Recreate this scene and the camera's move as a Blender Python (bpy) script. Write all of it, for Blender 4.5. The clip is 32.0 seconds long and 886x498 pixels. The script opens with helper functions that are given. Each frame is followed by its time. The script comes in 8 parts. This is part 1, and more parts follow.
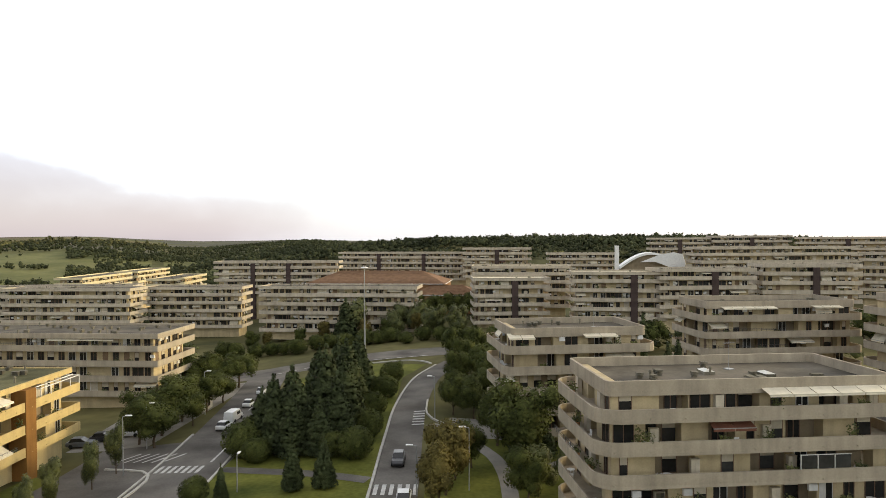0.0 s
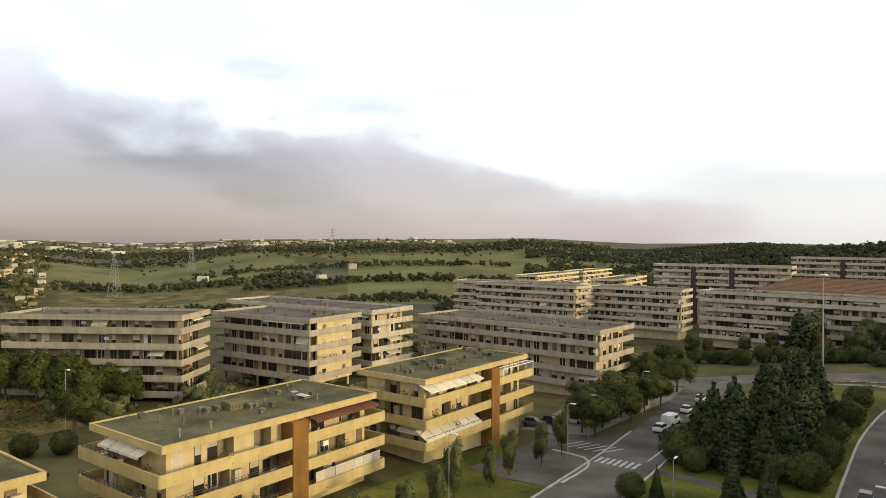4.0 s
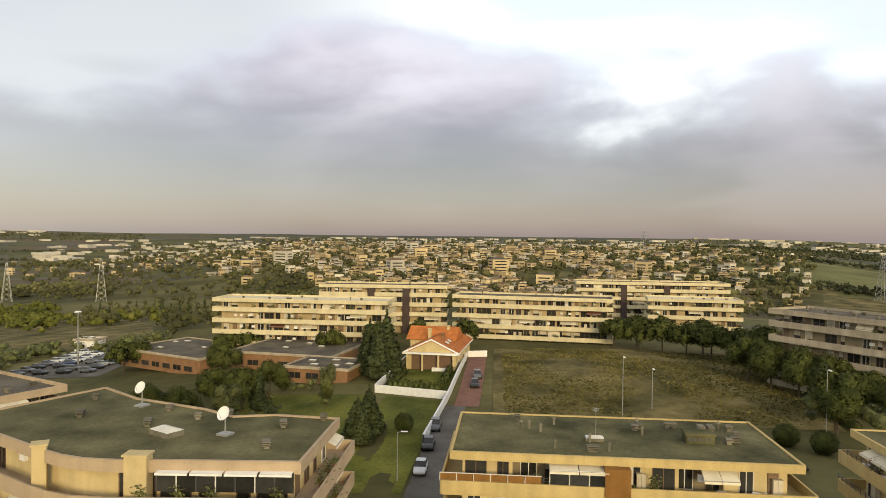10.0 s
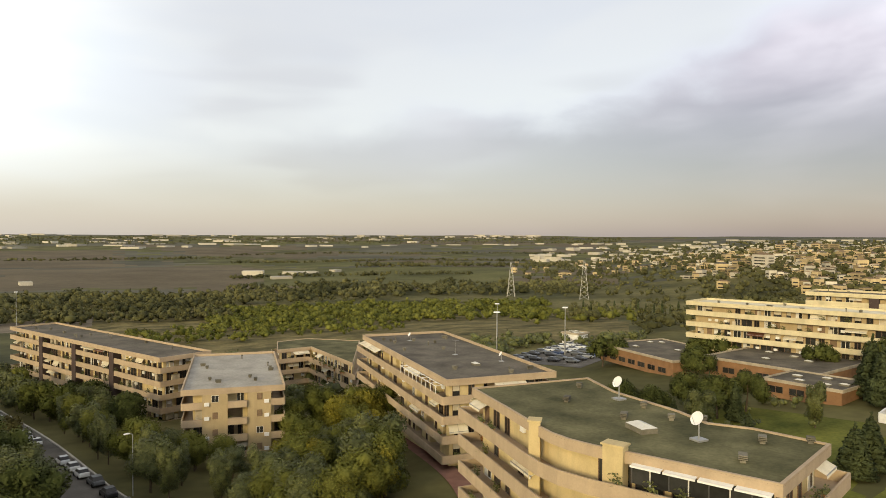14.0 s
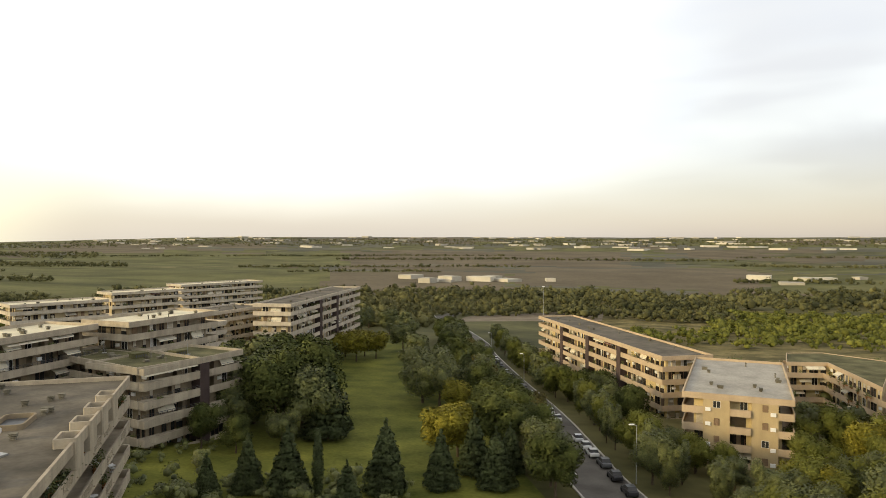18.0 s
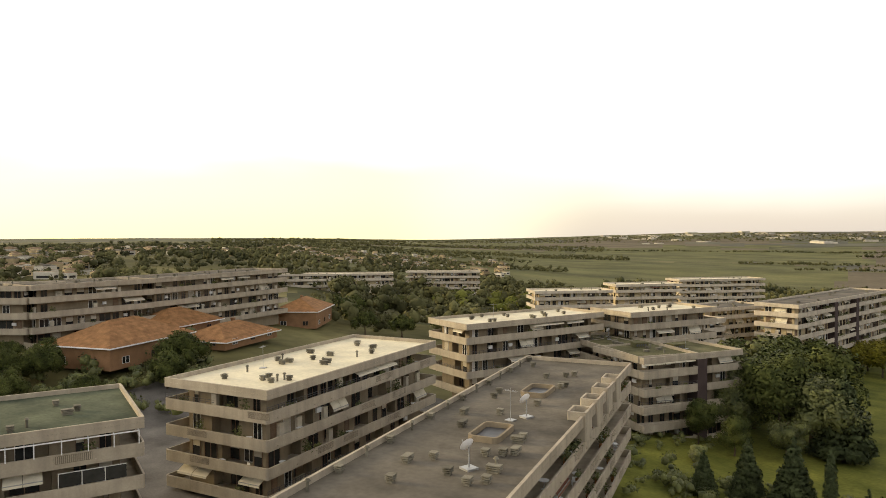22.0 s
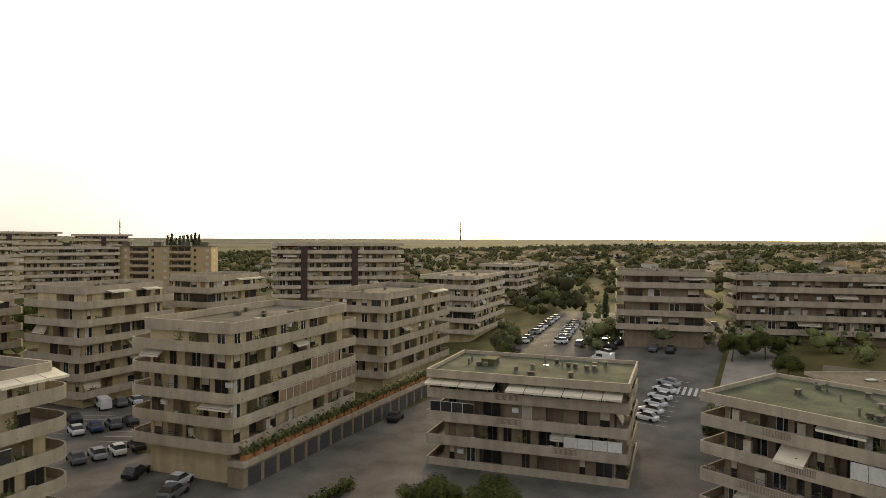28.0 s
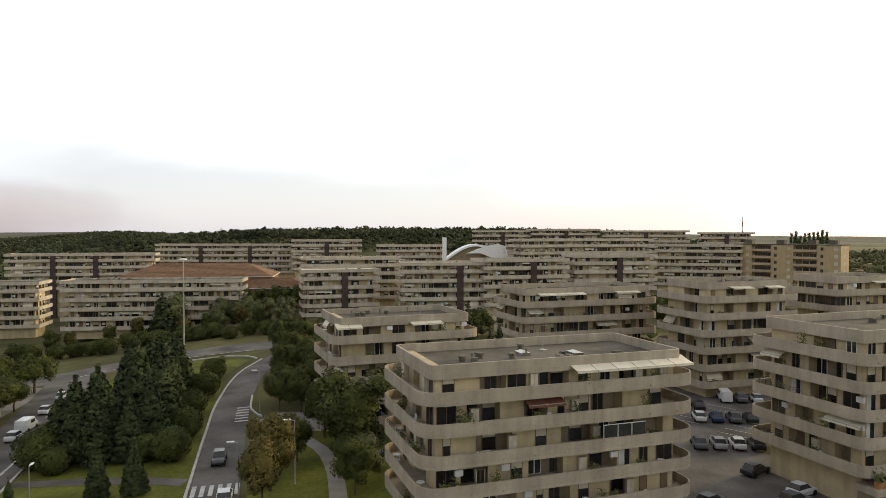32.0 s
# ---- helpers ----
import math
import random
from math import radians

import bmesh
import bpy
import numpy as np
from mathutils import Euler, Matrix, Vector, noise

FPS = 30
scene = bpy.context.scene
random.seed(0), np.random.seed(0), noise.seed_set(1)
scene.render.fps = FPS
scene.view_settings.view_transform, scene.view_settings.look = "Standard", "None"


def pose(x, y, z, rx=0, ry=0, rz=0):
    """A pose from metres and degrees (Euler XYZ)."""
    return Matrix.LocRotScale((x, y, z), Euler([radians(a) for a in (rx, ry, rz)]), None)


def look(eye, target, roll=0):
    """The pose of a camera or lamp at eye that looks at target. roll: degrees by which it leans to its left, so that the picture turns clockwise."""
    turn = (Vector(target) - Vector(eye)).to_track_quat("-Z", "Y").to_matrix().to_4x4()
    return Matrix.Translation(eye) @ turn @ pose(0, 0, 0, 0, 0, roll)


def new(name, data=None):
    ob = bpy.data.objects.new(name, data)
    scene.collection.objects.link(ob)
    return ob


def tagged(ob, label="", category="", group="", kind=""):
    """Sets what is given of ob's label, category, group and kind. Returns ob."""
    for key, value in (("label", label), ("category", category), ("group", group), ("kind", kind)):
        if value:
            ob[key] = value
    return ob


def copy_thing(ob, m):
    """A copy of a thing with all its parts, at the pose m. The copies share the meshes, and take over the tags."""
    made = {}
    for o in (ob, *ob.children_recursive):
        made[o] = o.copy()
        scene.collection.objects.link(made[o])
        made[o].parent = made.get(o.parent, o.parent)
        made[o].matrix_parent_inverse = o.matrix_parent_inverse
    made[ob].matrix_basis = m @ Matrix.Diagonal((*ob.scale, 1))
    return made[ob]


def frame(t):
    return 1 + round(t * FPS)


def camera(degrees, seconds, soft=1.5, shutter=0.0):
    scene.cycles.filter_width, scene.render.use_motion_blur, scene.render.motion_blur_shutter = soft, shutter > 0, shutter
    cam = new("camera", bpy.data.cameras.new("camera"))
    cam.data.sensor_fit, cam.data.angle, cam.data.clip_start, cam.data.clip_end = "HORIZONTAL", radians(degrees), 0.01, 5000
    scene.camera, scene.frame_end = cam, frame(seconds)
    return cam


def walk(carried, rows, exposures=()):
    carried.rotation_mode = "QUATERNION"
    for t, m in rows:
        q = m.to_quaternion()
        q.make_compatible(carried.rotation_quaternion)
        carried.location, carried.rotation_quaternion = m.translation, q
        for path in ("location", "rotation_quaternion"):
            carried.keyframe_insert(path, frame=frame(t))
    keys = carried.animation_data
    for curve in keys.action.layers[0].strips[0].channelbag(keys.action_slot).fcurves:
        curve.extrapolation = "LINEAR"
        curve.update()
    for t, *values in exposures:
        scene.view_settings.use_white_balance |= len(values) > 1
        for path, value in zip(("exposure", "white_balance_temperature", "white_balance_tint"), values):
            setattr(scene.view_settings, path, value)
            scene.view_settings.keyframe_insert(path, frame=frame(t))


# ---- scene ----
cam = camera(66.0, 32.0, soft=0.55, shutter=0.05)
walk(cam, [
    (0.0, pose(0.00, 0.00, 30.00, 89.19, 0.26, -0.00)),
    (0.5, pose(0.01, 0.01, 29.99, 89.23, 0.26, 1.44)),
    (1.0, pose(0.02, 0.01, 29.98, 89.27, 0.26, 6.01)),
    (1.5, pose(0.03, 0.02, 29.97, 89.33, 0.25, 10.73)),
    (2.0, pose(0.03, 0.02, 29.97, 89.34, 0.23, 15.54)),
    (2.5, pose(0.04, 0.03, 29.96, 89.33, 0.19, 20.73)),
    (3.0, pose(0.05, 0.03, 29.95, 89.36, 0.10, 25.53)),
    (3.5, pose(0.06, 0.04, 29.94, 89.40, -0.02, 30.75)),
    (5.5, pose(0.10, 0.06, 29.91, 89.41, -0.71, 50.18)),
    (6.0, pose(0.10, 0.06, 29.90, 89.38, -0.83, 55.26)),
    (6.5, pose(0.11, 0.07, 29.89, 89.32, -0.94, 60.15)),
    (7.0, pose(0.12, 0.08, 29.88, 89.24, -1.02, 65.04)),
    (7.5, pose(0.13, 0.08, 29.87, 89.17, -1.05, 69.94)),
    (8.0, pose(0.14, 0.09, 29.86, 89.14, -1.01, 74.83)),
    (8.5, pose(0.15, 0.09, 29.85, 89.12, -0.91, 79.62)),
    (9.0, pose(0.16, 0.10, 29.85, 89.07, -0.81, 84.42)),
    (9.5, pose(0.16, 0.10, 29.84, 89.02, -0.71, 89.51)),
    (10.0, pose(0.17, 0.11, 29.83, 89.02, -0.63, 94.40)),
    (10.5, pose(0.18, 0.11, 29.82, 89.04, -0.57, 98.82)),
    (11.0, pose(0.19, 0.12, 29.81, 89.03, -0.52, 103.61)),
    (11.5, pose(0.20, 0.12, 29.80, 89.03, -0.46, 108.62)),
    (12.0, pose(0.21, 0.13, 29.79, 89.00, -0.40, 113.49)),
    (12.5, pose(0.22, 0.13, 29.79, 88.95, -0.31, 118.28)),
    (13.0, pose(0.22, 0.14, 29.78, 88.94, -0.24, 123.10)),
    (13.5, pose(0.23, 0.15, 29.77, 88.97, -0.20, 127.90)),
    (14.0, pose(0.24, 0.15, 29.76, 89.01, -0.17, 132.72)),
    (14.5, pose(0.25, 0.16, 29.75, 89.06, -0.16, 138.05)),
    (16.5, pose(0.29, 0.18, 29.72, 89.03, -0.09, 157.87)),
    (17.0, pose(0.29, 0.18, 29.71, 89.09, -0.09, 162.87)),
    (17.5, pose(0.30, 0.19, 29.70, 89.13, -0.09, 168.10)),
    (18.0, pose(0.31, 0.19, 29.69, 89.13, -0.06, 173.15)),
    (18.5, pose(0.32, 0.20, 29.68, 89.10, 0.01, 178.13)),
    (19.0, pose(0.33, 0.20, 29.67, 89.06, 0.06, 183.14)),
    (19.5, pose(0.34, 0.21, 29.66, 89.04, 0.05, 188.13)),
    (20.0, pose(0.35, 0.22, 29.66, 89.02, 0.03, 192.86)),
    (20.5, pose(0.35, 0.22, 29.65, 88.95, 0.04, 198.05)),
    (21.0, pose(0.36, 0.23, 29.64, 88.87, 0.10, 203.05)),
    (21.5, pose(0.37, 0.23, 29.63, 88.82, 0.18, 208.19)),
    (22.0, pose(0.38, 0.24, 29.62, 88.81, 0.25, 213.26)),
    (22.5, pose(0.39, 0.24, 29.61, 88.84, 0.34, 218.39)),
    (23.0, pose(0.40, 0.25, 29.60, 88.87, 0.44, 224.33)),
    (23.5, pose(0.41, 0.25, 29.60, 88.91, 0.49, 231.55)),
    (24.0, pose(0.42, 0.26, 29.59, 88.93, 0.45, 238.66)),
    (24.5, pose(0.42, 0.26, 29.58, 88.96, 0.33, 246.26)),
    (26.5, pose(0.46, 0.29, 29.54, 89.04, -0.43, 274.46)),
    (27.0, pose(0.47, 0.29, 29.54, 88.95, -0.45, 281.70)),
    (27.5, pose(0.48, 0.30, 29.53, 88.92, -0.46, 289.28)),
    (28.0, pose(0.48, 0.30, 29.52, 88.95, -0.44, 296.87)),
    (28.5, pose(0.49, 0.31, 29.51, 88.93, -0.39, 304.03)),
    (29.0, pose(0.50, 0.31, 29.50, 88.86, -0.33, 311.50)),
    (29.5, pose(0.51, 0.32, 29.49, 88.82, -0.28, 318.87)),
    (30.0, pose(0.52, 0.32, 29.48, 88.78, -0.23, 325.94)),
    (30.5, pose(0.53, 0.33, 29.48, 88.72, -0.17, 333.58)),
    (31.0, pose(0.54, 0.33, 29.47, 88.67, -0.11, 341.25)),
    (31.5, pose(0.55, 0.34, 29.46, 88.63, -0.06, 346.04)),
    (32.0, pose(0.55, 0.34, 29.45, 88.57, -0.03, 345.91)),
], exposures=[(0.0, 0.30, 6550, 8), (3.0, 0.12, 6600, 8), (6.0, -0.06, 6700, 8), (9.5, -0.12, 6800, 8), (13.0, -0.06, 6850, 8), (17.0, 0.12, 6850, 6), (19.0, 0.25, 7100, 9), (22.0, 0.28, 7150, 10), (24.0, 0.08, 7150, 11), (27.0, -0.08, 7250, 11), (28.0, -0.04, 7000, 11), (30.0, -0.34, 6700, 11), (31.0, -0.32, 6700, 11), (32.0, 0.02, 6550, 9)])

# ---- sky and sun ----
SUN_YAW, SUN_UP = 287.0, 13.0


def make_world():
    w = bpy.data.worlds.new("overcast_sky")
    scene.world = w
    w.use_nodes = True
    nt = w.node_tree
    nt.nodes.clear()

    def node(kind):
        return nt.nodes.new(kind)

    def math_(op, a, b=None, c=None, clamp=False):
        n = node("ShaderNodeMath")
        n.operation, n.use_clamp = op, clamp
        for i, x in enumerate((a, b, c)):
            if x is None:
                continue
            if isinstance(x, (int, float)):
                n.inputs[i].default_value = x
            else:
                nt.links.new(x, n.inputs[i])
        return n.outputs[0]

    def step(x, lo, hi):
        n = node("ShaderNodeMapRange")
        n.interpolation_type = "SMOOTHSTEP"
        nt.links.new(x, n.inputs["Value"])
        n.inputs["From Min"].default_value, n.inputs["From Max"].default_value = lo, hi
        return n.outputs["Result"]

    def mix(f, a, b):
        n = node("ShaderNodeMix")
        n.data_type = "RGBA"
        if isinstance(f, (int, float)):
            n.inputs[0].default_value = f
        else:
            nt.links.new(f, n.inputs[0])
        for s, x in (("A", a), ("B", b)):
            i = [k for k in n.inputs if k.identifier == s + "_Color"][0]
            if isinstance(x, tuple):
                i.default_value = (*x, 1)
            else:
                nt.links.new(x, i)
        return [o for o in n.outputs if o.identifier == "Result_Color"][0]

    tc = node("ShaderNodeTexCoord")
    sep = node("ShaderNodeSeparateXYZ")
    nt.links.new(tc.outputs["Generated"], sep.inputs[0])
    x, y, z = sep.outputs
    up = math_("ARCSINE", z)                       # elevation in radians
    # bearing round from north through west, in degrees 0..360
    neg = math_("MULTIPLY", x, -1.0)
    az = math_("MULTIPLY", math_("ARCTAN2", neg, y), 57.29578)
    az = math_("MODULO", math_("ADD", az, 720.0), 360.0)
    el = math_("MULTIPLY", up, 57.29578)
    # cloud noise, stretched along the horizon
    def cloud(scale, stretch, detail, rough=0.55, twist=0.0):
        mp = node("ShaderNodeMapping")
        mp.inputs["Scale"].default_value = (1.0, 1.0, stretch)
        nt.links.new(tc.outputs["Generated"], mp.inputs[0])
        n = node("ShaderNodeTexNoise")
        n.inputs["Scale"].default_value, n.inputs["Detail"].default_value, n.inputs["Roughness"].default_value = scale, detail, rough
        n.inputs["Distortion"].default_value = twist
        nt.links.new(mp.outputs[0], n.inputs["Vector"])
        return n.outputs["Fac"]

    puff = cloud(6.5, 1.7, 6.0, 0.52, 0.2)
    roll = cloud(3.2, 3.6, 3.0, 0.42, 0.2)
    mass = cloud(3.4, 2.6, 4.0, 0.5, 0.3)
    streak = cloud(2.6, 4.5, 2.5, 0.45, 0.3)
    # the bank of cloud: its top edge climbs from bearing 10 to 100 and thins out towards the south
    edge = math_("ADD", math_("MULTIPLY", step(az, 1.0, 60.0), 12.0), math_("MULTIPLY", step(az, 80.0, 106.0), 8.0))
    edge = math_("SUBTRACT", edge, math_("MULTIPLY", step(az, 92.0, 140.0), 9.0))
    wob = math_("ADD", math_("MULTIPLY", math_("SUBTRACT", puff, 0.5), 9.0), math_("MULTIPLY", math_("SUBTRACT", roll, 0.5), 16.0))
    inside = math_("SUBTRACT", math_("ADD", math_("ADD", edge, 1.0), wob), el)
    thick = math_("SUBTRACT", 1.0, math_("MULTIPLY", step(az, 100.0, 158.0), 0.85))
    thick = math_("MULTIPLY", thick, step(az, 232.0, 172.0))
    thick = math_("MULTIPLY", thick, step(az, 0.0, 22.0))
    bank = math_("MULTIPLY", step(inside, -1.0, 2.6), thick)
    # grey of the bank: rolling lighter and darker mauve, brownish at the skyline
    lit = step(math_("ADD", math_("ADD", math_("MULTIPLY", puff, 0.22), math_("MULTIPLY", mass, 0.5)), math_("MULTIPLY", roll, 0.8)), 0.62, 0.92)
    grey = mix(lit, (0.52, 0.415, 0.495), (0.93, 0.845, 0.945))
    base = mix(step(roll, 0.38, 0.62), (0.172, 0.122, 0.168), (0.318, 0.245, 0.308))
    grey = mix(math_("MULTIPLY", step(math_("ADD", el, math_("MULTIPLY", mass, 8.0)), 20.0, 9.0), 0.95), grey, base)
    grey = mix(math_("MULTIPLY", step(el, 4.5, -0.5), 0.5), grey, (0.200, 0.165, 0.190))
    grey = mix(math_("MULTIPLY", step(inside, 6.0, 0.5), 0.8), grey, (0.80, 0.80, 0.90))
    low = math_("MULTIPLY", step(el, 13.0, 4.0), step(az, 58.0, 82.0))
    grey = mix(math_("MULTIPLY", low, 0.6), grey, (0.238, 0.188, 0.246))
    # the bank thins and pales towards its northern end
    grey = mix(math_("MULTIPLY", step(az, 62.0, 30.0), 0.7), grey, (0.60, 0.54, 0.61))
    # bright veil above, with a warm glow round the hidden sun
    veil = mix(step(roll, 0.40, 0.62), (1.14, 1.16, 1.20), (0.93, 1.00, 1.16))
    veil = mix(math_("MULTIPLY", step(az, 270.0, 315.0), 0.85), veil, (1.62, 1.60, 1.57))
    veil = mix(math_("MULTIPLY", step(az, 26.0, 4.0), 0.85), veil, (1.62, 1.60, 1.57))
    d1 = math_("ABSOLUTE", math_("SUBTRACT", az, 245.0))
    side = step(d1, 105.0, 45.0)
    veil = mix(side, veil, (1.30, 1.30, 1.27))
    # long thin streaks low in the southern sky
    south = math_("MULTIPLY", step(az, 92.0, 112.0), step(az, 170.0, 148.0))
    veil = mix(math_("MULTIPLY", south, 0.8), veil, (0.64, 0.62, 0.65))
    st = math_("MULTIPLY", math_("MULTIPLY", step(streak, 0.50, 0.66), south), step(el, 19.0, 10.0))
    veil = mix(math_("MULTIPLY", st, 0.55), veil, (0.52, 0.48, 0.53))
    d2 = math_("ABSOLUTE", math_("SUBTRACT", az, 237.0))
    glow = math_("MULTIPLY", step(d2, 43.0, 17.0), step(math_("ADD", el, math_("MULTIPLY", roll, 7.0)), 13.0, 8.0))
    veil = mix(glow, veil, (1.20, 1.14, 0.62))
    # thin warm haze above the skyline from the south round to the east
    haze = math_("MULTIPLY", math_("MULTIPLY", step(az, 104.0, 135.0), step(az, 216.0, 200.0)), step(math_("ADD", el, math_("MULTIPLY", roll, 4.0)), 9.5, 3.0))
    veil = mix(math_("MULTIPLY", haze, 0.8), veil, (0.50, 0.45, 0.425))
    # pale layer of cloud low in the north-east, open again past north
    ne = math_("MULTIPLY", step(az, 302.0, 330.0), step(math_("ADD", el, math_("MULTIPLY", roll, 12.0)), 16.0, 9.0))
    nn = math_("MULTIPLY", step(az, 34.0, 12.0), step(math_("ADD", el, math_("MULTIPLY", roll, 12.0)), 16.0, 9.0))
    veil = mix(math_("MULTIPLY", math_("MAXIMUM", ne, nn), 0.8), veil, (0.56, 0.56, 0.64))
    clouds = mix(bank, veil, grey)
    # grey cloud added overhead, above the view, to dim the light from there
    clouds = mix(math_("MULTIPLY", step(el, 24.0, 50.0), 0.9), clouds, (0.62, 0.60, 0.62))
    sky = node("ShaderNodeTexSky")
    sky.sky_type, sky.sun_disc = "NISHITA", False
    sky.sun_elevation, sky.sun_rotation = radians(SUN_UP), radians(-SUN_YAW)
    bg1 = node("ShaderNodeBackground")
    bg1.inputs["Strength"].default_value = 0.05
    nt.links.new(sky.outputs[0], bg1.inputs["Color"])
    bg2 = node("ShaderNodeBackground")
    bg2.inputs["Strength"].default_value = 0.92
    nt.links.new(clouds, bg2.inputs["Color"])
    add = node("ShaderNodeAddShader")
    nt.links.new(bg1.outputs[0], add.inputs[0])
    nt.links.new(bg2.outputs[0], add.inputs[1])
    out = node("ShaderNodeOutputWorld")
    nt.links.new(add.outputs[0], out.inputs[0])


make_world()
sun = new("sun", bpy.data.lights.new("sun", "SUN"))
sun.data.energy, sun.data.angle, sun.data.color = 2.9, radians(12), (1.0, 0.80, 0.46)
a_ = radians(SUN_YAW)
sun.matrix_basis = look((-math.sin(a_) * 100, math.cos(a_) * 100, 100 * math.tan(radians(SUN_UP))), (0, 0, 0))


# ---- materials ----
def material(name, base, rough=0.8, vary=0.25, scale=0.6, fine=9.0, bump=0.15, metal=0.0, tint=None, per=0.0, wear=0.0, slats=0.0):
    """Procedural surface: base colour, stains at a coarse and grain at a fine scale (metres), and relief. per: change from piece to piece."""
    m = bpy.data.materials.new(name)
    m.use_nodes = True
    nt = m.node_tree
    b = nt.nodes["Principled BSDF"]
    b.inputs["Roughness"].default_value, b.inputs["Metallic"].default_value = rough, metal
    if rough >= 0.8 and not metal:
        b.inputs["Specular IOR Level"].default_value = 0.12      # dull, dusty surfaces
    geo = nt.nodes.new("ShaderNodeNewGeometry")
    n1 = nt.nodes.new("ShaderNodeTexNoise")
    n1.inputs["Scale"].default_value, n1.inputs["Detail"].default_value = scale, 5
    n2 = nt.nodes.new("ShaderNodeTexNoise")
    n2.inputs["Scale"].default_value, n2.inputs["Detail"].default_value = fine, 3
    nt.links.new(geo.outputs["Position"], n1.inputs["Vector"])
    nt.links.new(geo.outputs["Position"], n2.inputs["Vector"])
    r = nt.nodes.new("ShaderNodeValToRGB")
    t = tint or base
    r.color_ramp.elements[0].position, r.color_ramp.elements[1].position = 0.28, 0.72
    r.color_ramp.elements[0].color = (*[max(0.0, c * (1 - vary)) for c in base], 1)
    r.color_ramp.elements[1].color = (*[min(1.0, c * (1 + vary * 0.6)) for c in t], 1)
    nt.links.new(n1.outputs["Fac"], r.inputs["Fac"])
    mixn = nt.nodes.new("ShaderNodeMix")
    mixn.data_type, mixn.blend_type = "RGBA", "MULTIPLY"
    mixn.inputs["Factor"].default_value = 0.6
    r2 = nt.nodes.new("ShaderNodeValToRGB")
    r2.color_ramp.elements[0].position, r2.color_ramp.elements[1].position = 0.3, 0.65
    r2.color_ramp.elements[0].color = (1 - vary, 1 - vary, 1 - vary, 1)
    r2.color_ramp.elements[1].color = (1, 1, 1, 1)
    nt.links.new(n2.outputs["Fac"], r2.inputs["Fac"])
    nt.links.new(r.outputs[0], mixn.inputs[6])
    nt.links.new(r2.outputs[0], mixn.inputs[7])
    col = mixn.outputs[2]
    if wear:
        # rain streaks running down
        mp = nt.nodes.new("ShaderNodeMapping")
        mp.inputs["Scale"].default_value = (1.1, 1.1, 0.10)
        nt.links.new(geo.outputs["Position"], mp.inputs[0])
        n3 = nt.nodes.new("ShaderNodeTexNoise")
        n3.inputs["Scale"].default_value, n3.inputs["Detail"].default_value = 1.0, 6
        nt.links.new(mp.outputs[0], n3.inputs["Vector"])
        r3 = nt.nodes.new("ShaderNodeValToRGB")
        r3.color_ramp.elements[0].position, r3.color_ramp.elements[1].position = 0.32, 0.6
        r3.color_ramp.elements[0].color = (1 - wear, 1 - wear, 1 - wear * 0.9, 1)
        r3.color_ramp.elements[1].color = (1, 1, 1, 1)
        nt.links.new(n3.outputs["Fac"], r3.inputs["Fac"])
        m3 = nt.nodes.new("ShaderNodeMix")
        m3.data_type, m3.blend_type = "RGBA", "MULTIPLY"
        m3.inputs["Factor"].default_value = 1.0
        nt.links.new(col, m3.inputs[6])
        nt.links.new(r3.outputs[0], m3.inputs[7])
        col = m3.outputs[2]
    if per:
        oi = nt.nodes.new("ShaderNodeObjectInfo")
        ri = nt.nodes.new("ShaderNodeMath")
        ri.operation = "MULTIPLY_ADD"
        ri.inputs[1].default_value, ri.inputs[2].default_value = per, 1 - per / 2
        ad = nt.nodes.new("ShaderNodeMath")
        ad.operation = "ADD"
        nt.links.new(oi.outputs["Random"], ad.inputs[0])
        nt.links.new(geo.outputs["Random Per Island"], ad.inputs[1])
        fr = nt.nodes.new("ShaderNodeMath")
        fr.operation = "FRACT"
        nt.links.new(ad.outputs[0], fr.inputs[0])
        nt.links.new(fr.outputs[0], ri.inputs[0])
        hs = nt.nodes.new("ShaderNodeHueSaturation")
        nt.links.new(ri.outputs[0], hs.inputs["Value"])
        nt.links.new(col, hs.inputs["Color"])
        col = hs.outputs[0]
    nt.links.new(col, b.inputs["Base Color"])
    if bump:
        bp = nt.nodes.new("ShaderNodeBump")
        bp.inputs["Strength"].default_value, bp.inputs["Distance"].default_value = bump, 0.05
        nt.links.new(n2.outputs["Fac"], bp.inputs["Height"])
        nt.links.new(bp.outputs[0], b.inputs["Normal"])
    return m


M = {}
M["band"] = material("concrete_parapet", (0.395, 0.338, 0.250), 0.85, 0.18, 0.35, 6, 0.12, wear=0.20, per=0.10)
# parapet concrete lightened for far blocks, their brighter light put into the colour
M["band_far_lit"] = material("far_lit_concrete_parapet", (0.50, 0.435, 0.335), 0.85, 0.18, 0.35, 6, 0.12, wear=0.20, per=0.12)
M["band_yellow"] = material("ochre_parapet_plaster", (0.52, 0.395, 0.175), 0.85, 0.14, 0.35, 6, 0.1, wear=0.14, per=0.06)
M["band_tan"] = material("tan_parapet_plaster", (0.43, 0.33, 0.22), 0.85, 0.14, 0.35, 6, 0.1, wear=0.09, per=0.06)
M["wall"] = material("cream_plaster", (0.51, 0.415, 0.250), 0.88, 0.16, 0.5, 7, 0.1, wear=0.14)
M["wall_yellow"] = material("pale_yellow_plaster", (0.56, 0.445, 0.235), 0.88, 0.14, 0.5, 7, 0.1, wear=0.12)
# grey-beige plaster; its dark tone is also the painted shade of loggia backs
M["wall_grey"] = material("grey_beige_plaster_and_shade", (0.265, 0.212, 0.140), 0.88, 0.16, 0.5, 7, 0.1, wear=0.14)
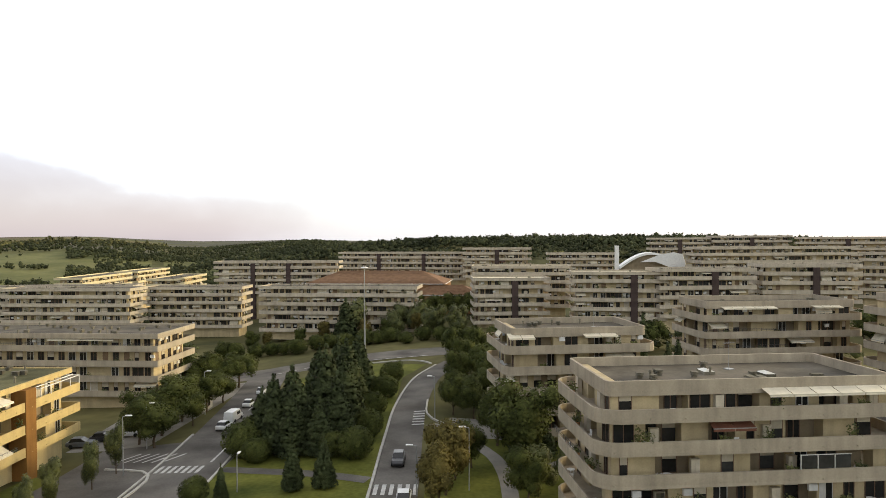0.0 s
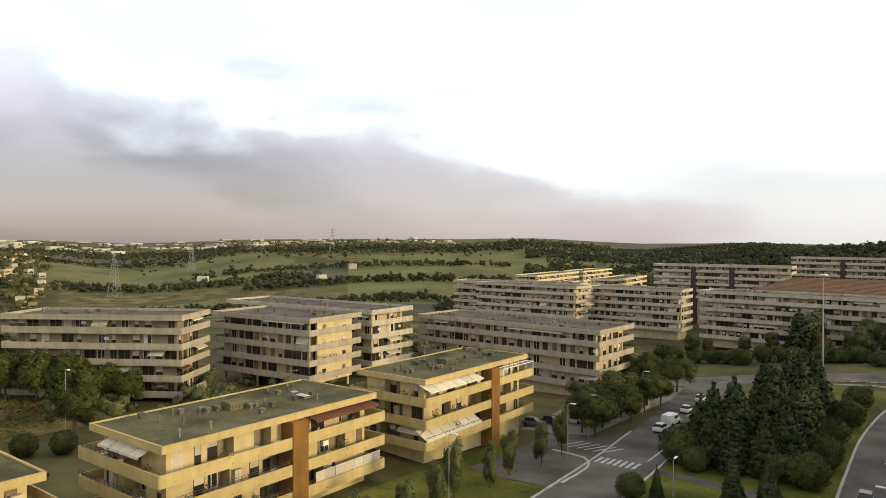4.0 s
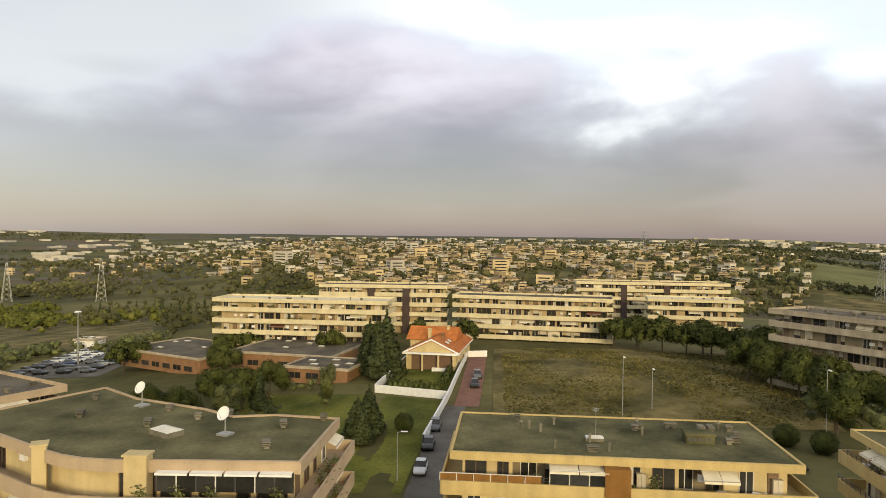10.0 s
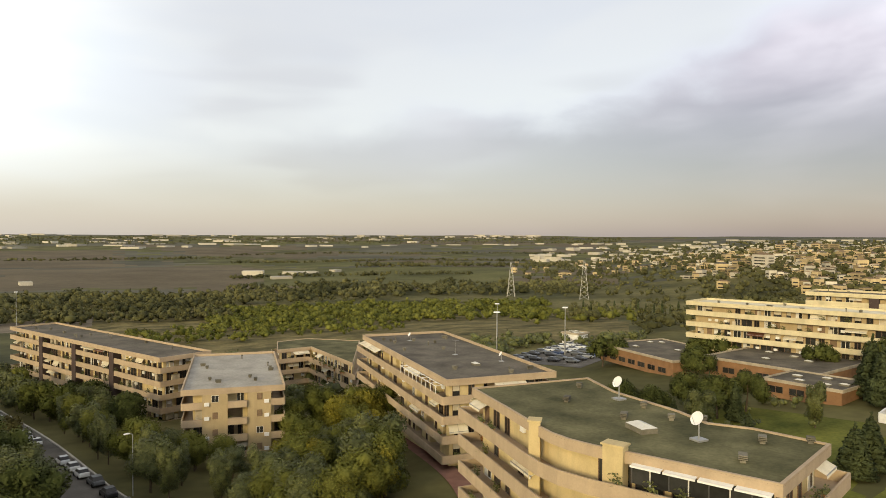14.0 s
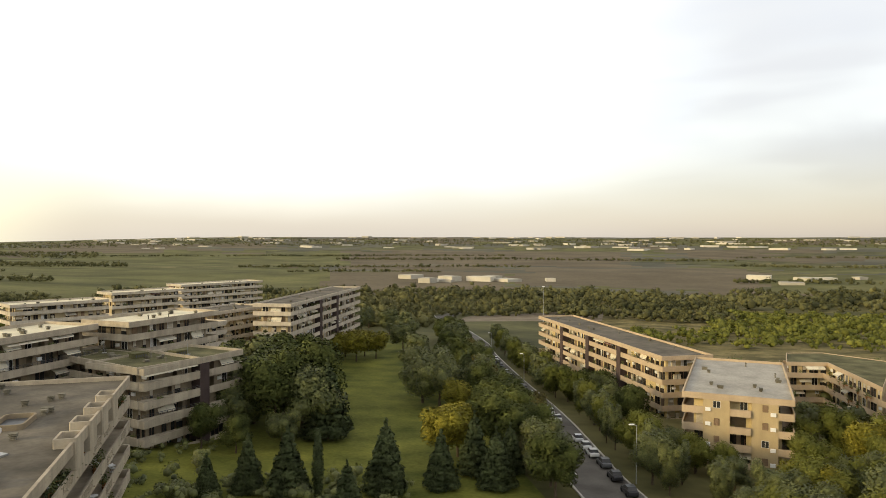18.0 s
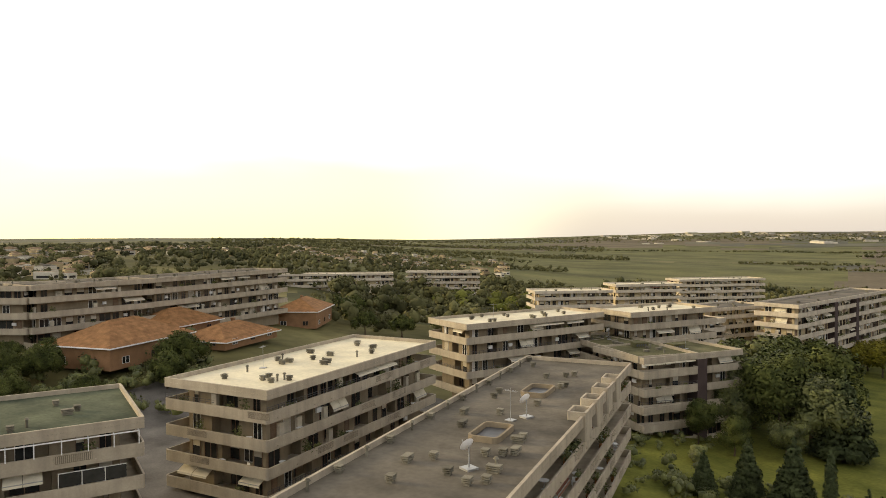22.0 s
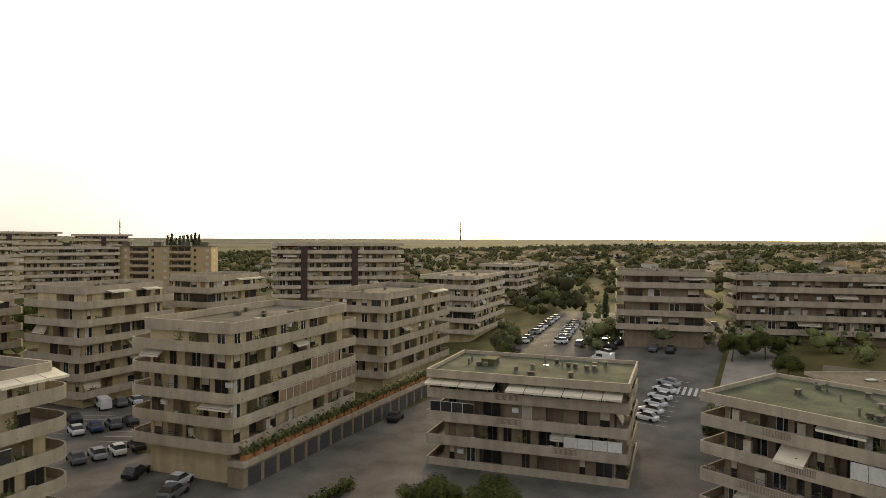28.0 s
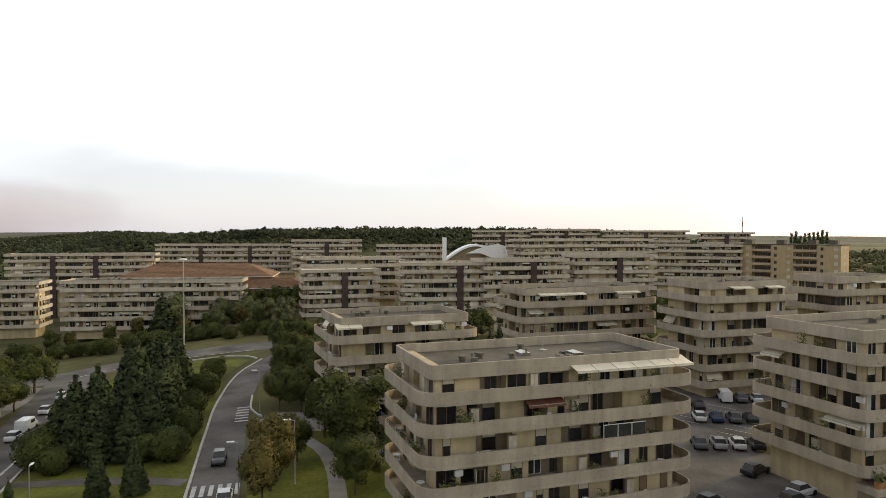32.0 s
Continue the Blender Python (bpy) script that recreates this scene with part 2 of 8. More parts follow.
M["wall_tan"] = material("tan_plaster", (0.42, 0.325, 0.185), 0.88, 0.12, 0.5, 7, 0.1, wear=0.10)
M["grille"] = material("brown_grey_ribbed_panel", (0.19, 0.155, 0.11), 0.8, 0.2, 0.8, 8, 0.1, per=0.3)
M["band_pale"] = material("pale_cream_parapet", (0.60, 0.52, 0.33), 0.85, 0.14, 0.35, 6, 0.1, wear=0.12, per=0.08)
M["roof_pale"] = material("weathered_pale_roof", (0.36, 0.335, 0.285), 0.85, 0.25, 0.25, 2.0, 0.1)
M["brown"] = material("brown_plaster_shaft", (0.245, 0.122, 0.036), 0.88, 0.2, 0.4, 7, 0.1, wear=0.18)
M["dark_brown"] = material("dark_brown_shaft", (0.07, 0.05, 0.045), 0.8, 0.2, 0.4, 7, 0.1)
M["roof_green"] = material("mossy_green_roof_felt", (0.080, 0.081, 0.035), 0.95, 0.4, 0.22, 2.5, 0.2, tint=(0.142, 0.130, 0.066))
M["roof_moss"] = material("dark_green_roof_felt", (0.052, 0.068, 0.042), 0.95, 0.4, 0.22, 2.5, 0.2, tint=(0.098, 0.108, 0.066))
M["roof_grey"] = material("grey_roof_felt", (0.100, 0.088, 0.068), 0.9, 0.3, 0.2, 2.0, 0.2, tint=(0.148, 0.128, 0.098))
M["roof_white"] = material("white_coated_roof", (0.63, 0.56, 0.38), 0.7, 0.2, 0.25, 2.0, 0.1)
M["roof_tile"] = material("terracotta_roof_tiles", (0.315, 0.160, 0.068), 0.85, 0.35, 0.8, 5, 0.5, per=0.25)
M["roof_tile_old"] = material("weathered_brown_roof_tiles", (0.205, 0.118, 0.066), 0.88, 0.3, 0.6, 5, 0.4, per=0.2)
M["roof_far"] = material("faded_town_roofs", (0.20, 0.14, 0.085), 0.9, 0.3, 0.05, 1, 0.0, per=0.7)
M["roof_tile_new"] = material("bright_orange_roof_tiles", (0.46, 0.155, 0.042), 0.8, 0.35, 0.8, 5, 0.5, per=0.15)
M["glass"] = material("dark_window_glass", (0.035, 0.035, 0.033), 0.12, 0.3, 0.7, 3, 0.0, per=0.8)
M["frame"] = material("white_window_frame", (0.62, 0.60, 0.55), 0.5, 0.1, 2, 9, 0.0)
M["frame_brown"] = material("brown_window_frame", (0.14, 0.08, 0.045), 0.5, 0.15, 2, 9, 0.0)
M["shutter"] = material("cream_roller_shutter", (0.50, 0.44, 0.33), 0.6, 0.12, 2, 12, 0.05, per=0.35)
M["shutter_brown"] = material("brown_roller_shutter", (0.20, 0.13, 0.075), 0.6, 0.15, 2, 12, 0.05, per=0.35)
M["curtain"] = material("white_curtain", (0.60, 0.58, 0.53), 0.9, 0.15, 3, 14, 0.05, per=0.25)
M["awning"] = material("cream_awning_cloth", (0.68, 0.62, 0.48), 0.8, 0.12, 1, 9, 0.05, per=0.2)
M["awning_brown"] = material("brown_awning_cloth", (0.16, 0.07, 0.045), 0.8, 0.2, 1, 9, 0.05, per=0.2)
M["metal"] = material("grey_painted_metal", (0.33, 0.33, 0.32), 0.45, 0.15, 2, 9, 0.05, metal=0.4)
M["metal_dark"] = material("dark_painted_metal", (0.06, 0.06, 0.06), 0.5, 0.2, 2, 9, 0.05)
M["white"] = material("white_paint", (0.74, 0.73, 0.70), 0.5, 0.1, 1.5, 9, 0.05)
M["chimney"] = material("grey_chimney_render", (0.165, 0.150, 0.112), 0.9, 0.25, 1.5, 8, 0.2, per=0.7)
M["skylight"] = material("frosted_skylight_plastic", (0.60, 0.58, 0.50), 0.35, 0.15, 1.0, 8, 0.02)
M["asphalt"] = material("worn_asphalt", (0.105, 0.096, 0.084), 0.9, 0.3, 0.16, 4, 0.25, tint=(0.155, 0.142, 0.124))
M["paving"] = material("pale_concrete_paving", (0.27, 0.25, 0.215), 0.9, 0.2, 0.4, 5, 0.2)
M["kerb"] = material("stone_kerb", (0.46, 0.44, 0.39), 0.85, 0.18, 0.8, 7, 0.2)
M["marking"] = material("worn_road_paint", (0.55, 0.54, 0.50), 0.8, 0.3, 0.9, 6, 0.05)
M["red_drive"] = material("red_block_driveway", (0.22, 0.115, 0.085), 0.9, 0.2, 0.6, 6, 0.2)
M["tuft"] = material("dry_grass_blades", (0.090, 0.090, 0.020), 1.0, 0.4, 0.2, 2.5, 0.0, tint=(0.160, 0.135, 0.045), per=0.5)
M["lawn"] = material("mown_lawn", (0.075, 0.096, 0.015), 1.0, 0.4, 0.10, 1.6, 0.5, tint=(0.145, 0.145, 0.028))
M["meadow"] = material("dry_meadow_grass", (0.078, 0.080, 0.020), 1.0, 0.58, 0.075, 0.55, 0.9, tint=(0.185, 0.148, 0.062))
M["field_green"] = material("green_crop_field", (0.082, 0.086, 0.028), 1.0, 0.35, 0.012, 0.2, 0.3, tint=(0.122, 0.116, 0.042))
M["field_fresh"] = material("fresh_green_crop_field", (0.125, 0.135, 0.045), 1.0, 0.3, 0.015, 0.2, 0.3, tint=(0.165, 0.160, 0.062))
M["field_brown"] = material("ploughed_brown_field", (0.125, 0.10, 0.062), 1.0, 0.3, 0.01, 0.15, 0.3)
M["woodland_floor"] = material("dark_woodland_floor", (0.058, 0.062, 0.026), 1.0, 0.4, 0.02, 0.2, 0.5, tint=(0.105, 0.10, 0.042))
# far field colour, desaturated so the distance haze is painted in
M["field_far"] = material("haze_greyed_fields", (0.068, 0.072, 0.050), 1.0, 0.3, 0.004, 0.05, 0.3, tint=(0.118, 0.108, 0.076))
M["earth"] = material("bare_earth", (0.20, 0.165, 0.12), 1.0, 0.3, 0.1, 1.5, 0.4)
M["ground"] = material("rough_grass_and_scrub", (0.070, 0.074, 0.024), 1.0, 0.45, 0.018, 0.25, 0.5, tint=(0.145, 0.128, 0.052))
M["bark"] = material("tree_bark", (0.10, 0.075, 0.05), 0.95, 0.3, 2, 9, 0.5)
M["leaf"] = material("broadleaf_foliage", (0.056, 0.073, 0.018), 0.75, 0.35, 0.5, 3, 0.0, tint=(0.125, 0.130, 0.032), per=0.75)
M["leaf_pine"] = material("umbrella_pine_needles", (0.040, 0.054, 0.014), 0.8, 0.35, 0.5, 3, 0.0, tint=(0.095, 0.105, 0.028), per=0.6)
M["leaf_dark"] = material("dark_conifer_needles", (0.040, 0.054, 0.022), 0.8, 0.35, 0.5, 3, 0.0, tint=(0.075, 0.09, 0.038), per=0.6)
M["leaf_autumn"] = material("yellowing_foliage", (0.140, 0.130, 0.016), 0.8, 0.35, 0.5, 3, 0.0, tint=(0.22, 0.19, 0.026), per=0.7)
M["leaf_rust"] = material("browning_foliage", (0.095, 0.080, 0.024), 0.8, 0.35, 0.5, 3, 0.0, tint=(0.150, 0.122, 0.036), per=0.7)
# leaf colours of far woods, dulled to put distance haze into them
M["leaf_far"] = material("haze_toned_woodland", (0.050, 0.055, 0.023), 0.9, 0.35, 0.02, 0.9, 0.0, tint=(0.112, 0.106, 0.042), per=0.7)
M["leaf_ridge"] = material("haze_toned_pines", (0.026, 0.033, 0.014), 0.9, 0.35, 0.02, 0.9, 0.0, tint=(0.056, 0.062, 0.028), per=0.6)
M["leaf_willow"] = material("yellow_green_willow_scrub", (0.085, 0.098, 0.018), 0.9, 0.3, 0.05, 0.9, 0.0, tint=(0.14, 0.14, 0.030), per=0.5)
M["house_wall"] = material("ochre_house_walls", (0.44, 0.345, 0.195), 0.9, 0.3, 0.05, 1, 0.0, per=0.8)
M["house_white"] = material("pale_house_walls", (0.48, 0.44, 0.355), 0.9, 0.2, 0.05, 1, 0.0, per=0.5)
M["brick"] = material("orange_brick_cladding", (0.26, 0.145, 0.075), 0.9, 0.2, 0.6, 8, 0.2)
M["tyre"] = material("black_tyre_rubber", (0.02, 0.02, 0.02), 0.8, 0.1, 3, 9, 0.0)


# ---- terrain ----
def smooth(a, b, x):
    u = min(1.0, max(0.0, (x - a) / (b - a)))
    return u * u * (3 - 2 * u)


def lerp(x, xs, ys):
    return float(np.interp(x, xs, ys))


def height(x, y):
    """The lie of the land: a rise under the estate, a valley to the west and south, low hills around."""
    az = math.degrees(math.atan2(-x, y)) % 360
    r, d = math.hypot(x - 69, y - 40), math.hypot(x, y)
    w = lerp(az, (0, 15, 30, 42, 100, 122, 150, 190, 225, 360), (0, .5, .5, .1, 0, .5, 1, .9, 0, 0))
    z = -w * 22 * (1 - math.exp(-0.12 * max(0, r - 95) / 22))
    z -= 18 * smooth(24, 60, az) * (1 - smooth(190, 225, az)) * smooth(240, 520, d) * (1 - w * .6)
    for a0, wa, d0, d1, h in ((88, 34, 450, 950, 27), (352, 36, 500, 740, 25), (20, 15, 700, 1250, 10), (258, 42, 105, 170, 7), (265, 62, 230, 560, 9), (40, 22, 420, 1100, 30), (158, 60, 1600, 4200, 66), (65, 60, 1500, 3800, 27)):
        off = abs((az - a0 + 180) % 360 - 180)
        z += h * (1 - smooth(wa * .5, wa, off)) * smooth(d0, d1, d)
    z += 2.4 * math.exp(-((x + 152) ** 2 + (y - 28) ** 2) / 900)      # the meadow swells a little
    return z


def mesh_object(name, verts, faces, mats, parent=None, face_mats=None, smooth_faces=False):
    me = bpy.data.meshes.new(name)
    me.from_pydata(verts, [], faces)
    for m in (mats if isinstance(mats, (list, tuple)) else [mats]):
        me.materials.append(m)
    if face_mats is not None:
        me.polygons.foreach_set("material_index", face_mats)
    if smooth_faces:
        me.polygons.foreach_set("use_smooth", [True] * len(me.polygons))
    me.update()
    ob = new(name, me)
    if parent is not None:
        ob.parent = parent
    return ob


GROUND_MATS = ["ground", "field_green", "field_brown", "meadow", "woodland_floor", "field_far", "field_fresh"]


def zone(az, d, x, y):
    """Which cover the open land has: index into GROUND_MATS."""
    if d < 250:
        return 0
    n = noise.noise(Vector((x, y, 7)) * 0.006)
    d2, az2 = d * (1 + 0.10 * n), az + 2.0 * n
    for a0, a1, d0, d1, k in ((168, 183, 720, 1150, 2), (148, 167, 880, 1400, 2), (183, 206, 760, 1380, 1), (181, 202, 1450, 2400, 1), (158, 181, 1500, 2400, 2), (203, 224, 800, 1900, 1),
                              (126, 147, 800, 1250, 1), (24, 43, 430, 930, 6), (44, 66, 330, 520, 6), (48, 72, 700, 1000, 6), (15, 23, 640, 900, 6), (200, 222, 480, 800, 1),
                              (118, 138, 255, 460, 3), (100, 118, 255, 420, 0), (138, 165, 255, 600, 3)):
        if a0 < az2 < a1 and d0 < d2 < d1:
            return k
    if 112 < az < 228 and d > 720:
        # a patchwork of narrow fields on the plain
        k = int(math.log(d2) * 9 + az2 * .02) * 31 + int(az2 / (7 + 5 * (int(math.log(d2) * 9) % 3)) + .3 * n) * 17
        return (1, 2, 5, 1, 0, 5, 2, 4, 5)[k % 9]
    if 22 < az < 76 and d > 270:
        k = int(math.log(d2) * 7 + az2 * .05) * 13 + int(az2 / 9 + .4 * n) * 7
        return (1, 3, 1, 5, 0, 3, 1, 2)[k % 8]
    if d > 1800:
        return 5 if n > -0.15 else 4
    return 4 if n > 0.12 else 0


def build_ground():
    rings, seg = [0.0], 420
    r = 3.0
    while r < 4800:
        rings.append(r)
        r *= 1.036
    rings.append(4850)
    verts, faces, idx = [(0, 0, height(0.001, 0.001))], [], []
    for r in rings[1:]:
        for k in range(seg):
            a = 2 * math.pi * k / seg
            x, y = r * math.cos(a), r * math.sin(a)
            verts.append((x, y, land(x, y)))
    for k in range(seg):
        faces.append((0, 1 + k, 1 + (k + 1) % seg))
        idx.append(0)
    for i in range(len(rings) - 2):
        o, p = 1 + i * seg, 1 + (i + 1) * seg
        d = (rings[i + 1] + rings[i + 2]) / 2
        for k in range(seg):
            a = 2 * math.pi * (k + .5) / seg
            x, y = d * math.cos(a), d * math.sin(a)
            faces.append((o + k, p + k, p + (k + 1) % seg, o + (k + 1) % seg))
            idx.append(zone(math.degrees(math.atan2(-x, y)) % 360, d, x, y))
    g = mesh_object("ground", verts, faces, [M[k] for k in GROUND_MATS], face_mats=idx, smooth_faces=True)
    tagged(g, "rolling fields and scrub land out to the horizon", "ground", kind="structure")


def land(x, y):
    r = math.hypot(x, y)
    return height(x, y) + (0 if r < 300 else noise.noise(Vector((x, y, 0)) * 0.004) * min(3, (r - 300) * 0.006))


build_ground()


def patch(name, corners, mat, dz, label, category, step=5.0, kind="structure"):
    """A four-cornered sheet laid on the land."""
    a, b, c, d = [Vector((*p, 0)) for p in corners]
    nu = max(1, int(max((b - a).length, (c - d).length) / step))
    nv = max(1, int(max((d - a).length, (c - b).length) / step))
    nu, nv = min(nu, 60), min(nv, 60)
    verts, faces = [], []
    for j in range(nv + 1):
        for i in range(nu + 1):
            u, v = i / nu, j / nv
            p = (a * (1 - u) + b * u) * (1 - v) + (d * (1 - u) + c * u) * v
            verts.append((p.x, p.y, land(p.x, p.y) + dz))
    for j in range(nv):
        for i in range(nu):
            o = j * (nu + 1) + i
            faces.append((o, o + 1, o + nu + 2, o + nu + 1))
    ob = mesh_object(name, verts, faces, mat, smooth_faces=True)
    if ob.data.polygons[0].normal.z < 0:
        ob.data.flip_normals()
    return tagged(ob, label, category, kind=kind)


def curve_points(pts, step=3.0):
    """Points along a smooth line through pts."""
    P = [Vector((*p, 0)) for p in pts]
    P = [P[0] * 2 - P[1]] + P + [P[-1] * 2 - P[-2]]
    out = []
    for i in range(1, len(P) - 2):
        n = max(2, int((P[i + 1] - P[i]).length / step))
        for k in range(n):
            t = k / n
            a, b, c, d = P[i - 1], P[i], P[i + 1], P[i + 2]
            out.append(0.5 * ((2 * b) + (c - a) * t + (2 * a - 5 * b + 4 * c - d) * t * t + (3 * b - a - 3 * c + d) * t ** 3))
    out.append(P[-2])
    return out


def ribbon(name, pts, width, mat, dz, label="", category="", thick=0.0, offset=0.0, kind="structure", parent=None):
    """A strip along a line on the land; with thick it is a raised kerb."""
    P = curve_points(pts)
    verts, faces = [], []
    for i, p in enumerate(P):
        t = (P[min(i + 1, len(P) - 1)] - P[max(i - 1, 0)]).normalized()
        n = Vector((-t.y, t.x, 0))
        for s in (-1, 1):
            q = p + n * (offset + s * width / 2)
            z = land(q.x, q.y) + dz
            verts.append((q.x, q.y, z))
            if thick:
                verts.append((q.x, q.y, z - thick))
    k = 4 if thick else 2
    for i in range(len(P) - 1):
        o, p = i * k, (i + 1) * k
        if thick:
            faces += [(o, o + 2, p + 2, p), (o + 1, o, p, p + 1), (o + 2, o + 3, p + 3, p + 2)]
        else:
            faces.append((o, o + 1, p + 1, p))
    if thick:
        faces += [(0, 1, 3, 2), (len(verts) - 4, len(verts) - 2, len(verts) - 1, len(verts) - 3)]
    ob = mesh_object(name, verts, faces, mat, parent)
    if ob.data.polygons[0].normal.z < 0:
        ob.data.flip_normals()
    return tagged(ob, label, category, kind=kind) if label else ob


# ---- pieces shared by the buildings ----
def part(name, bm, mats, parent, label="", m=None):
    me = bpy.data.meshes.new(name)
    bm.to_mesh(me)
    bm.free()
    for k in (mats if isinstance(mats, (list, tuple)) else [mats]):
        me.materials.append(k)
    ob = new(name, me)
    ob.parent = parent
    if m is not None:
        ob.matrix_basis = m
    return tagged(ob, label) if label else ob


def shared(name, me, parent, m, label=""):
    ob = new(name, me)
    ob.parent = parent
    ob.matrix_basis = m
    return tagged(ob, label) if label else ob


def box(bm, x0, x1, y0, y1, z0, z1, mi=0, bevel=0.0):
    v = [bm.verts.new(p) for p in ((x0, y0, z0), (x1, y0, z0), (x1, y1, z0), (x0, y1, z0), (x0, y0, z1), (x1, y0, z1), (x1, y1, z1), (x0, y1, z1))]
    fs = [bm.faces.new([v[i] for i in q]) for q in ((3, 2, 1, 0), (4, 5, 6, 7), (0, 1, 5, 4), (1, 2, 6, 5), (2, 3, 7, 6), (3, 0, 4, 7))]
    for f in fs:
        f.material_index = mi
    if bevel:
        bmesh.ops.bevel(bm, geom=list({e for f in fs for e in f.edges}), offset=bevel, segments=1, affect="EDGES")
    return fs


def rounded(L, W, r, seg=4):
    """Outline of a rectangle with rounded corners, counter-clockwise."""
    r = max(0.02, min(r, L / 2 - .05, W / 2 - .05))
    pts = []
    for cx, cy, a0 in ((L / 2 - r, W / 2 - r, 0), (-L / 2 + r, W / 2 - r, 90), (-L / 2 + r, -W / 2 + r, 180), (L / 2 - r, -W / 2 + r, 270)):
        n = seg
        for k in range(n + 1):
            a = radians(a0 + 90 * k / n)
            pts.append((cx + r * math.cos(a), cy + r * math.sin(a)))
    return pts


def prism(bm, outline, z0, z1, mi=0, top=None):
    lo = [bm.verts.new((x, y, z0)) for x, y in outline]
    hi = [bm.verts.new((x, y, z1)) for x, y in outline]
    n = len(outline)
    for i in range(n):
        bm.faces.new((lo[i], lo[(i + 1) % n], hi[(i + 1) % n], hi[i])).material_index = mi
    bm.faces.new(hi).material_index = mi if top is None else top
    bm.faces.new(lo[::-1]).material_index = mi


def collar(bm, outer, inner, z0, z1, mi=0):
    """A wall that runs round between two outlines."""
    n = len(outer)
    v = [[bm.verts.new((x, y, z)) for x, y in o] for o, z in ((outer, z0), (outer, z1), (inner, z1), (inner, z0))]
    for i in range(n):
        j = (i + 1) % n
        for a, b in ((0, 1), (1, 2), (2, 3), (3, 0)):
            bm.faces.new((v[a][i], v[a][j], v[b][j], v[b][i])).material_index = mi


def to_mesh(name, bm, mats):
    me = bpy.data.meshes.new(name)
    bm.to_mesh(me)
    bm.free()
    for k in mats:
        me.materials.append(k)
    return me


def grid_panel(bm, x0, x1, zs, ys, mi):
    """An upright panel whose face steps in and out: one strip of faces through the heights zs at the depths ys."""
    rows = [(bm.verts.new((x0, y, z)), bm.verts.new((x1, y, z))) for z, y in zip(zs, ys)]
    for (a, b), (c, d) in zip(rows, rows[1:]):
        bm.faces.new((a, b, d, c)).material_index = mi


def window_mesh(name, w, h, frame, fill, kind):
    """A window lying in the plane y = 0, seen from -y, its foot at z = 0."""
    bm = bmesh.new()
    # frame: one ring
    rings = []
    for k, y in ((0.0, 0.02), (0.0, -0.06), (0.07, -0.06), (0.07, -0.01)):
        rings.append([bm.verts.new(p) for p in ((-w / 2 + k, y, k), (w / 2 - k, y, k), (w / 2 - k, y, h - k), (-w / 2 + k, y, h - k))])
    for a, b in zip(rings, rings[1:]):
        for i in range(4):
            bm.faces.new((a[i], a[(i + 1) % 4], b[(i + 1) % 4], b[i]))
    x0, x1, z1 = -w / 2 + .07, w / 2 - .07, h - .07
    if kind == "pair":
        rows = [[bm.verts.new((x, y, z)) for x, y in ((x0, -.012), (-.045, -.012), (-.045, -.05), (.045, -.05), (.045, -.012), (x1, -.012))] for z in (.07, z1)]
        for i in range(5):
            bm.faces.new((rows[0][i], rows[0][i + 1], rows[1][i + 1], rows[1][i])).material_index = 0 if 0 < i < 4 else 1
    elif kind == "shut":
        n = 9
        zs, ys = [], []
        for k in range(n):
            zs += [.07 + (z1 - .07) * k / n, .07 + (z1 - .07) * (k + .82) / n, .07 + (z1 - .07) * (k + .83) / n]
            ys += [-.03, -.03, -.008]
        grid_panel(bm, x0, x1, zs + [z1], ys + [-.03], 1)
    elif kind == "half":
        zz = h * 0.55
        grid_panel(bm, x0, x1, [.07, zz, zz], [-.012, -.012, -.035], 1)
        grid_panel(bm, x0, x1, [zz, z1], [-.035, -.035], 2)
    elif kind == "curtain":
        grid_panel(bm, x0, 0, [.07, z1], [-.02, -.02], 2)
        grid_panel(bm, 0, x1, [.07, z1], [-.012, -.012], 1)
    return to_mesh(name, bm, [M[frame], M[fill], M["curtain"] if kind == "curtain" else M["shutter"]])


WINDOW_MATS = []


def joined(row):
    """One mesh out of many placed ones, for what stands too far off to be told apart singly."""
    bm = bmesh.new()
    for me, m in row:
        ids = []
        for q in me.materials:
            if q not in WINDOW_MATS:
                WINDOW_MATS.append(q)
            ids.append(WINDOW_MATS.index(q))
        vs = [bm.verts.new(m @ v.co) for v in me.vertices]
        for p in me.polygons:
            bm.faces.new([vs[i] for i in p.vertices]).material_index = ids[p.material_index]
    return bm


WINDOWS = [window_mesh("window", 1.5, 2.15, "frame", "glass", "pair"), window_mesh("window", 1.3, 2.15, "frame_brown", "glass", "pair"),
           window_mesh("window", 1.5, 2.15, "frame", "shutter", "shut"), window_mesh("window", 1.1, 2.15, "frame_brown", "shutter_brown", "shut"),
           window_mesh("window", 1.5, 2.15, "frame_brown", "glass", "half"), window_mesh("window", 1.6, 2.15, "frame", "glass", "curtain"),
           window_mesh("window", 2.4, 2.15, "frame_brown", "glass", "pair"), window_mesh("window", 0.95, 2.15, "frame_brown", "glass", "half")]


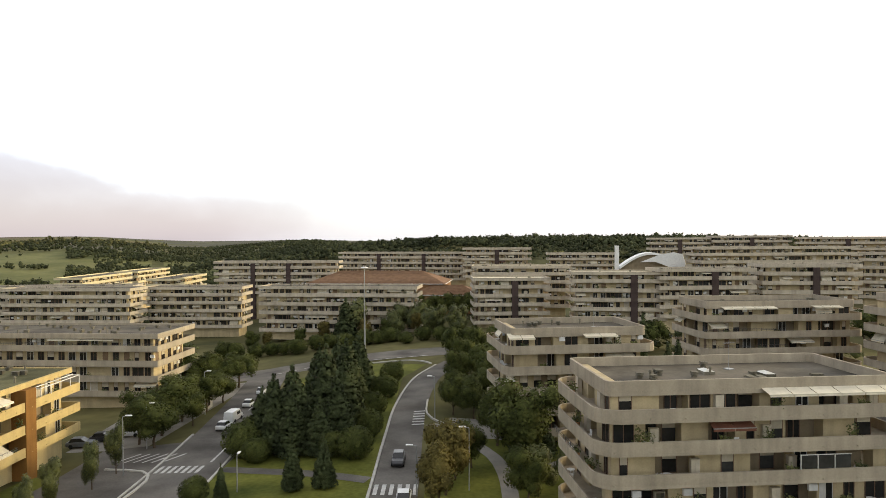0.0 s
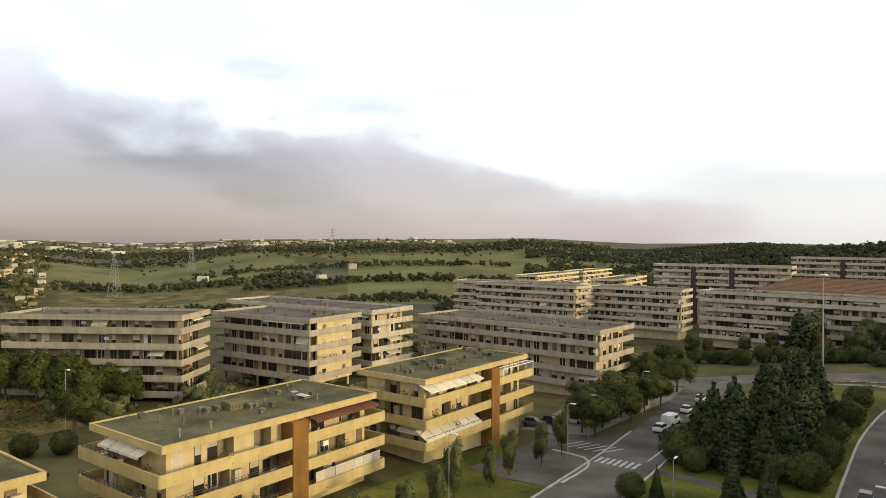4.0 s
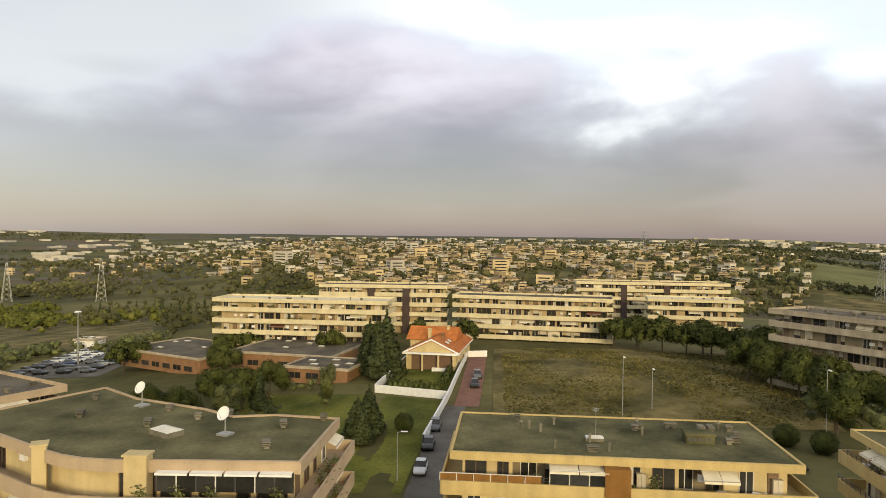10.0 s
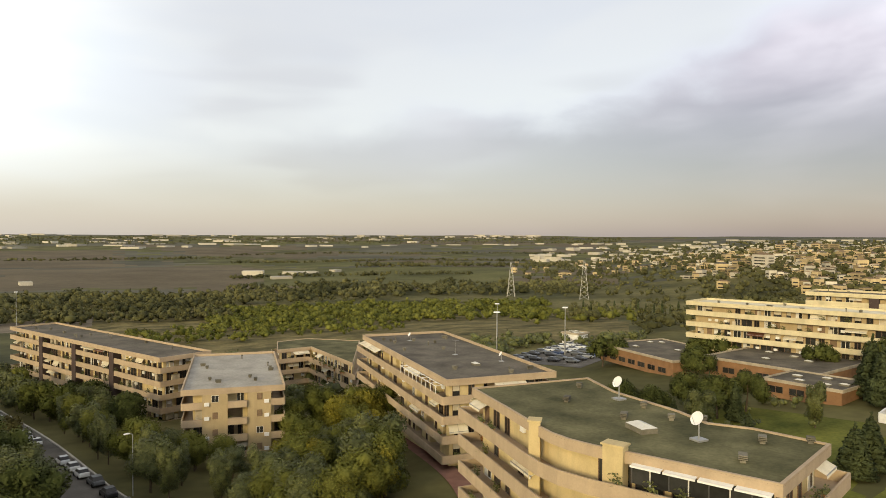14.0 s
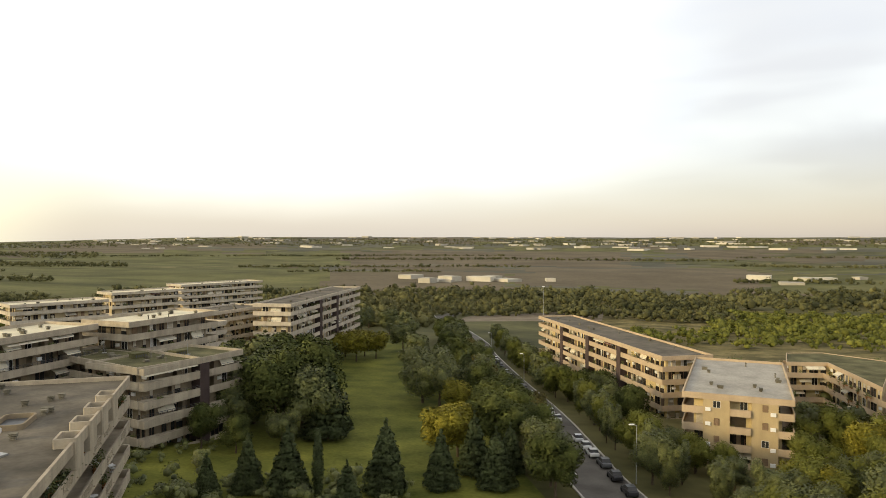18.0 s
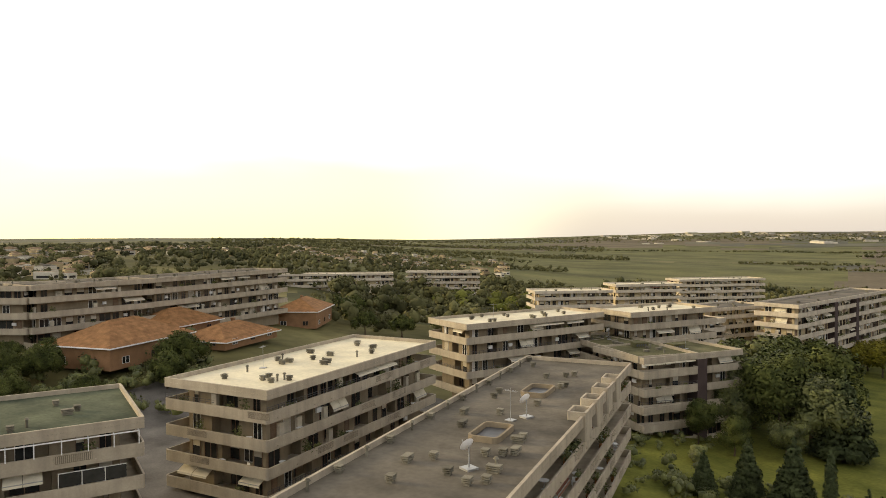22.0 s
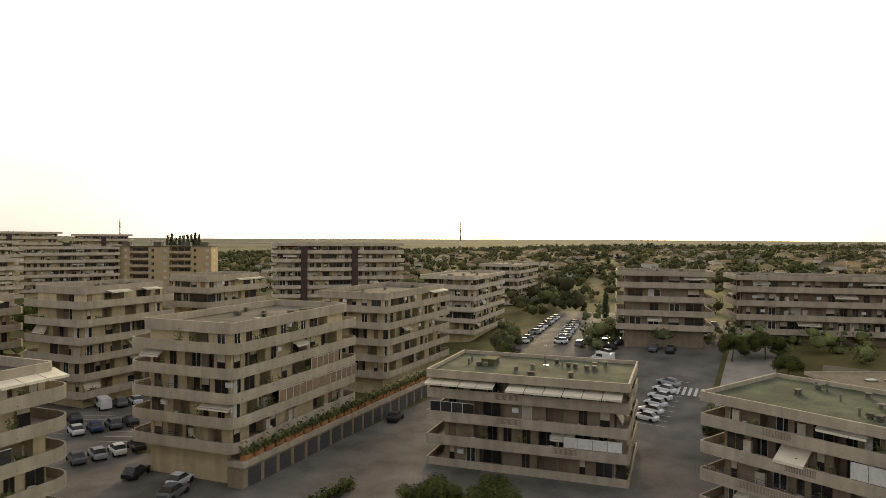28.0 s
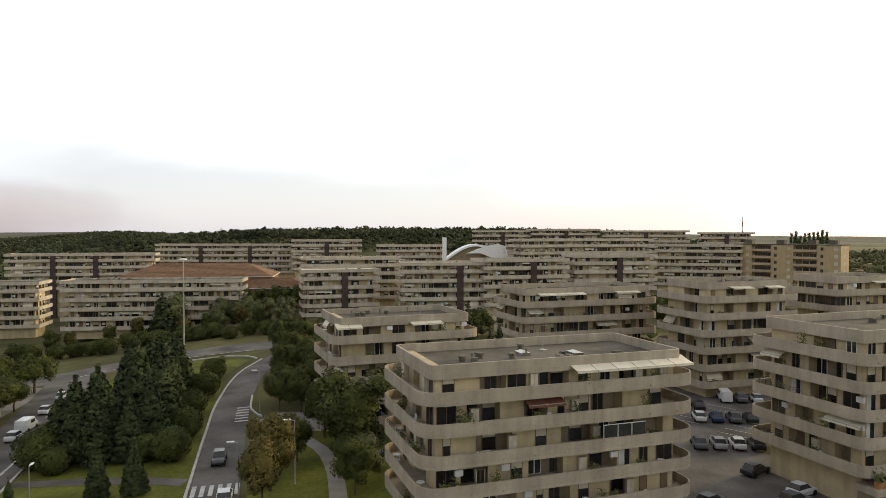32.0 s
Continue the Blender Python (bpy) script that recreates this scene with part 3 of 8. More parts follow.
def awning_mesh(name, w, reach, drop, mat):
    """A canvas awning hung from the wall at y = 0, sloping out to -y."""
    bm = bmesh.new()
    n = max(2, int(w / 1.5))
    for k in range(n):
        x0, x1 = -w / 2 + w * k / n + 0.02, -w / 2 + w * (k + 1) / n - 0.02
        a = [bm.verts.new(p) for p in ((x0, 0, 0), (x1, 0, 0), (x1, -reach, -drop), (x0, -reach, -drop))]
        b = [bm.verts.new((v.co.x, v.co.y, v.co.z + 0.03)) for v in a]
        bm.faces.new(a)
        bm.faces.new(b[::-1])
        for i in range(4):
            bm.faces.new((a[i], b[i], b[(i + 1) % 4], a[(i + 1) % 4]))
        c = [bm.verts.new(p) for p in ((x0, -reach, -drop), (x1, -reach, -drop), (x1, -reach - 0.02, -drop - 0.25), (x0, -reach - 0.02, -drop - 0.25))]
        bm.faces.new(c)
    box(bm, -w / 2, w / 2, -reach - 0.03, -reach + 0.03, -drop - 0.02, -drop + 0.05, 1)
    return to_mesh(name, bm, [M[mat], M["metal"]])


AWNINGS = [awning_mesh("awning", 3.0, 1.5, 0.7, "awning"), awning_mesh("awning", 4.5, 1.6, 0.6, "awning"), awning_mesh("awning", 3.2, 0.9, 1.3, "awning"),
           awning_mesh("awning", 4.0, 1.6, 0.6, "awning_brown")]


def stack(bm, rows, mi=0):
    """Square rings (half-width x, half-width y, z) joined into one closed body."""
    rings = [[bm.verts.new((sx * a, sy * b, z)) for sx, sy in ((-1, -1), (1, -1), (1, 1), (-1, 1))] for a, b, z in rows]
    for p, q in zip(rings, rings[1:]):
        for i in range(4):
            bm.faces.new((p[i], p[(i + 1) % 4], q[(i + 1) % 4], q[i])).material_index = mi
    bm.faces.new(rings[-1]).material_index = mi
    bm.faces.new(rings[0][::-1]).material_index = mi


def louvre_rows(a, b, foot):
    rows = [(a, b, 0), (a, b, foot)]
    for k in range(3):
        z = foot + 0.02 + 0.14 * k
        rows += [(a * .75, b * .75, z), (a * .75, b * .75, z + .05), (a + .1, b + .1, z + .06), (a + .1, b + .1, z + .12)]
    return rows


def vent_mesh():
    bm = bmesh.new()
    stack(bm, louvre_rows(0.22, 0.22, 0.16))
    return to_mesh("chimney", bm, [M["chimney"]])


def wide_vent_mesh():
    bm = bmesh.new()
    stack(bm, louvre_rows(0.45, 0.22, 0.16))
    return to_mesh("chimney", bm, [M["chimney"]])


def pipe_mesh():
    bm = bmesh.new()
    bmesh.ops.create_cone(bm, segments=8, radius1=0.12, radius2=0.12, depth=0.7, cap_ends=True, matrix=pose(0, 0, 0.35))
    bmesh.ops.create_cone(bm, segments=8, radius1=0.24, radius2=0.10, depth=0.18, cap_ends=True, matrix=pose(0, 0, 0.79))
    return to_mesh("vent_pipe", bm, [M["chimney"]])


def skylight_mesh():
    bm = bmesh.new()
    box(bm, -.85, .85, -.55, .55, 0, 0.3)
    v = [bm.verts.new(p) for p in ((-.85, -.55, .303), (.85, -.55, .303), (.85, .55, .303), (-.85, .55, .303), (-.4, 0, .5), (.4, 0, .5))]
    for q in ((0, 1, 5, 4), (1, 2, 5), (2, 3, 4, 5), (3, 0, 4)):
        bm.faces.new([v[i] for i in q]).material_index = 1
    return to_mesh("skylight", bm, [M["chimney"], M["skylight"]])


def dish_mesh():
    """A satellite dish on a short mast, its bowl facing -y and up."""
    bm = bmesh.new()
    bmesh.ops.create_cone(bm, segments=8, radius1=0.05, radius2=0.05, depth=1.3, cap_ends=True, matrix=pose(0, 0, 0.65))
    box(bm, -0.4, 0.4, -0.4, 0.4, 0, 0.12)
    tilt = pose(0, -0.1, 1.35, 60, 0, 0)
    rows = []
    for k in range(5):
        r, d = 0.46 * k / 4, 0.12 * (k / 4) ** 2
        rows.append([bm.verts.new(tilt @ Vector((r * math.cos(2 * math.pi * j / 16), r * math.sin(2 * math.pi * j / 16), d))) for j in range(16)] if k else [bm.verts.new(tilt @ Vector((0, 0, 0)))])
    for j in range(16):
        bm.faces.new((rows[0][0], rows[1][j], rows[1][(j + 1) % 16])).material_index = 1
        for k in range(1, 4):
            bm.faces.new((rows[k][j], rows[k + 1][j], rows[k + 1][(j + 1) % 16], rows[k][(j + 1) % 16])).material_index = 1
    arm = [bm.verts.new(tilt @ Vector(p)) for p in ((0, -0.42, 0.08), (0.03, -0.42, 0.08), (0.02, -0.05, 0.6), (-0.02, -0.05, 0.6))]
    bm.faces.new(arm)
    return to_mesh("satellite_dish", bm, [M["metal"], M["white"]])


def aerial_mesh():
    bm = bmesh.new()
    bmesh.ops.create_cone(bm, segments=6, radius1=0.03, radius2=0.02, depth=3.0, cap_ends=True, matrix=pose(0, 0, 1.5))
    box(bm, -0.7, 0.7, -0.015, 0.015, 2.7, 2.73)
    for k in range(6):
        x = -0.65 + 0.26 * k
        box(bm, x - 0.012, x + 0.012, -0.3, 0.3, 2.73, 2.75)
    box(bm, -0.4, 0.4, -0.4, 0.4, 0, 0.08)
    return to_mesh("aerial", bm, [M["metal"]])


def unit_mesh():
    bm = bmesh.new()
    box(bm, -0.42, 0.42, -0.3, 0, 0, 0.6)
    bmesh.ops.create_cone(bm, segments=14, radius1=0.22, radius2=0.22, depth=0.02, cap_ends=True, matrix=pose(-0.1, -0.312, 0.3, 90))
    return to_mesh("air_conditioner", bm, [M["white"]])


def planter_mesh(seed):
    rnd = random.Random(seed)
    bm = bmesh.new()
    box(bm, -0.5, 0.5, -0.15, 0.15, 0, 0.28)
    for k in range(60):
        c = Vector((rnd.uniform(-0.55, 0.55), rnd.uniform(-0.25, 0.25), 0.3 + abs(rnd.gauss(0, 0.22))))
        a = Vector((rnd.uniform(-1, 1), rnd.uniform(-1, 1), rnd.uniform(-1, 1))).normalized() * 0.14
        b = Vector((rnd.uniform(-1, 1), rnd.uniform(-1, 1), rnd.uniform(-1, 1))).normalized() * 0.1
        f = bm.faces.new([bm.verts.new(c + q) for q in (a, b, -a, -b)])
        f.material_index = 1
    return to_mesh("planter", bm, [M["roof_tile"], M["leaf"]])


def hatch_mesh():
    """A raised stair hatch: mossy upstand, overhanging lid, small grilles on its sides."""
    bm = bmesh.new()
    stack(bm, [(1.3, .9, 0), (1.3, .9, .75), (1.42, 1.02, .77), (1.42, 1.02, .92), (1.3, .9, .97)])
    for k in range(5):
        box(bm, -1.1 + k * .45, -.85 + k * .45, -.93, -.902, .2, .6, 1)
    return to_mesh("roof_hatch", bm, [M["roof_green"], M["metal_dark"]])


def chair_mesh():
    bm = bmesh.new()
    box(bm, -.24, .24, -.22, .24, .40, .45)
    box(bm, -.24, .24, .20, .24, .45, .9)
    for sx in (-.22, .19):
        for sy in (-.2, .19):
            box(bm, sx, sx + .03, sy, sy + .03, 0, .40)
    return to_mesh("balcony_chair", bm, [M["white"]])


def table_mesh():
    bm = bmesh.new()
    bmesh.ops.create_cone(bm, segments=14, radius1=.42, radius2=.42, depth=.04, cap_ends=True, matrix=pose(0, 0, .72))
    bmesh.ops.create_cone(bm, segments=8, radius1=.05, radius2=.04, depth=.7, cap_ends=True, matrix=pose(0, 0, .35))
    bmesh.ops.create_cone(bm, segments=10, radius1=.25, radius2=.2, depth=.04, cap_ends=True, matrix=pose(0, 0, .02))
    return to_mesh("balcony_table", bm, [M["white"]])


def cupboard_mesh():
    bm = bmesh.new()
    box(bm, -.4, -.01, -.22, .22, 0, 1.75)
    box(bm, .01, .4, -.22, .22, 0, 1.75)
    box(bm, -.43, .43, -.25, .22, 1.753, 1.8)
    return to_mesh("cupboard", bm, [M["shutter"]])


def grille_mesh():
    """A dark ribbed panel let into the outside of a parapet."""
    bm = bmesh.new()
    box(bm, -1.5, 1.5, -.012, .05, .16, .86)
    for k in range(20):
        box(bm, -1.47 + k * .15, -1.40 + k * .15, -.03, -.0125, .2, .82, 1)
    return to_mesh("parapet_grille", bm, [M["grille"], M["band"]])


def tube_box(bm, x0, x1, y, z, r=.02):
    box(bm, x0, x1, y - r, y + r, z - r, z + r)


def pot_plant_mesh(seed):
    rnd = random.Random(seed)
    bm = bmesh.new()
    for k in range(90):
        c = Vector((rnd.gauss(0, .26), rnd.gauss(0, .26), 1.0 + rnd.gauss(0, .32)))
        a = Vector((rnd.uniform(-1, 1), rnd.uniform(-1, 1), rnd.uniform(-1, 1))).normalized() * .15
        b = Vector((rnd.uniform(-1, 1), rnd.uniform(-1, 1), rnd.uniform(-1, 1))).normalized() * .09
        bm.faces.new([bm.verts.new(c + q) for q in (a, b, -a, -b)])
    return to_mesh("foliage", bm, [M["leaf"]])


def pot_mesh():
    bm = bmesh.new()
    bmesh.ops.create_cone(bm, segments=8, radius1=.16, radius2=.22, depth=.4, cap_ends=True, matrix=pose(0, 0, .2))
    tube_box(bm, -.02, .02, 0, .6, .2)
    return to_mesh("pot_plant", bm, [M["roof_tile"]])


HATCH, CHAIR, TABLE, CUPBOARD, GRILLE, POT, POT_LEAVES = hatch_mesh(), chair_mesh(), table_mesh(), cupboard_mesh(), grille_mesh(), pot_mesh(), pot_plant_mesh(3)
VENT, WIDE_VENT, PIPE, SKYLIGHT, DISH, AERIAL, UNIT = vent_mesh(), wide_vent_mesh(), pipe_mesh(), skylight_mesh(), dish_mesh(), aerial_mesh(), unit_mesh()
PLANTERS = [planter_mesh(1), planter_mesh(2)]
STOREY = 3.0


thing_info = {}


def canopy(thing, level, u0, u1, mat="awning", out=1.9, drop=.5, side=0, up=2.55, valance=.2):
    """A long canvas awning over a stretch of one balcony, of several cloths side by side."""
    levels, wl, ww, reach = thing_info[thing.name]
    width = wl if side in (0, 180) else ww
    off = (0, -ww / 2, 0) if side == 0 else (0, ww / 2, 0) if side == 180 else (wl / 2, 0, 0) if side == 90 else (-wl / 2, 0, 0)
    full = width + 2 * reach
    a, b = -full / 2 + u0 * full, -full / 2 + u1 * full
    n = max(1, round((b - a) / 2.2))
    for k in range(n):
        bm = bmesh.new()
        x0, x1 = a + (b - a) * k / n + .04, a + (b - a) * (k + 1) / n - .04
        rows = [(0, 0), (-out * .5, -drop * .5 - .06), (-out, -drop), (-out - .02, -drop - valance)]
        v = [[bm.verts.new((x, yy, zz)) for x in (x0, x1)] for yy, zz in rows]
        for p, q in zip(v, v[1:]):
            bm.faces.new((p[0], p[1], q[1], q[0]))
        box(bm, x0, x1, -out - .03, -out + .03, -drop - .03, -drop + .04)
        part("awning", bm, M[mat], thing, m=pose(*off, 0, 0, side) @ pose(0, 0, levels[level] + up))


def pergola(thing, level, u0, u1, side=0, up=2.4):
    """White tube frame over a balcony."""
    levels, wl, ww, reach = thing_info[thing.name]
    width = wl if side in (0, 180) else ww
    off = (0, -ww / 2, 0) if side == 0 else (0, ww / 2, 0) if side == 180 else (wl / 2, 0, 0) if side == 90 else (-wl / 2, 0, 0)
    full = width + 2 * reach
    a, b = -full / 2 + u0 * full, -full / 2 + u1 * full
    bm = bmesh.new()
    for yy in (-.1, -reach * .55, -reach - .1):
        tube_box(bm, a, b, yy, up + yy * .12, .05)
    n = max(2, int((b - a) / 2))
    for k in range(n + 1):
        x = a + (b - a) * k / n
        box(bm, x - .04, x + .04, -reach - .1, 0, up - .27, up - .19)
        box(bm, x - .04, x + .04, -reach - .14, -reach - .06, .95, up - .2)
    part("pergola", bm, M["white"], thing, "white tubular pergola frame", m=pose(*off, 0, 0, side) @ pose(0, 0, levels[level]))


def screen(thing, level, u0, u1, mat, side=0, z0=.98, z1=2.3):
    """A flat screen or glazed veranda front standing on a balcony parapet."""
    levels, wl, ww, reach = thing_info[thing.name]
    width = wl if side in (0, 180) else ww
    off = (0, -ww / 2, 0) if side == 0 else (0, ww / 2, 0) if side == 180 else (wl / 2, 0, 0) if side == 90 else (-wl / 2, 0, 0)
    full = width + 2 * reach
    a, b = -full / 2 + u0 * full, -full / 2 + u1 * full
    n = max(1, round((b - a) / 1.6))
    for k in range(n):
        bm = bmesh.new()
        x0, x1 = a + (b - a) * k / n, a + (b - a) * (k + 1) / n
        box(bm, x0 + .06, x1 - .06, -reach + .05, -reach + .08, z0 + .06, z1 - .06)
        box(bm, x0, x0 + .06, -reach + .03, -reach + .1, z0, z1, 1)
        box(bm, x0 + .06, x1, -reach + .03, -reach + .1, z1 - .06, z1, 1)
        part("balcony_screen", bm, [M[mat], M["frame"]], thing, m=pose(*off, 0, 0, side) @ pose(0, 0, levels[level]))


def levels_from(z, storey, least):
    """The lowest storey height that is no less than least."""
    while z < least:
        z += storey
    return z


def block(x, y, rot, L, W, top, floors, label, wall="wall", band="band", roof="roof_grey", reach=1.9, r=0.3, detail=2, shafts=(), base=None,
          vents=6, dishes=0, sky=0, fascia=1.05, lip=0.5, rails=0.15, screens=(), shaft_mat="dark_brown", awn=0.06, seed=None, setback=0.0, pilotis=0.0, lowest=0.0, storey=STOREY, ground=None, category="apartment block"):
    """A slab of flats: recessed walls, a parapet running round at every storey, flat roof. Its long front faces local -y.
    shafts: places along the front (0 to 1) of the full-height stair shafts. setback: how far the top storey stands back."""
    rnd = random.Random(seed if seed is not None else int(x * 13 + y * 7))
    # distant blocks get the copy with brighter light painted in
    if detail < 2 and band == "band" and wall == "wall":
        band = "band_far_lit"
    thing = new("apartment_block")
    g = [land(x + ca, y + cb) for ca in (-8, 8) for cb in (-8, 8)]
    zb = (min(g) - 0.3) if base is None else base
    thing.matrix_basis = pose(x, y, zb, 0, 0, rot)
    tagged(thing, label, category, "blocks of flats")
    t = top - zb                                       # height of the parapet's top
    wl, ww = L - 2 * reach, W - 2 * reach
    bm = bmesh.new()
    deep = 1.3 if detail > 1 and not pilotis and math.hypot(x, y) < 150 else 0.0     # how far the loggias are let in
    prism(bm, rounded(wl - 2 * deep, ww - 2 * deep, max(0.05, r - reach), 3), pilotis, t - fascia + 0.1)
    # loggia backs take the darker plaster, recess shade put into the colour
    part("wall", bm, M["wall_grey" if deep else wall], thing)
    if deep:
        bm = bmesh.new()
        low = (t - .35) % storey
        low = levels_from(low, storey, lowest or (.3 if wall == "wall_grey" else 1.2))
        prism(bm, rounded(wl, ww, max(0.05, r - reach), 3), 0, max(.02, low - .29))
        part("ground_floor_wall", bm, M[ground or wall], thing)
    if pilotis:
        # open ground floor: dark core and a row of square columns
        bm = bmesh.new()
        # core coloured near black to paint the shaded gap behind the columns
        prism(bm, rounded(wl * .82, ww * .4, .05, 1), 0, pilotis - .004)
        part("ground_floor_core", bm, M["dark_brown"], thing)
        bm = bmesh.new()
        box(bm, -.22, .22, -.22, .22, 0, pilotis - .004)
        col = to_mesh("column", bm, [M[wall]])
        nc = int(wl / 5)
        for k in range(nc + 1):
            for sy in (-1, 1):
                shared("column", col, thing, pose(-wl / 2 + .3 + k * (wl - .6) / nc, sy * (ww / 2 - .3), 0))
    # roof slab and parapet
    bm = bmesh.new()
    o = rounded(L - 2 * setback, W - 2 * setback, r * .3)
    i_ = rounded(L - 2 * setback - 0.5, W - 2 * setback - 0.5, max(0.05, r * .3 - 0.2))
    prism(bm, o, t - fascia, t - lip, 0, 1)
    collar(bm, o, i_, t - lip + 0.004, t)
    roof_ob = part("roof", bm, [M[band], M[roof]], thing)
    # one storey's parapet, shared by all
    bm = bmesh.new()
    o = rounded(L, W, r)
    i_ = rounded(L - 0.36, W - 0.36, max(0.05, r - 0.18))
    prism(bm, o, -0.28, 0.0)
    collar(bm, o, i_, 0.002, 0.98)
    if detail > 1:
        for s in (-1, 1):
            n = int(L / 3.2)
            for k in range(n):
                bx = -L / 2 + 1.6 + k * 3.2
                bmesh.ops.create_cone(bm, segments=6, radius1=0.06, radius2=0.06, depth=0.16, cap_ends=True, matrix=pose(bx, s * (W / 2 + 0.06), 0.12, 90))
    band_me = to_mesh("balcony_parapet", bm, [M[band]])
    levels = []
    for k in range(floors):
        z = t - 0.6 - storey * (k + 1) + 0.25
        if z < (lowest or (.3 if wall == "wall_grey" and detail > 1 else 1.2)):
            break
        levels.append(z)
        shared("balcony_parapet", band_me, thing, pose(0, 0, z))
    # which sides look towards the viewpoint's side of the estate
    c, s = math.cos(radians(-rot)), math.sin(radians(-rot))
    lx, ly = (-x * c + y * s), (-x * s - y * c)
    sides = []
    if ly < -ww / 2:
        sides.append((wl, 0, -ww / 2, 0))
    if ly > ww / 2:
        sides.append((wl, 0, ww / 2, 180))
    if lx > wl / 2:
        sides.append((ww, wl / 2, 0, 90))
    if lx < -wl / 2:
        sides.append((ww, -wl / 2, 0, -90))
    pitch_ = 2.15 if detail > 1 else (3.9 if math.hypot(x, y) < 230 else 5.2)
    for width, ox, oy, turn in sides:
        side = pose(ox, oy, 0, 0, 0, turn)
        n = max(1, int((width - 0.6) / pitch_))
        far = detail < 2 and math.hypot(x, y) > 165
        if far:
            n = max(1, int((width - 0.6) / 2.3))
        row, bits = [], []
        for li, z in enumerate([*levels]):
            gaps = []
            if deep:
                # stretches of wall with deep loggias between them
                u, top = -width / 2, storey - .29
                line = [(u, top)]
                while u < width / 2 - .3:
                    v = min(width / 2, u + rnd.uniform(2.4, 6.0))
                    if width / 2 - v < 2.4:
                        v = width / 2
                    line += [(u, top - .28), (u, -.02), (v, -.02), (v, top - .28)]
                    w = rnd.uniform(2.0, 4.6)
                    gaps.append((v, v + w))
                    u = v + w
                line.append((line[-1][0], top))
                line[1] = (line[1][0], top - .3)
                bm = bmesh.new()
                f0 = [bm.verts.new((p, .002, q)) for p, q in line]
                f1 = [bm.verts.new((p, deep, q)) for p, q in line]
                bm.faces.new(f0)
                bm.faces.new(f1[::-1])
                for i in range(len(line)):
                    j = (i + 1) % len(line)
                    bm.faces.new((f0[j], f0[i], f1[i], f1[j]))
                part("storey_wall", bm, M[wall], thing, m=side @ pose(0, 0, z))
            for k in range(n):
                wx = -width / 2 + (k + 0.5) * width / n
                if any(abs(wx / width + 0.5 - q) < 1.3 / width for q in shafts) and width == wl:
                    continue
                if rnd.random() < 0.10:
                    continue
                me = WINDOWS[rnd.choices(range(8), (5, 10, 2, 4, 8, 2, 9, 5) if detail > 1 else (3, 6, 2, 3, 5, 2, 7, 2))[0]]
                fat = 1.0 if detail > 1 else rnd.uniform(.9, 1.3) if far else rnd.uniform(1.2, 1.7)
                wm = pose(wx + rnd.uniform(-.15, .15), 0, z + 0.01) @ Matrix.Diagonal((fat, 1, 1.1, 1))
                inset = any(a + .2 < wx < b - .2 for a, b in gaps)
                if not inset and any(a - .75 < wx < b + .75 for a, b in gaps):
                    continue
                if far:
                    row.append((me, wm))
                elif inset:
                    shared("window", WINDOWS[rnd.choice((0, 1, 6, 4))], thing, side @ pose(0, deep, 0) @ wm)
                elif deep:
                    shared("window", me, thing, side @ pose(0, -.002, 0) @ wm @ Matrix.Diagonal((.82, 1, 1, 1)))
                else:
                    shared("window", me, thing, side @ wm)
                if rnd.random() < awn * (.6 if far else 1):
                    shared("awning", rnd.choice(AWNINGS[:3] if rnd.random() < .8 else AWNINGS), thing, side @ pose(wx, -0.05, z + 2.5))
            if far:
                # what the flats keep on their balconies
                for k in range(int(width / 2.6)):
                    ux, q = rnd.uniform(-.48, .48) * width, rnd.random()
                    if q < .3:
                        bits.append((POT_LEAVES, pose(ux, -reach + .45, z + .1) @ Matrix.Diagonal((1.3, 1.1, rnd.uniform(.7, 1.1), 1))))
                    elif q < .5:
                        bits.append((CUPBOARD, pose(ux, -.3, z)))
                    elif q < .7:
                        bits.append((UNIT, pose(ux, -.02, z + 1.3)))
                    elif q < .75:
                        bits.append((rnd.choice(AWNINGS[:3]), pose(ux, -.05, z + 2.45)))
            if detail > 1:
                for k in range(n):
                    if rnd.random() < 0.12:
                        shared("planter", rnd.choice(PLANTERS), thing, side @ pose(-width / 2 + (k + rnd.random()) * width / n, -reach + 0.45, z + 0.55), "balcony planter with trailing green plants")
                    if rnd.random() < 0.06:
                        shared("air_conditioner", UNIT, thing, side @ pose(-width / 2 + (k + 0.95) * width / n, 0, z + 1.3))
            if detail > 1 and z > 2.0 and math.hypot(x, y) < 125:
                full = width + 2 * reach
                for k in range(max(1, int(width / 11)) if wall == "wall_grey" else 0):
                    shared("parapet_grille", GRILLE, thing, side @ pose(rnd.uniform(-.42, .42) * full, -reach - .001, z), "dark ribbed panel let into the parapet")
                for k in range(max(1, int(width / 3.1))):
                    ux = rnd.uniform(-.47, .47) * width
                    q = rnd.random()
                    if q < .3:
                        pot = shared("pot_plant", POT, thing, side @ pose(ux, -reach + rnd.uniform(.4, .7), z, 0, 0, rnd.uniform(0, 360)) @ Matrix.Diagonal((1, 1, rnd.uniform(.8, 1.3), 1)), "leafy plant in a clay pot")
                        shared("foliage", POT_LEAVES, pot, Matrix())
                    elif q < .5:
                        shared("cupboard", CUPBOARD, thing, side @ pose(ux, -.3, z))
                    elif q < .75:
                        shared("balcony_chair", CHAIR, thing, side @ pose(ux, -reach + .75, z, 0, 0, rnd.uniform(0, 360)))
                    else:
                        shared("balcony_table", TABLE, thing, side @ pose(ux, -reach + .85, z))
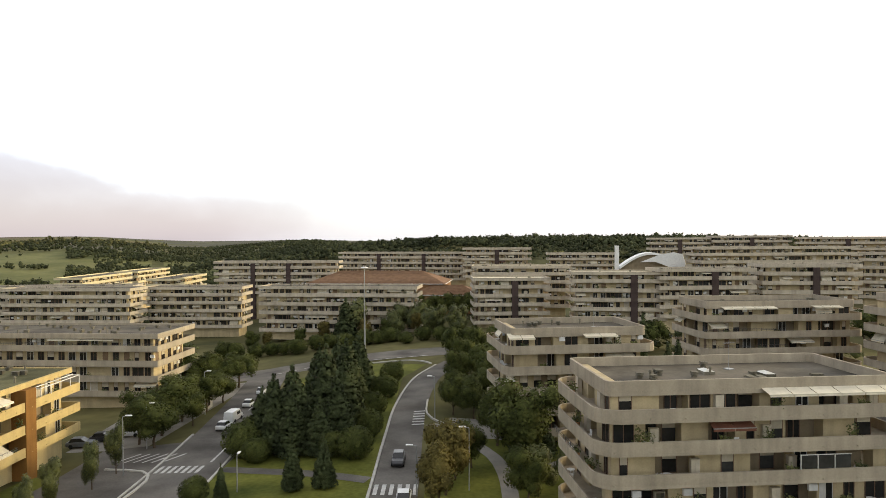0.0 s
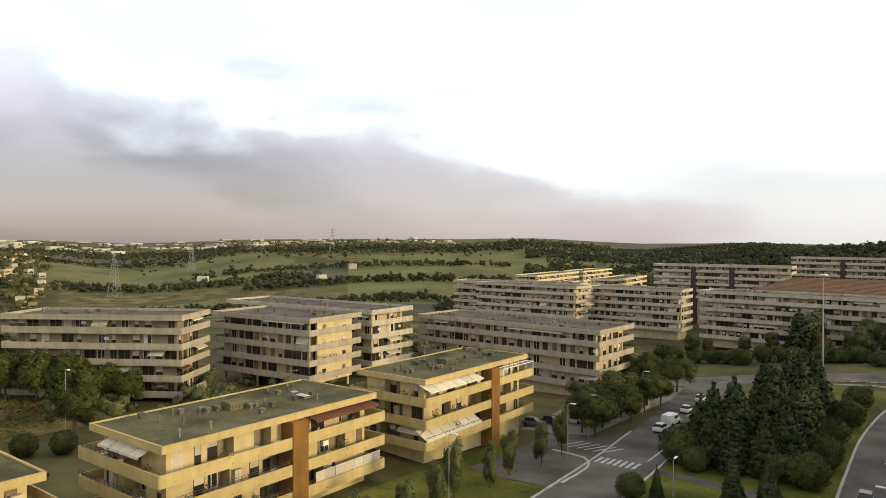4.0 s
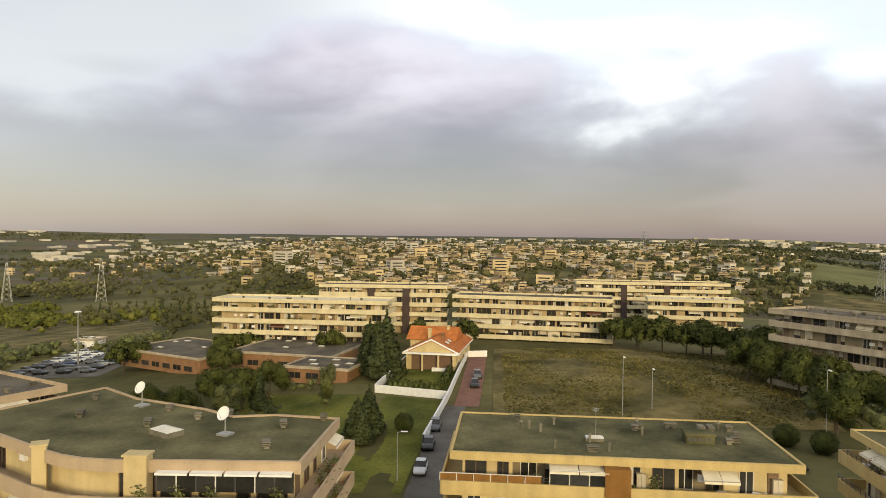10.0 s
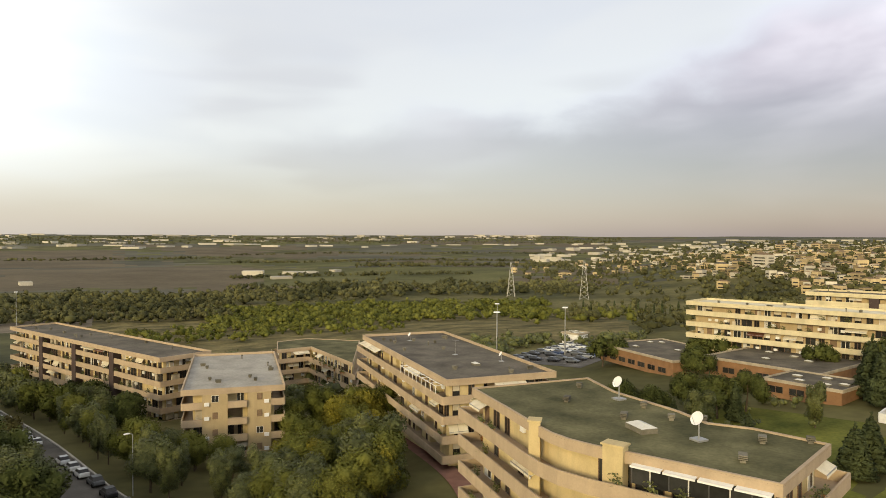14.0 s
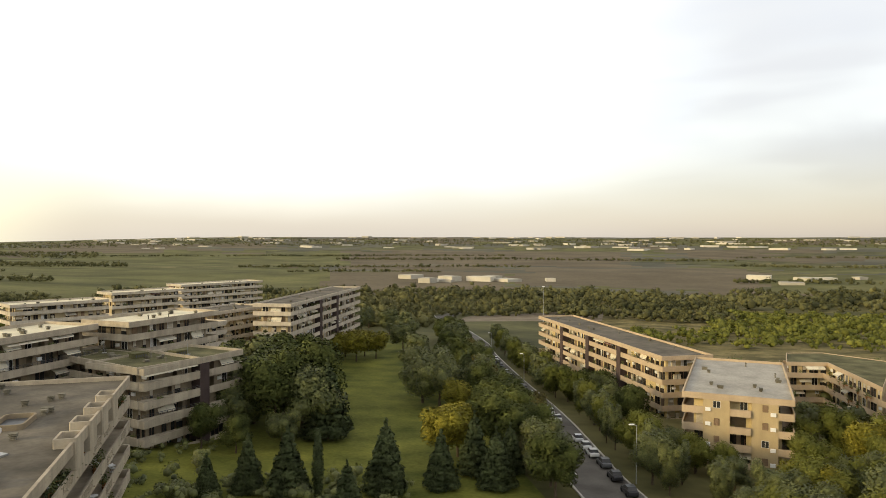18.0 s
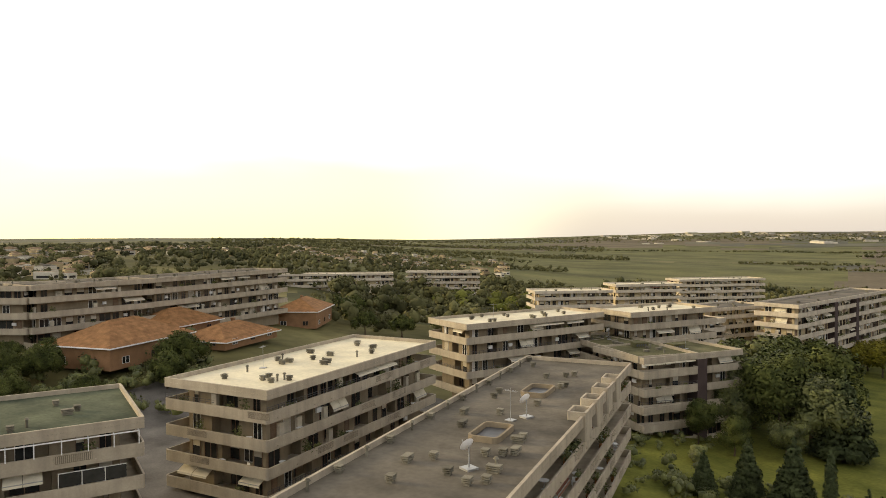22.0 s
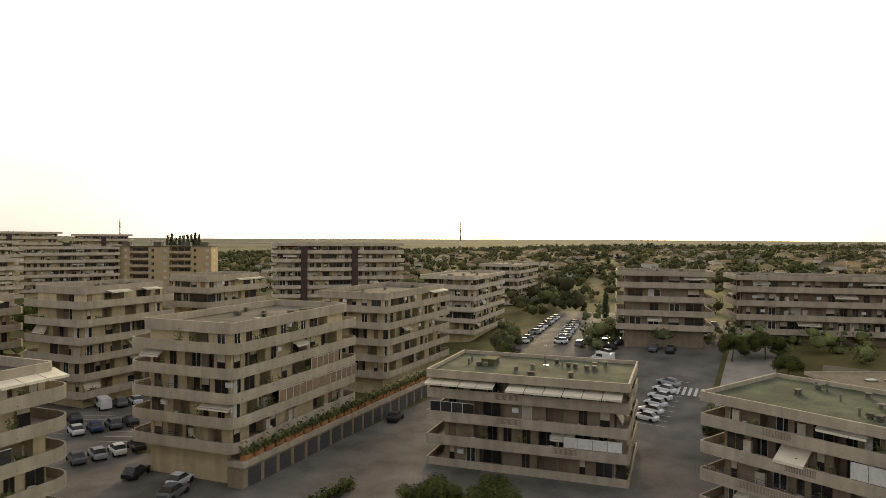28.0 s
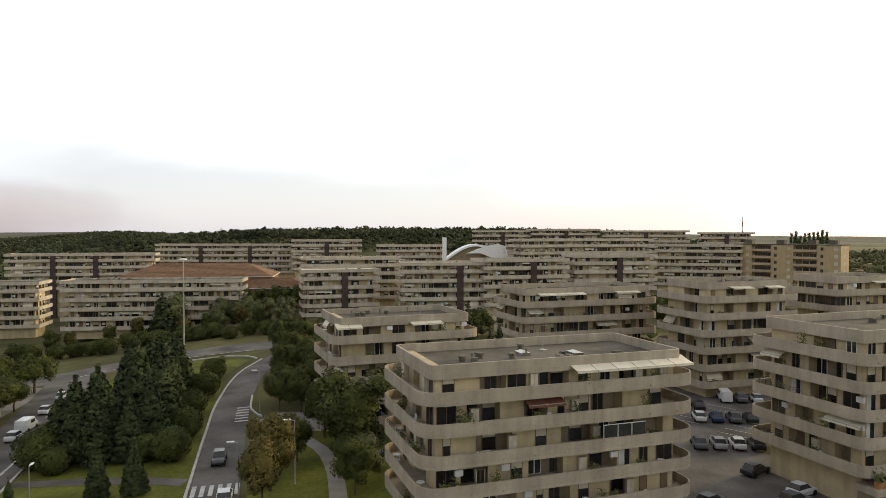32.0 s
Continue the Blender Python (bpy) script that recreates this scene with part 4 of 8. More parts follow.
            if detail > 1 and rnd.random() < rails:
                bm = bmesh.new()
                w0, w1 = -width / 2 - reach + .1, -width / 2 - reach + .1 + (width + 2 * reach - .2) * rnd.choice((.5, .5, 1))
                for zz in (1.25, 1.5):
                    tube_box(bm, w0, w1, -reach + .09, zz)
                for k in range(int((w1 - w0) / .9) + 1):
                    box(bm, w0 + k * .9 - .02, w0 + k * .9 + .02, -reach + .07, -reach + .11, .98, 1.5)
                part("railing", bm, M["metal_dark"], thing, "dark iron balcony railing", m=side @ pose(0, 0, z))
        if row:
            tagged(part("glazing", joined(row), WINDOW_MATS, thing, m=side), kind="stuff")
            tagged(part("balcony_clutter", joined(bits), WINDOW_MATS, thing, m=side), kind="stuff")
    thing_info[thing.name] = (levels, wl, ww, reach)
    for q in shafts:
        bm = bmesh.new()
        box(bm, -1.1, 1.1, -reach - 0.12, 0.4, 0, t - fascia - 0.01)
        part("stair_shaft", bm, M[shaft_mat], thing, "%s stair shaft" % ("brown" if shaft_mat == "brown" else "dark brown"), m=pose(-wl / 2 + q * wl, -ww / 2, 0))
    # roof clutter, fixed to the roof
    zr = t - lip
    for k in range(vents):
        me = rnd.choice((VENT, VENT, WIDE_VENT, PIPE))
        shared("chimney", me, roof_ob, pose(rnd.uniform(-.45, .45) * (L - 2), rnd.uniform(-.4, .4) * (W - 2), zr, 0, 0, rnd.choice((0, 90))))
    if detail > 1 and math.hypot(x, y) < 140:
        for k in range(0 if roof in ("roof_grey", "roof_white") else 1 + int(L > 40)):
            shared("roof_hatch", HATCH, roof_ob, pose(rnd.uniform(-.3, .3) * L, rnd.uniform(-.12, .12) * W, zr, 0, 0, rnd.choice((0, 0, 90))), "raised mossy roof hatch")
        shared("aerial", AERIAL, roof_ob, pose(rnd.uniform(-.3, .3) * L, rnd.uniform(-.2, .2) * W, zr, 0, 0, rnd.uniform(0, 180)), "thin television aerial mast")
        for k in range(vents // 3):
            # vents stand in small clusters
            cx, cy = rnd.uniform(-.42, .42) * (L - 2), rnd.uniform(-.36, .36) * (W - 2)
            for j in range(rnd.choice((1, 2, 2, 3))):
                shared("chimney", rnd.choice((VENT, WIDE_VENT, PIPE)), thing, pose(cx + j * .95, cy + rnd.uniform(-.2, .2), zr, 0, 0, 90))
    for k in range(sky):
        shared("skylight", SKYLIGHT, roof_ob, pose(rnd.uniform(-.35, .35) * L, rnd.uniform(-.2, .2) * W, zr, 0, 0, rnd.choice((0, 90))), "raised roof skylight with pale cover")
    for k in range(dishes):
        shared("satellite_dish", DISH, roof_ob, pose(rnd.uniform(-.4, .4) * L, rnd.uniform(-.35, .35) * W, zr, 0, 0, rnd.uniform(58, 80) - rot), "white satellite dish on a short mast")
    return thing


CREAM = "cream apartment block with concrete balcony parapets"
# -- the eastern and northern blocks --
corner = block(27.6, 67.8, 5.1, 27.5 + 2.6, 12.5 + 2.6, 17.3, 5, "cream corner apartment block with rounded concrete balconies", r=2.2, setback=1.3, vents=8, sky=2, roof="roof_grey", fascia=1.35, lip=.95, storey=2.88)
second = block(19.2, 106.5, 7.1, 23, 15.5, 17.0, 5, "cream apartment block with rounded balconies and roof awnings", r=1.8, setback=1.3, fascia=1.35, lip=.95)
third = block(61.5, 131.0, 5, 31, 15, 18.5, 5, "cream apartment block with white terrace awnings", r=1.8, setback=1.3, awn=.1, fascia=1.35, lip=.95)
fourth = block(83.6, 112.1, 3, 21, 15, 20.6, 6, "cream apartment block above a car park with a planted roof terrace", r=1.5, setback=1.6, fascia=1.35, lip=.95)
seventh = block(112.7, 113.5, 5, 20, 13, 21.0, 7, "cream apartment block with white terrace awnings beyond the car park", r=1.5, setback=1.3, fascia=1.35, lip=.95)
fifth = block(73.2, 66.1, 5.5, 30, 16, 19.2, 6, "cream corner apartment block with dark recessed balconies", wall="wall", r=1.5, setback=1.3, fascia=1.35, lip=.95, lowest=3.0, storey=2.88)
sixth = block(121.2, 74.7, 4, 31, 17, 19, 6, "cream apartment block stepping along the garage lane", r=1.5, setback=1.3, fascia=1.35, lip=.95, lowest=3.0)
block(180, 84, 6, 30, 16, 19.0, 6, CREAM, r=1.0, detail=1)
block(262, 102, 5, 32, 16, 19.0, 5, CREAM, r=1.0, detail=1)
low_a = block(87.7, 30.3, -82.5, 25.5, 16, 12.4, 4, "low grey-beige apartment block with a mossy green roof", wall="wall_grey", roof="roof_moss", vents=12, awn=.12)
low_b = block(76.4, -17.8, -114.8, 50.5, 17, 12.9, 4, "long grey-beige apartment block with a mossy green roof", wall="wall_grey", roof="roof_moss", vents=22, sky=1, awn=.08)
white_a = block(65.1, -67.8, -84, 38.3, 15.5, 13.2, 4, "grey-beige apartment block with a bright white roof", wall="wall_grey", roof="roof_white", vents=16, awn=.08)
grey_a = block(30.7, -58, 99.2, 55.5, 14, 13, 4, "long apartment block with a grey felt roof", wall="wall_grey", roof="roof_grey", vents=10)
block(42.1, -126.3, 139.7, 27, 12, 9.07, 5, "apartment block with a mossy roof", wall="wall_grey", roof="roof_green", vents=4, dishes=1)
south_a = block(34.3, -125.8, -123, 22.4, 14, 8.9, 5, "corner apartment block with a white curved canopy", wall="wall_grey", roof="roof_green", vents=4, shafts=(.58,))
white_b = block(60.9, -119, -113.4, 34, 12.6, 14, 4, "grey apartment block with a bright white roof", wall="wall_grey", roof="roof_white", vents=10)
block(42.6, -146, -120, 24, 12.6, 14.06, 4, "grey apartment block with a bright white roof", wall="wall_grey", roof="roof_white", vents=8)
# -- northern blocks across the roads --
block(22.8, 236, 2, 26, 14, 17, 5, CREAM, roof="roof_white", shafts=(.55,), detail=1, vents=2)
block(56.9, 223.8, -8, 30, 14, 19.5, 5, CREAM, roof="roof_white", shafts=(.68,), detail=1, vents=2)
block(83.1, 221, 2, 31, 14, 20.5, 5, CREAM, shafts=(.58,), detail=1, vents=3)
block(119, 225.6, -5, 31, 14, 21.5, 5, CREAM, shafts=(.55,), detail=1, vents=3)
block(-35.3, 237, -6, 55, 13, 14.3, 5, "long beige apartment block behind a row of bushes", detail=1, vents=10)
block(-94.6, 264, -2, 38, 13, 12.5, 5, CREAM, detail=1)
block(-135.3, 250.7, -3, 48, 13, 13, 5, CREAM, detail=1, vents=9)
block(-79.5, 331.5, 0, 60, 13, 20, 5, CREAM, detail=1, shafts=(.3, .6), vents=9)
block(-20.4, 388, -12, 78, 13, 23, 5, CREAM, detail=1, shafts=(.3, .65), vents=9)
shops = block(-81.2, 144.6, -4, 51, 17, 11.6, 6, "apartment block with shops below and a sunlit end wall", wall="wall", detail=2, vents=32, ground="grille")
block(-147.7, 262, 8, 58, 13, 13, 5, CREAM, detail=1, vents=10)
# slabs beyond, turned so that their long fronts catch the morning sun
block(-175.5, 345, 93, 58, 13, 12.9, 4, "long apartment slab with a sunlit front", wall="wall_tan", band="band_pale", detail=1, vents=5)
block(-179, 408, 93, 52, 13, 12.9, 4, "long apartment slab with a sunlit front", wall="wall_tan", band="band_pale", detail=1, vents=5)
block(-133, 343, 93, 52, 13, 12.2, 4, "long apartment slab with a sunlit front", wall="wall_tan", band="band_pale", detail=1, vents=5)
# -- western sunlit blocks --
lit_c = block(-62.7, 88.6, 88.8, 28 + 1.6, 13 + 1.6, 11, 4, "ochre apartment block with brown stair shaft and green roof", wall="wall_yellow", band="band_yellow", roof="roof_green", vents=14, shafts=(.60,), shaft_mat="brown", setback=.8, fascia=.75, lip=.14, rails=.8, awn=.03)
lit_b = block(-64.7, 50.9, 88.8, 29.4 + 1.6, 14 + 1.6, 10.8, 4, "ochre apartment block with brown stair shaft and green roof", wall="wall_yellow", band="band_yellow", roof="roof_green", vents=16, sky=1, shafts=(.55,), shaft_mat="brown", setback=.8, fascia=.75, lip=.14, rails=.8, awn=.03)
lit_a = block(-66.9, 11.6, 88.8, 30.4 + 1.6, 14 + 1.6, 10.8, 4, "ochre apartment block with green roof and wooden balcony screens", wall="wall_yellow", band="band_yellow", roof="roof_green", vents=16, sky=1, shafts=(.48,), shaft_mat="brown", setback=.8, fascia=.75, lip=.14, rails=.8, awn=.03)
block(-133.3, 71.4, 31.6, 36, 13, 16, 5, CREAM, wall="wall_grey", vents=10, pilotis=2.6)
sunny = block(-115, 101, 4, 29, 16.4, 14.7, 5, "apartment block with a sunlit yellow end wall", wall="wall", vents=12, pilotis=2.6)
block(-127, 121, 1, 51, 15, 14.7, 5, CREAM, wall="wall", detail=1, vents=14)
block(-183.3, -51.5, 88, 48, 13, 13, 5, "long sunlit apartment block with a white roof", wall="wall_tan", band="band_pale", roof="roof_white", detail=1, vents=8, awn=.1, pilotis=2.6)
block(-215, -34.7, 92, 40, 13, 15, 5, CREAM, wall="wall_tan", band="band_pale", detail=1, shafts=(.4, .7))
block(-204, 11.4, 82, 46.3, 13, 13, 5, "long sunlit apartment block above the meadow", wall="wall_tan", band="band_pale", detail=1, vents=8, awn=.1, pilotis=2.6)
block(-256, 56.8, 88, 54, 13, 14.5, 5, CREAM, wall="wall_tan", band="band_pale", detail=1, shafts=(.3, .6))
block(-228.6, 64.6, 82, 29, 13, 11, 4, CREAM, wall="wall_tan", band="band_pale", roof="roof_white", detail=1, pilotis=2.6)
# -- southern blocks --
planted = block(-96.4, -88.6, 63.8, 53.5, 21.5, 8, 4, "ochre apartment block with planted balconies and dark roof", wall="wall_yellow", band="band_tan", vents=10, sky=1, dishes=2, awn=.15, setback=1.1)
tan = block(-72.9, -125.2, 149.5, 17.8, 38, 3, 5, "tan apartment block with a pale roof", wall="wall_yellow", band="band_tan", roof="roof_pale", vents=10)
block(-70.9, -190.2, 94.6, 84, 13, 2.9, 5, "long stepped ochre apartment row beside the avenue", wall="wall_yellow", band="band_tan", vents=12, detail=1, shafts=(.25, .5, .75), awn=.12)
block(106, -251, -140, 31, 14, 8, 5, CREAM, roof="roof_white", detail=1)
block(92, -300, -137, 31, 14, 8, 5, CREAM, roof="roof_white", detail=1)
block(72, -351, -137, 45, 14, 8, 5, CREAM, roof="roof_white", detail=1)
block(53.5, -194, -120, 17, 28, 7, 5, CREAM, detail=1, dishes=1)
block(45.6, -229.8, -120, 29, 14, 7, 5, CREAM, detail=1)
block(16.4, -241, -105.8, 74, 12, 10.5, 5, CREAM, detail=1, shafts=(.35, .6))


def grown(pts, d):
    """An outline moved outwards by d, corner by corner; the outline runs counter-clockwise."""
    out, n = [], len(pts)
    for i in range(n):
        p, a, b = Vector(pts[i]), Vector(pts[i - 1]), Vector(pts[(i + 1) % n])
        u, v = (p - a).normalized(), (b - p).normalized()
        m = Vector((u.y + v.y, -u.x - v.x)).normalized()
        k = d / max(.5, m.x * u.y - m.y * u.x)
        out.append((p.x + m.x * k, p.y + m.y * k))
    return out


def bent_block(label, outline, fronts, top, floors, out=1.2, inset=1.0, wall="wall_yellow", band="band_tan", roof="roof_green", seed=1, vents=8, storey=3.0):
    """A block of flats on a bent plan. fronts: the edges of the outline with windows and balconies in view."""
    rnd = random.Random(seed)
    cx, cy = sum(p[0] for p in outline) / len(outline), sum(p[1] for p in outline) / len(outline)
    zb = min(land(x, y) for x, y in outline) - .3
    thing = new("apartment_block")
    thing.matrix_basis = pose(cx, cy, zb)
    tagged(thing, label, "apartment block", "blocks of flats")
    pts = [(x - cx, y - cy) for x, y in outline]
    t = top - zb
    bm = bmesh.new()
    prism(bm, grown(pts, -inset), 0, t - .9)
    part("wall", bm, M[wall], thing)
    bm = bmesh.new()
    prism(bm, pts, t - .95, t - .16, 0, 1)
    collar(bm, pts, grown(pts, -.28), t - .156, t)
    roof_ob = part("roof", bm, [M[band], M[roof]], thing)
    bm = bmesh.new()
    o = grown(pts, out)
    prism(bm, o, -.28, 0)
    collar(bm, o, grown(pts, out - .18), .002, .98)
    me = to_mesh("balcony_parapet", bm, [M[band]])
    inner = grown(pts, -inset)
    for k in range(floors):
        z = t - .35 - storey * (k + 1)
        if z < 1:
            break
        shared("balcony_parapet", me, thing, pose(0, 0, z))
        for i in fronts:
            a, b = Vector(inner[i]), Vector(inner[(i + 1) % len(inner)])
            ln = (b - a).length
            turn = math.degrees(math.atan2(b.y - a.y, b.x - a.x))
            n = int((ln - .4) / 2.2)
            for j in range(n):
                c = a + (b - a) * (j + .5) / n
                wm = pose(c.x, c.y, z + .01, 0, 0, turn) @ pose(rnd.uniform(-.2, .2), -.004, 0)
                q = rnd.random()
                if q < .82:
                    shared("window", WINDOWS[rnd.choices(range(8), (5, 10, 2, 3, 8, 2, 9, 5))[0]], thing, wm @ Matrix.Diagonal((rnd.uniform(.9, 1.2), 1, 1.1, 1)))
                if q < .16:
                    shared("awning", rnd.choice(AWNINGS[:3]), thing, wm @ pose(0, -.05, 2.45))
                elif q < .40:
                    pot = shared("pot_plant", POT, thing, wm @ pose(.8, -out - inset + .5, 0), "leafy plant in a clay pot")
                    shared("foliage", POT_LEAVES, pot, Matrix())
                elif q < .58:
                    shared("planter", rnd.choice(PLANTERS), thing, wm @ pose(0, -out - inset + .4, .6), "balcony planter with trailing green plants")
                elif q > .9:
                    shared("air_conditioner", UNIT, thing, wm @ pose(.9, 0, 1.4))
    return thing, roof_ob, pts, (cx, cy, zb)


curved, curved_roof, cp, (ccx, ccy, ccz) = bent_block(
    "ochre apartment block with a bowed front and mossy roof",
    [(-57.7, -48.9), (-53.5, -41.1), (-50.1, -35.0), (-49.0, -32.8), (-48.4, -30.6), (-48.3, -27.9), (-48.6, -25.2), (-49.4, -14.1), (-62.0, -14.1), (-62.6, -20.4), (-61.6, -24.0), (-63.9, -27.8), (-67.2, -36.4), (-71.6, -42.4)],
    (0, 1, 2, 3, 4, 5, 6, 7, 13), 13.0, 5, roof="roof_green", seed=4)
ctop = 13.0 - ccz
for px, py, w, turn in ((-50.25, -35.1, 1.0, 30), (-48.75, -26.3, 1.7, 4)):
    bm = bmesh.new()
    box(bm, -.55, .55, -w / 2, w / 2, 0, ctop + .35)
    stack_top = [(.68, w / 2 + .12, ctop + .353), (.68, w / 2 + .12, ctop + .5)]
    stack(bm, stack_top)
    part("pier", bm, M["wall_yellow"], curved, "yellow plaster pier rising past the roof", m=pose(px - ccx + .1, py - ccy, 0, 0, 0, turn))
# the glazed veranda under a row of white blinds
va, vb = Vector((-48.7 - ccx, -24.9 - ccy)), Vector((-49.35 - ccx, -14.6 - ccy))
vt = math.degrees(math.atan2(vb.y - va.y, vb.x - va.x))
for k in range(7):
    c = va + (vb - va) * (k + .5) / 7
    w = (vb - va).length / 7
    bm = bmesh.new()
    box(bm, -w / 2 + .05, w / 2 - .05, -.02, .02, 0, 1.55)
    pane = part("veranda_pane", bm, M["glass"], curved, "dark veranda glazing", m=pose(c.x, c.y, ctop - 2.37, 0, 0, vt))
    bm = bmesh.new()
    box(bm, -w / 2 - .045, -w / 2 + .045, -.04, .04, 0, 1.55)
    part("mullion", bm, M["frame" if k % 2 else "metal_dark"], pane)
for k in range(4):
    c = va + (vb - va) * (k + .5) / 4
    w = (vb - va).length / 4
    bm = bmesh.new()
    v = [bm.verts.new(p) for p in ((-w / 2 + .08, .1, 0), (w / 2 - .08, .1, 0), (w / 2 - .08, -.55, -.12), (-w / 2 + .08, -.55, -.12))]
    bm.faces.new(v)
    box(bm, -w / 2 + .08, w / 2 - .08, -.62, -.55, -.24, -.08)
    part("awning", bm, M["white"], curved, "white veranda blind", m=pose(c.x, c.y, ctop - .72, 0, 0, vt))
for x, y, a in ((-64.5, -34.5, 70), (-56.0, -22.6, 70)):
    shared("satellite_dish", DISH, curved_roof, pose(x - ccx, y - ccy, ctop - .16, 0, 0, a) @ Matrix.Scale(1.35, 4), "white satellite dish on a short mast")
shared("skylight", SKYLIGHT, curved_roof, pose(-55.5 - ccx, -27.5 - ccy, ctop - .16, 0, 0, 60) @ Matrix.Scale(1.5, 4), "raised roof skylight with pale cover")
for x, y in ((-60, -38), (-63, -31), (-60.5, -27), (-59, -18.5), (-53, -18), (-66.5, -40.5), (-62, -24.6), (-61.5, -15.5), (-58, -30.5)):
    shared("chimney", VENT if x < -60 else WIDE_VENT, curved_roof, pose(x - ccx, y - ccy, ctop - .16, 0, 0, 20))
bent_block("stepped ochre apartment block with cluttered terraces", [(-106.7, -128.4), (-131.7, -155.2), (-123.5, -170.3), (-113.5, -171.1), (-105.1, -158.4), (-114.8, -156.3)], (3, 4, 5), -1.0, 4, out=1.6, inset=.6, seed=9)
# -- blocks on the eastern rise --
block(232, -251, -140, 62, 13, 11, 4, "long pale apartment block among trees", roof="roof_white", detail=1, vents=4)
block(205, -312, -150, 40, 13, 10, 4, "pale apartment block among trees", roof="roof_white", detail=1, vents=4)
block(164, -60.4, -149.5, 45, 13, 20, 4, "long grey apartment block on the rise", wall="wall_grey", detail=1, vents=8)
block(146.4, -80, -92.4, 26, 13, 20.07, 4, "grey apartment block on the rise", wall="wall_grey", detail=1, vents=8)
block(148.8, -115, -83, 47, 13, 20.13, 4, "long grey apartment block on the rise", wall="wall_grey", detail=1, vents=12)
block(157.3, 25.1, -76.3, 20, 13, 22.5, 4, "grey apartment block above the car park", wall="wall_grey", detail=1)
block(173.2, -11.2, -74, 48.4, 13, 21.7, 4, "long grey apartment block above the car park", wall="wall_grey", detail=1)
block(410, 316, -22, 62, 14, 24, 5, CREAM, detail=1, shafts=(.35, .7))
block(199.5, 143, -46, 45, 14, 27, 6, CREAM, detail=1, shafts=(.2, .62), vents=5)
block(188.5, 274, -30, 37, 14, 24, 6, CREAM, detail=1)
block(135, 281, 5, 66, 14, 26.5, 7, CREAM, detail=1)
block(69.4, 344, -5, 34, 14, 23, 5, CREAM, detail=1)
block(29.7, 262, -5, 37, 14, 20, 5, CREAM, detail=1, roof="roof_white")

# -- the rows up the hill behind --
for az, d, L_, z_, turn in ((335.9, 400, 40, 31.3, -8), (329.4, 400, 46, 30.4, -24), (323.4, 405, 28, 29.4, -30), (341, 395, 32, 30.4, -10), (355.5, 365, 36, 25.5, -4)):
    block(-math.sin(radians(az)) * d, math.cos(radians(az)) * d, turn, L_, 14, z_, 5, CREAM, detail=1, vents=3, shafts=(.5,))


def loggia_block(az, d, rot, top, label):
    """A tall plain slab: blank plaster piers with small shuttered windows, stacks of dark loggias let in between."""
    x, y = -math.sin(radians(az)) * d, math.cos(radians(az)) * d
    zb = land(x, y) - 4
    h = top - zb
    t = new("apartment_block")
    t.matrix_basis = pose(x, y, zb, 0, 0, rot)
    tagged(t, label, "apartment block", "blocks of flats")
    bm = bmesh.new()
    box(bm, -20.9, 20.9, -4.4, 6, 0, h - .3)
    part("core", bm, M["wall_tan"], t)
    bm = bmesh.new()
    box(bm, -21.3, 21.3, -6.3, 6.3, h - .296, h)
    for bx in (-17, -3.5, 9, 17):
        box(bm, bx - 1.6, bx + 1.6, -1.5, 2, h + .004, h + 1.7)
    part("roof", bm, M["roof_grey"], t)
    for k in range(5):
        shared("aerial", AERIAL, t, pose(-16 + k * 8, 3, h, 0, 0, 40 * k))
    for x0, x1 in ((-21, -13.8), (-5.8, 3), (12.2, 21)):
        bm = bmesh.new()
        box(bm, x0, x1, -6, -4.404, 0, h - .3)
        part("pier", bm, M["wall_tan"], t)
        z = h - 2.6
        while z > 1:
            for wx in (x0 + 1.8, x1 - 1.8):
                shared("window", WINDOWS[2 if (int(z) + int(wx)) % 3 else 1], t, pose(wx, -6.002, z + .1) @ Matrix.Diagonal((.85, 1, .6, 1)))
            z -= 3
    for x0, x1 in ((-13.796, -5.804), (3.004, 12.196)):
        z = h - 3.0
        while z > 0:
            bm = bmesh.new()
            box(bm, x0, x1, -6.2, -4.41, z - .22, z)
            box(bm, x0, x1, -6.2, -6.05, z + .004, z + .85)
            part("loggia", bm, M["band_tan"], t)
            for wx in (x0 + 1.9, (x0 + x1) / 2, x1 - 1.9):
                shared("window", WINDOWS[6], t, pose(wx, -4.41, z + .02))
            z -= 3
    bm = bmesh.new()
    box(bm, 20.904, 21, -4.4, 6, 0, h - .304)
    part("end_wall", bm, M["wall_tan"], t)
    z = h - 2.6
    while z > 1:
        shared("window", WINDOWS[2], t, pose(21.002, -.5, z + .1, 0, 0, 90) @ Matrix.Diagonal((.85, 1, .6, 1)))
        z -= 3


loggia_block(318.9, 330, -58, 24.4, "tall tan plaster apartment slab with stacks of dark loggias")

# the sunny block's broad yellow end wall
sz = 14.7 - sunny.matrix_basis.translation.z
bm = bmesh.new()
box(bm, 13.7, 14.2, -5.6, 5.2, 2.604, sz - 1.06)
part("end_wall", bm, M["wall_yellow"], sunny, "sunlit yellow plaster end wall")
for k in range(4):
    for wy in (-3.6, 2.6):
        shared("window", WINDOWS[(1, 3, 7, 4)[(k + int(wy)) % 4]], sunny, pose(14.202, wy, sz - 3.1 - STOREY * k, 0, 0, 90) @ Matrix.Diagonal((.8, 1, .7, 1)))

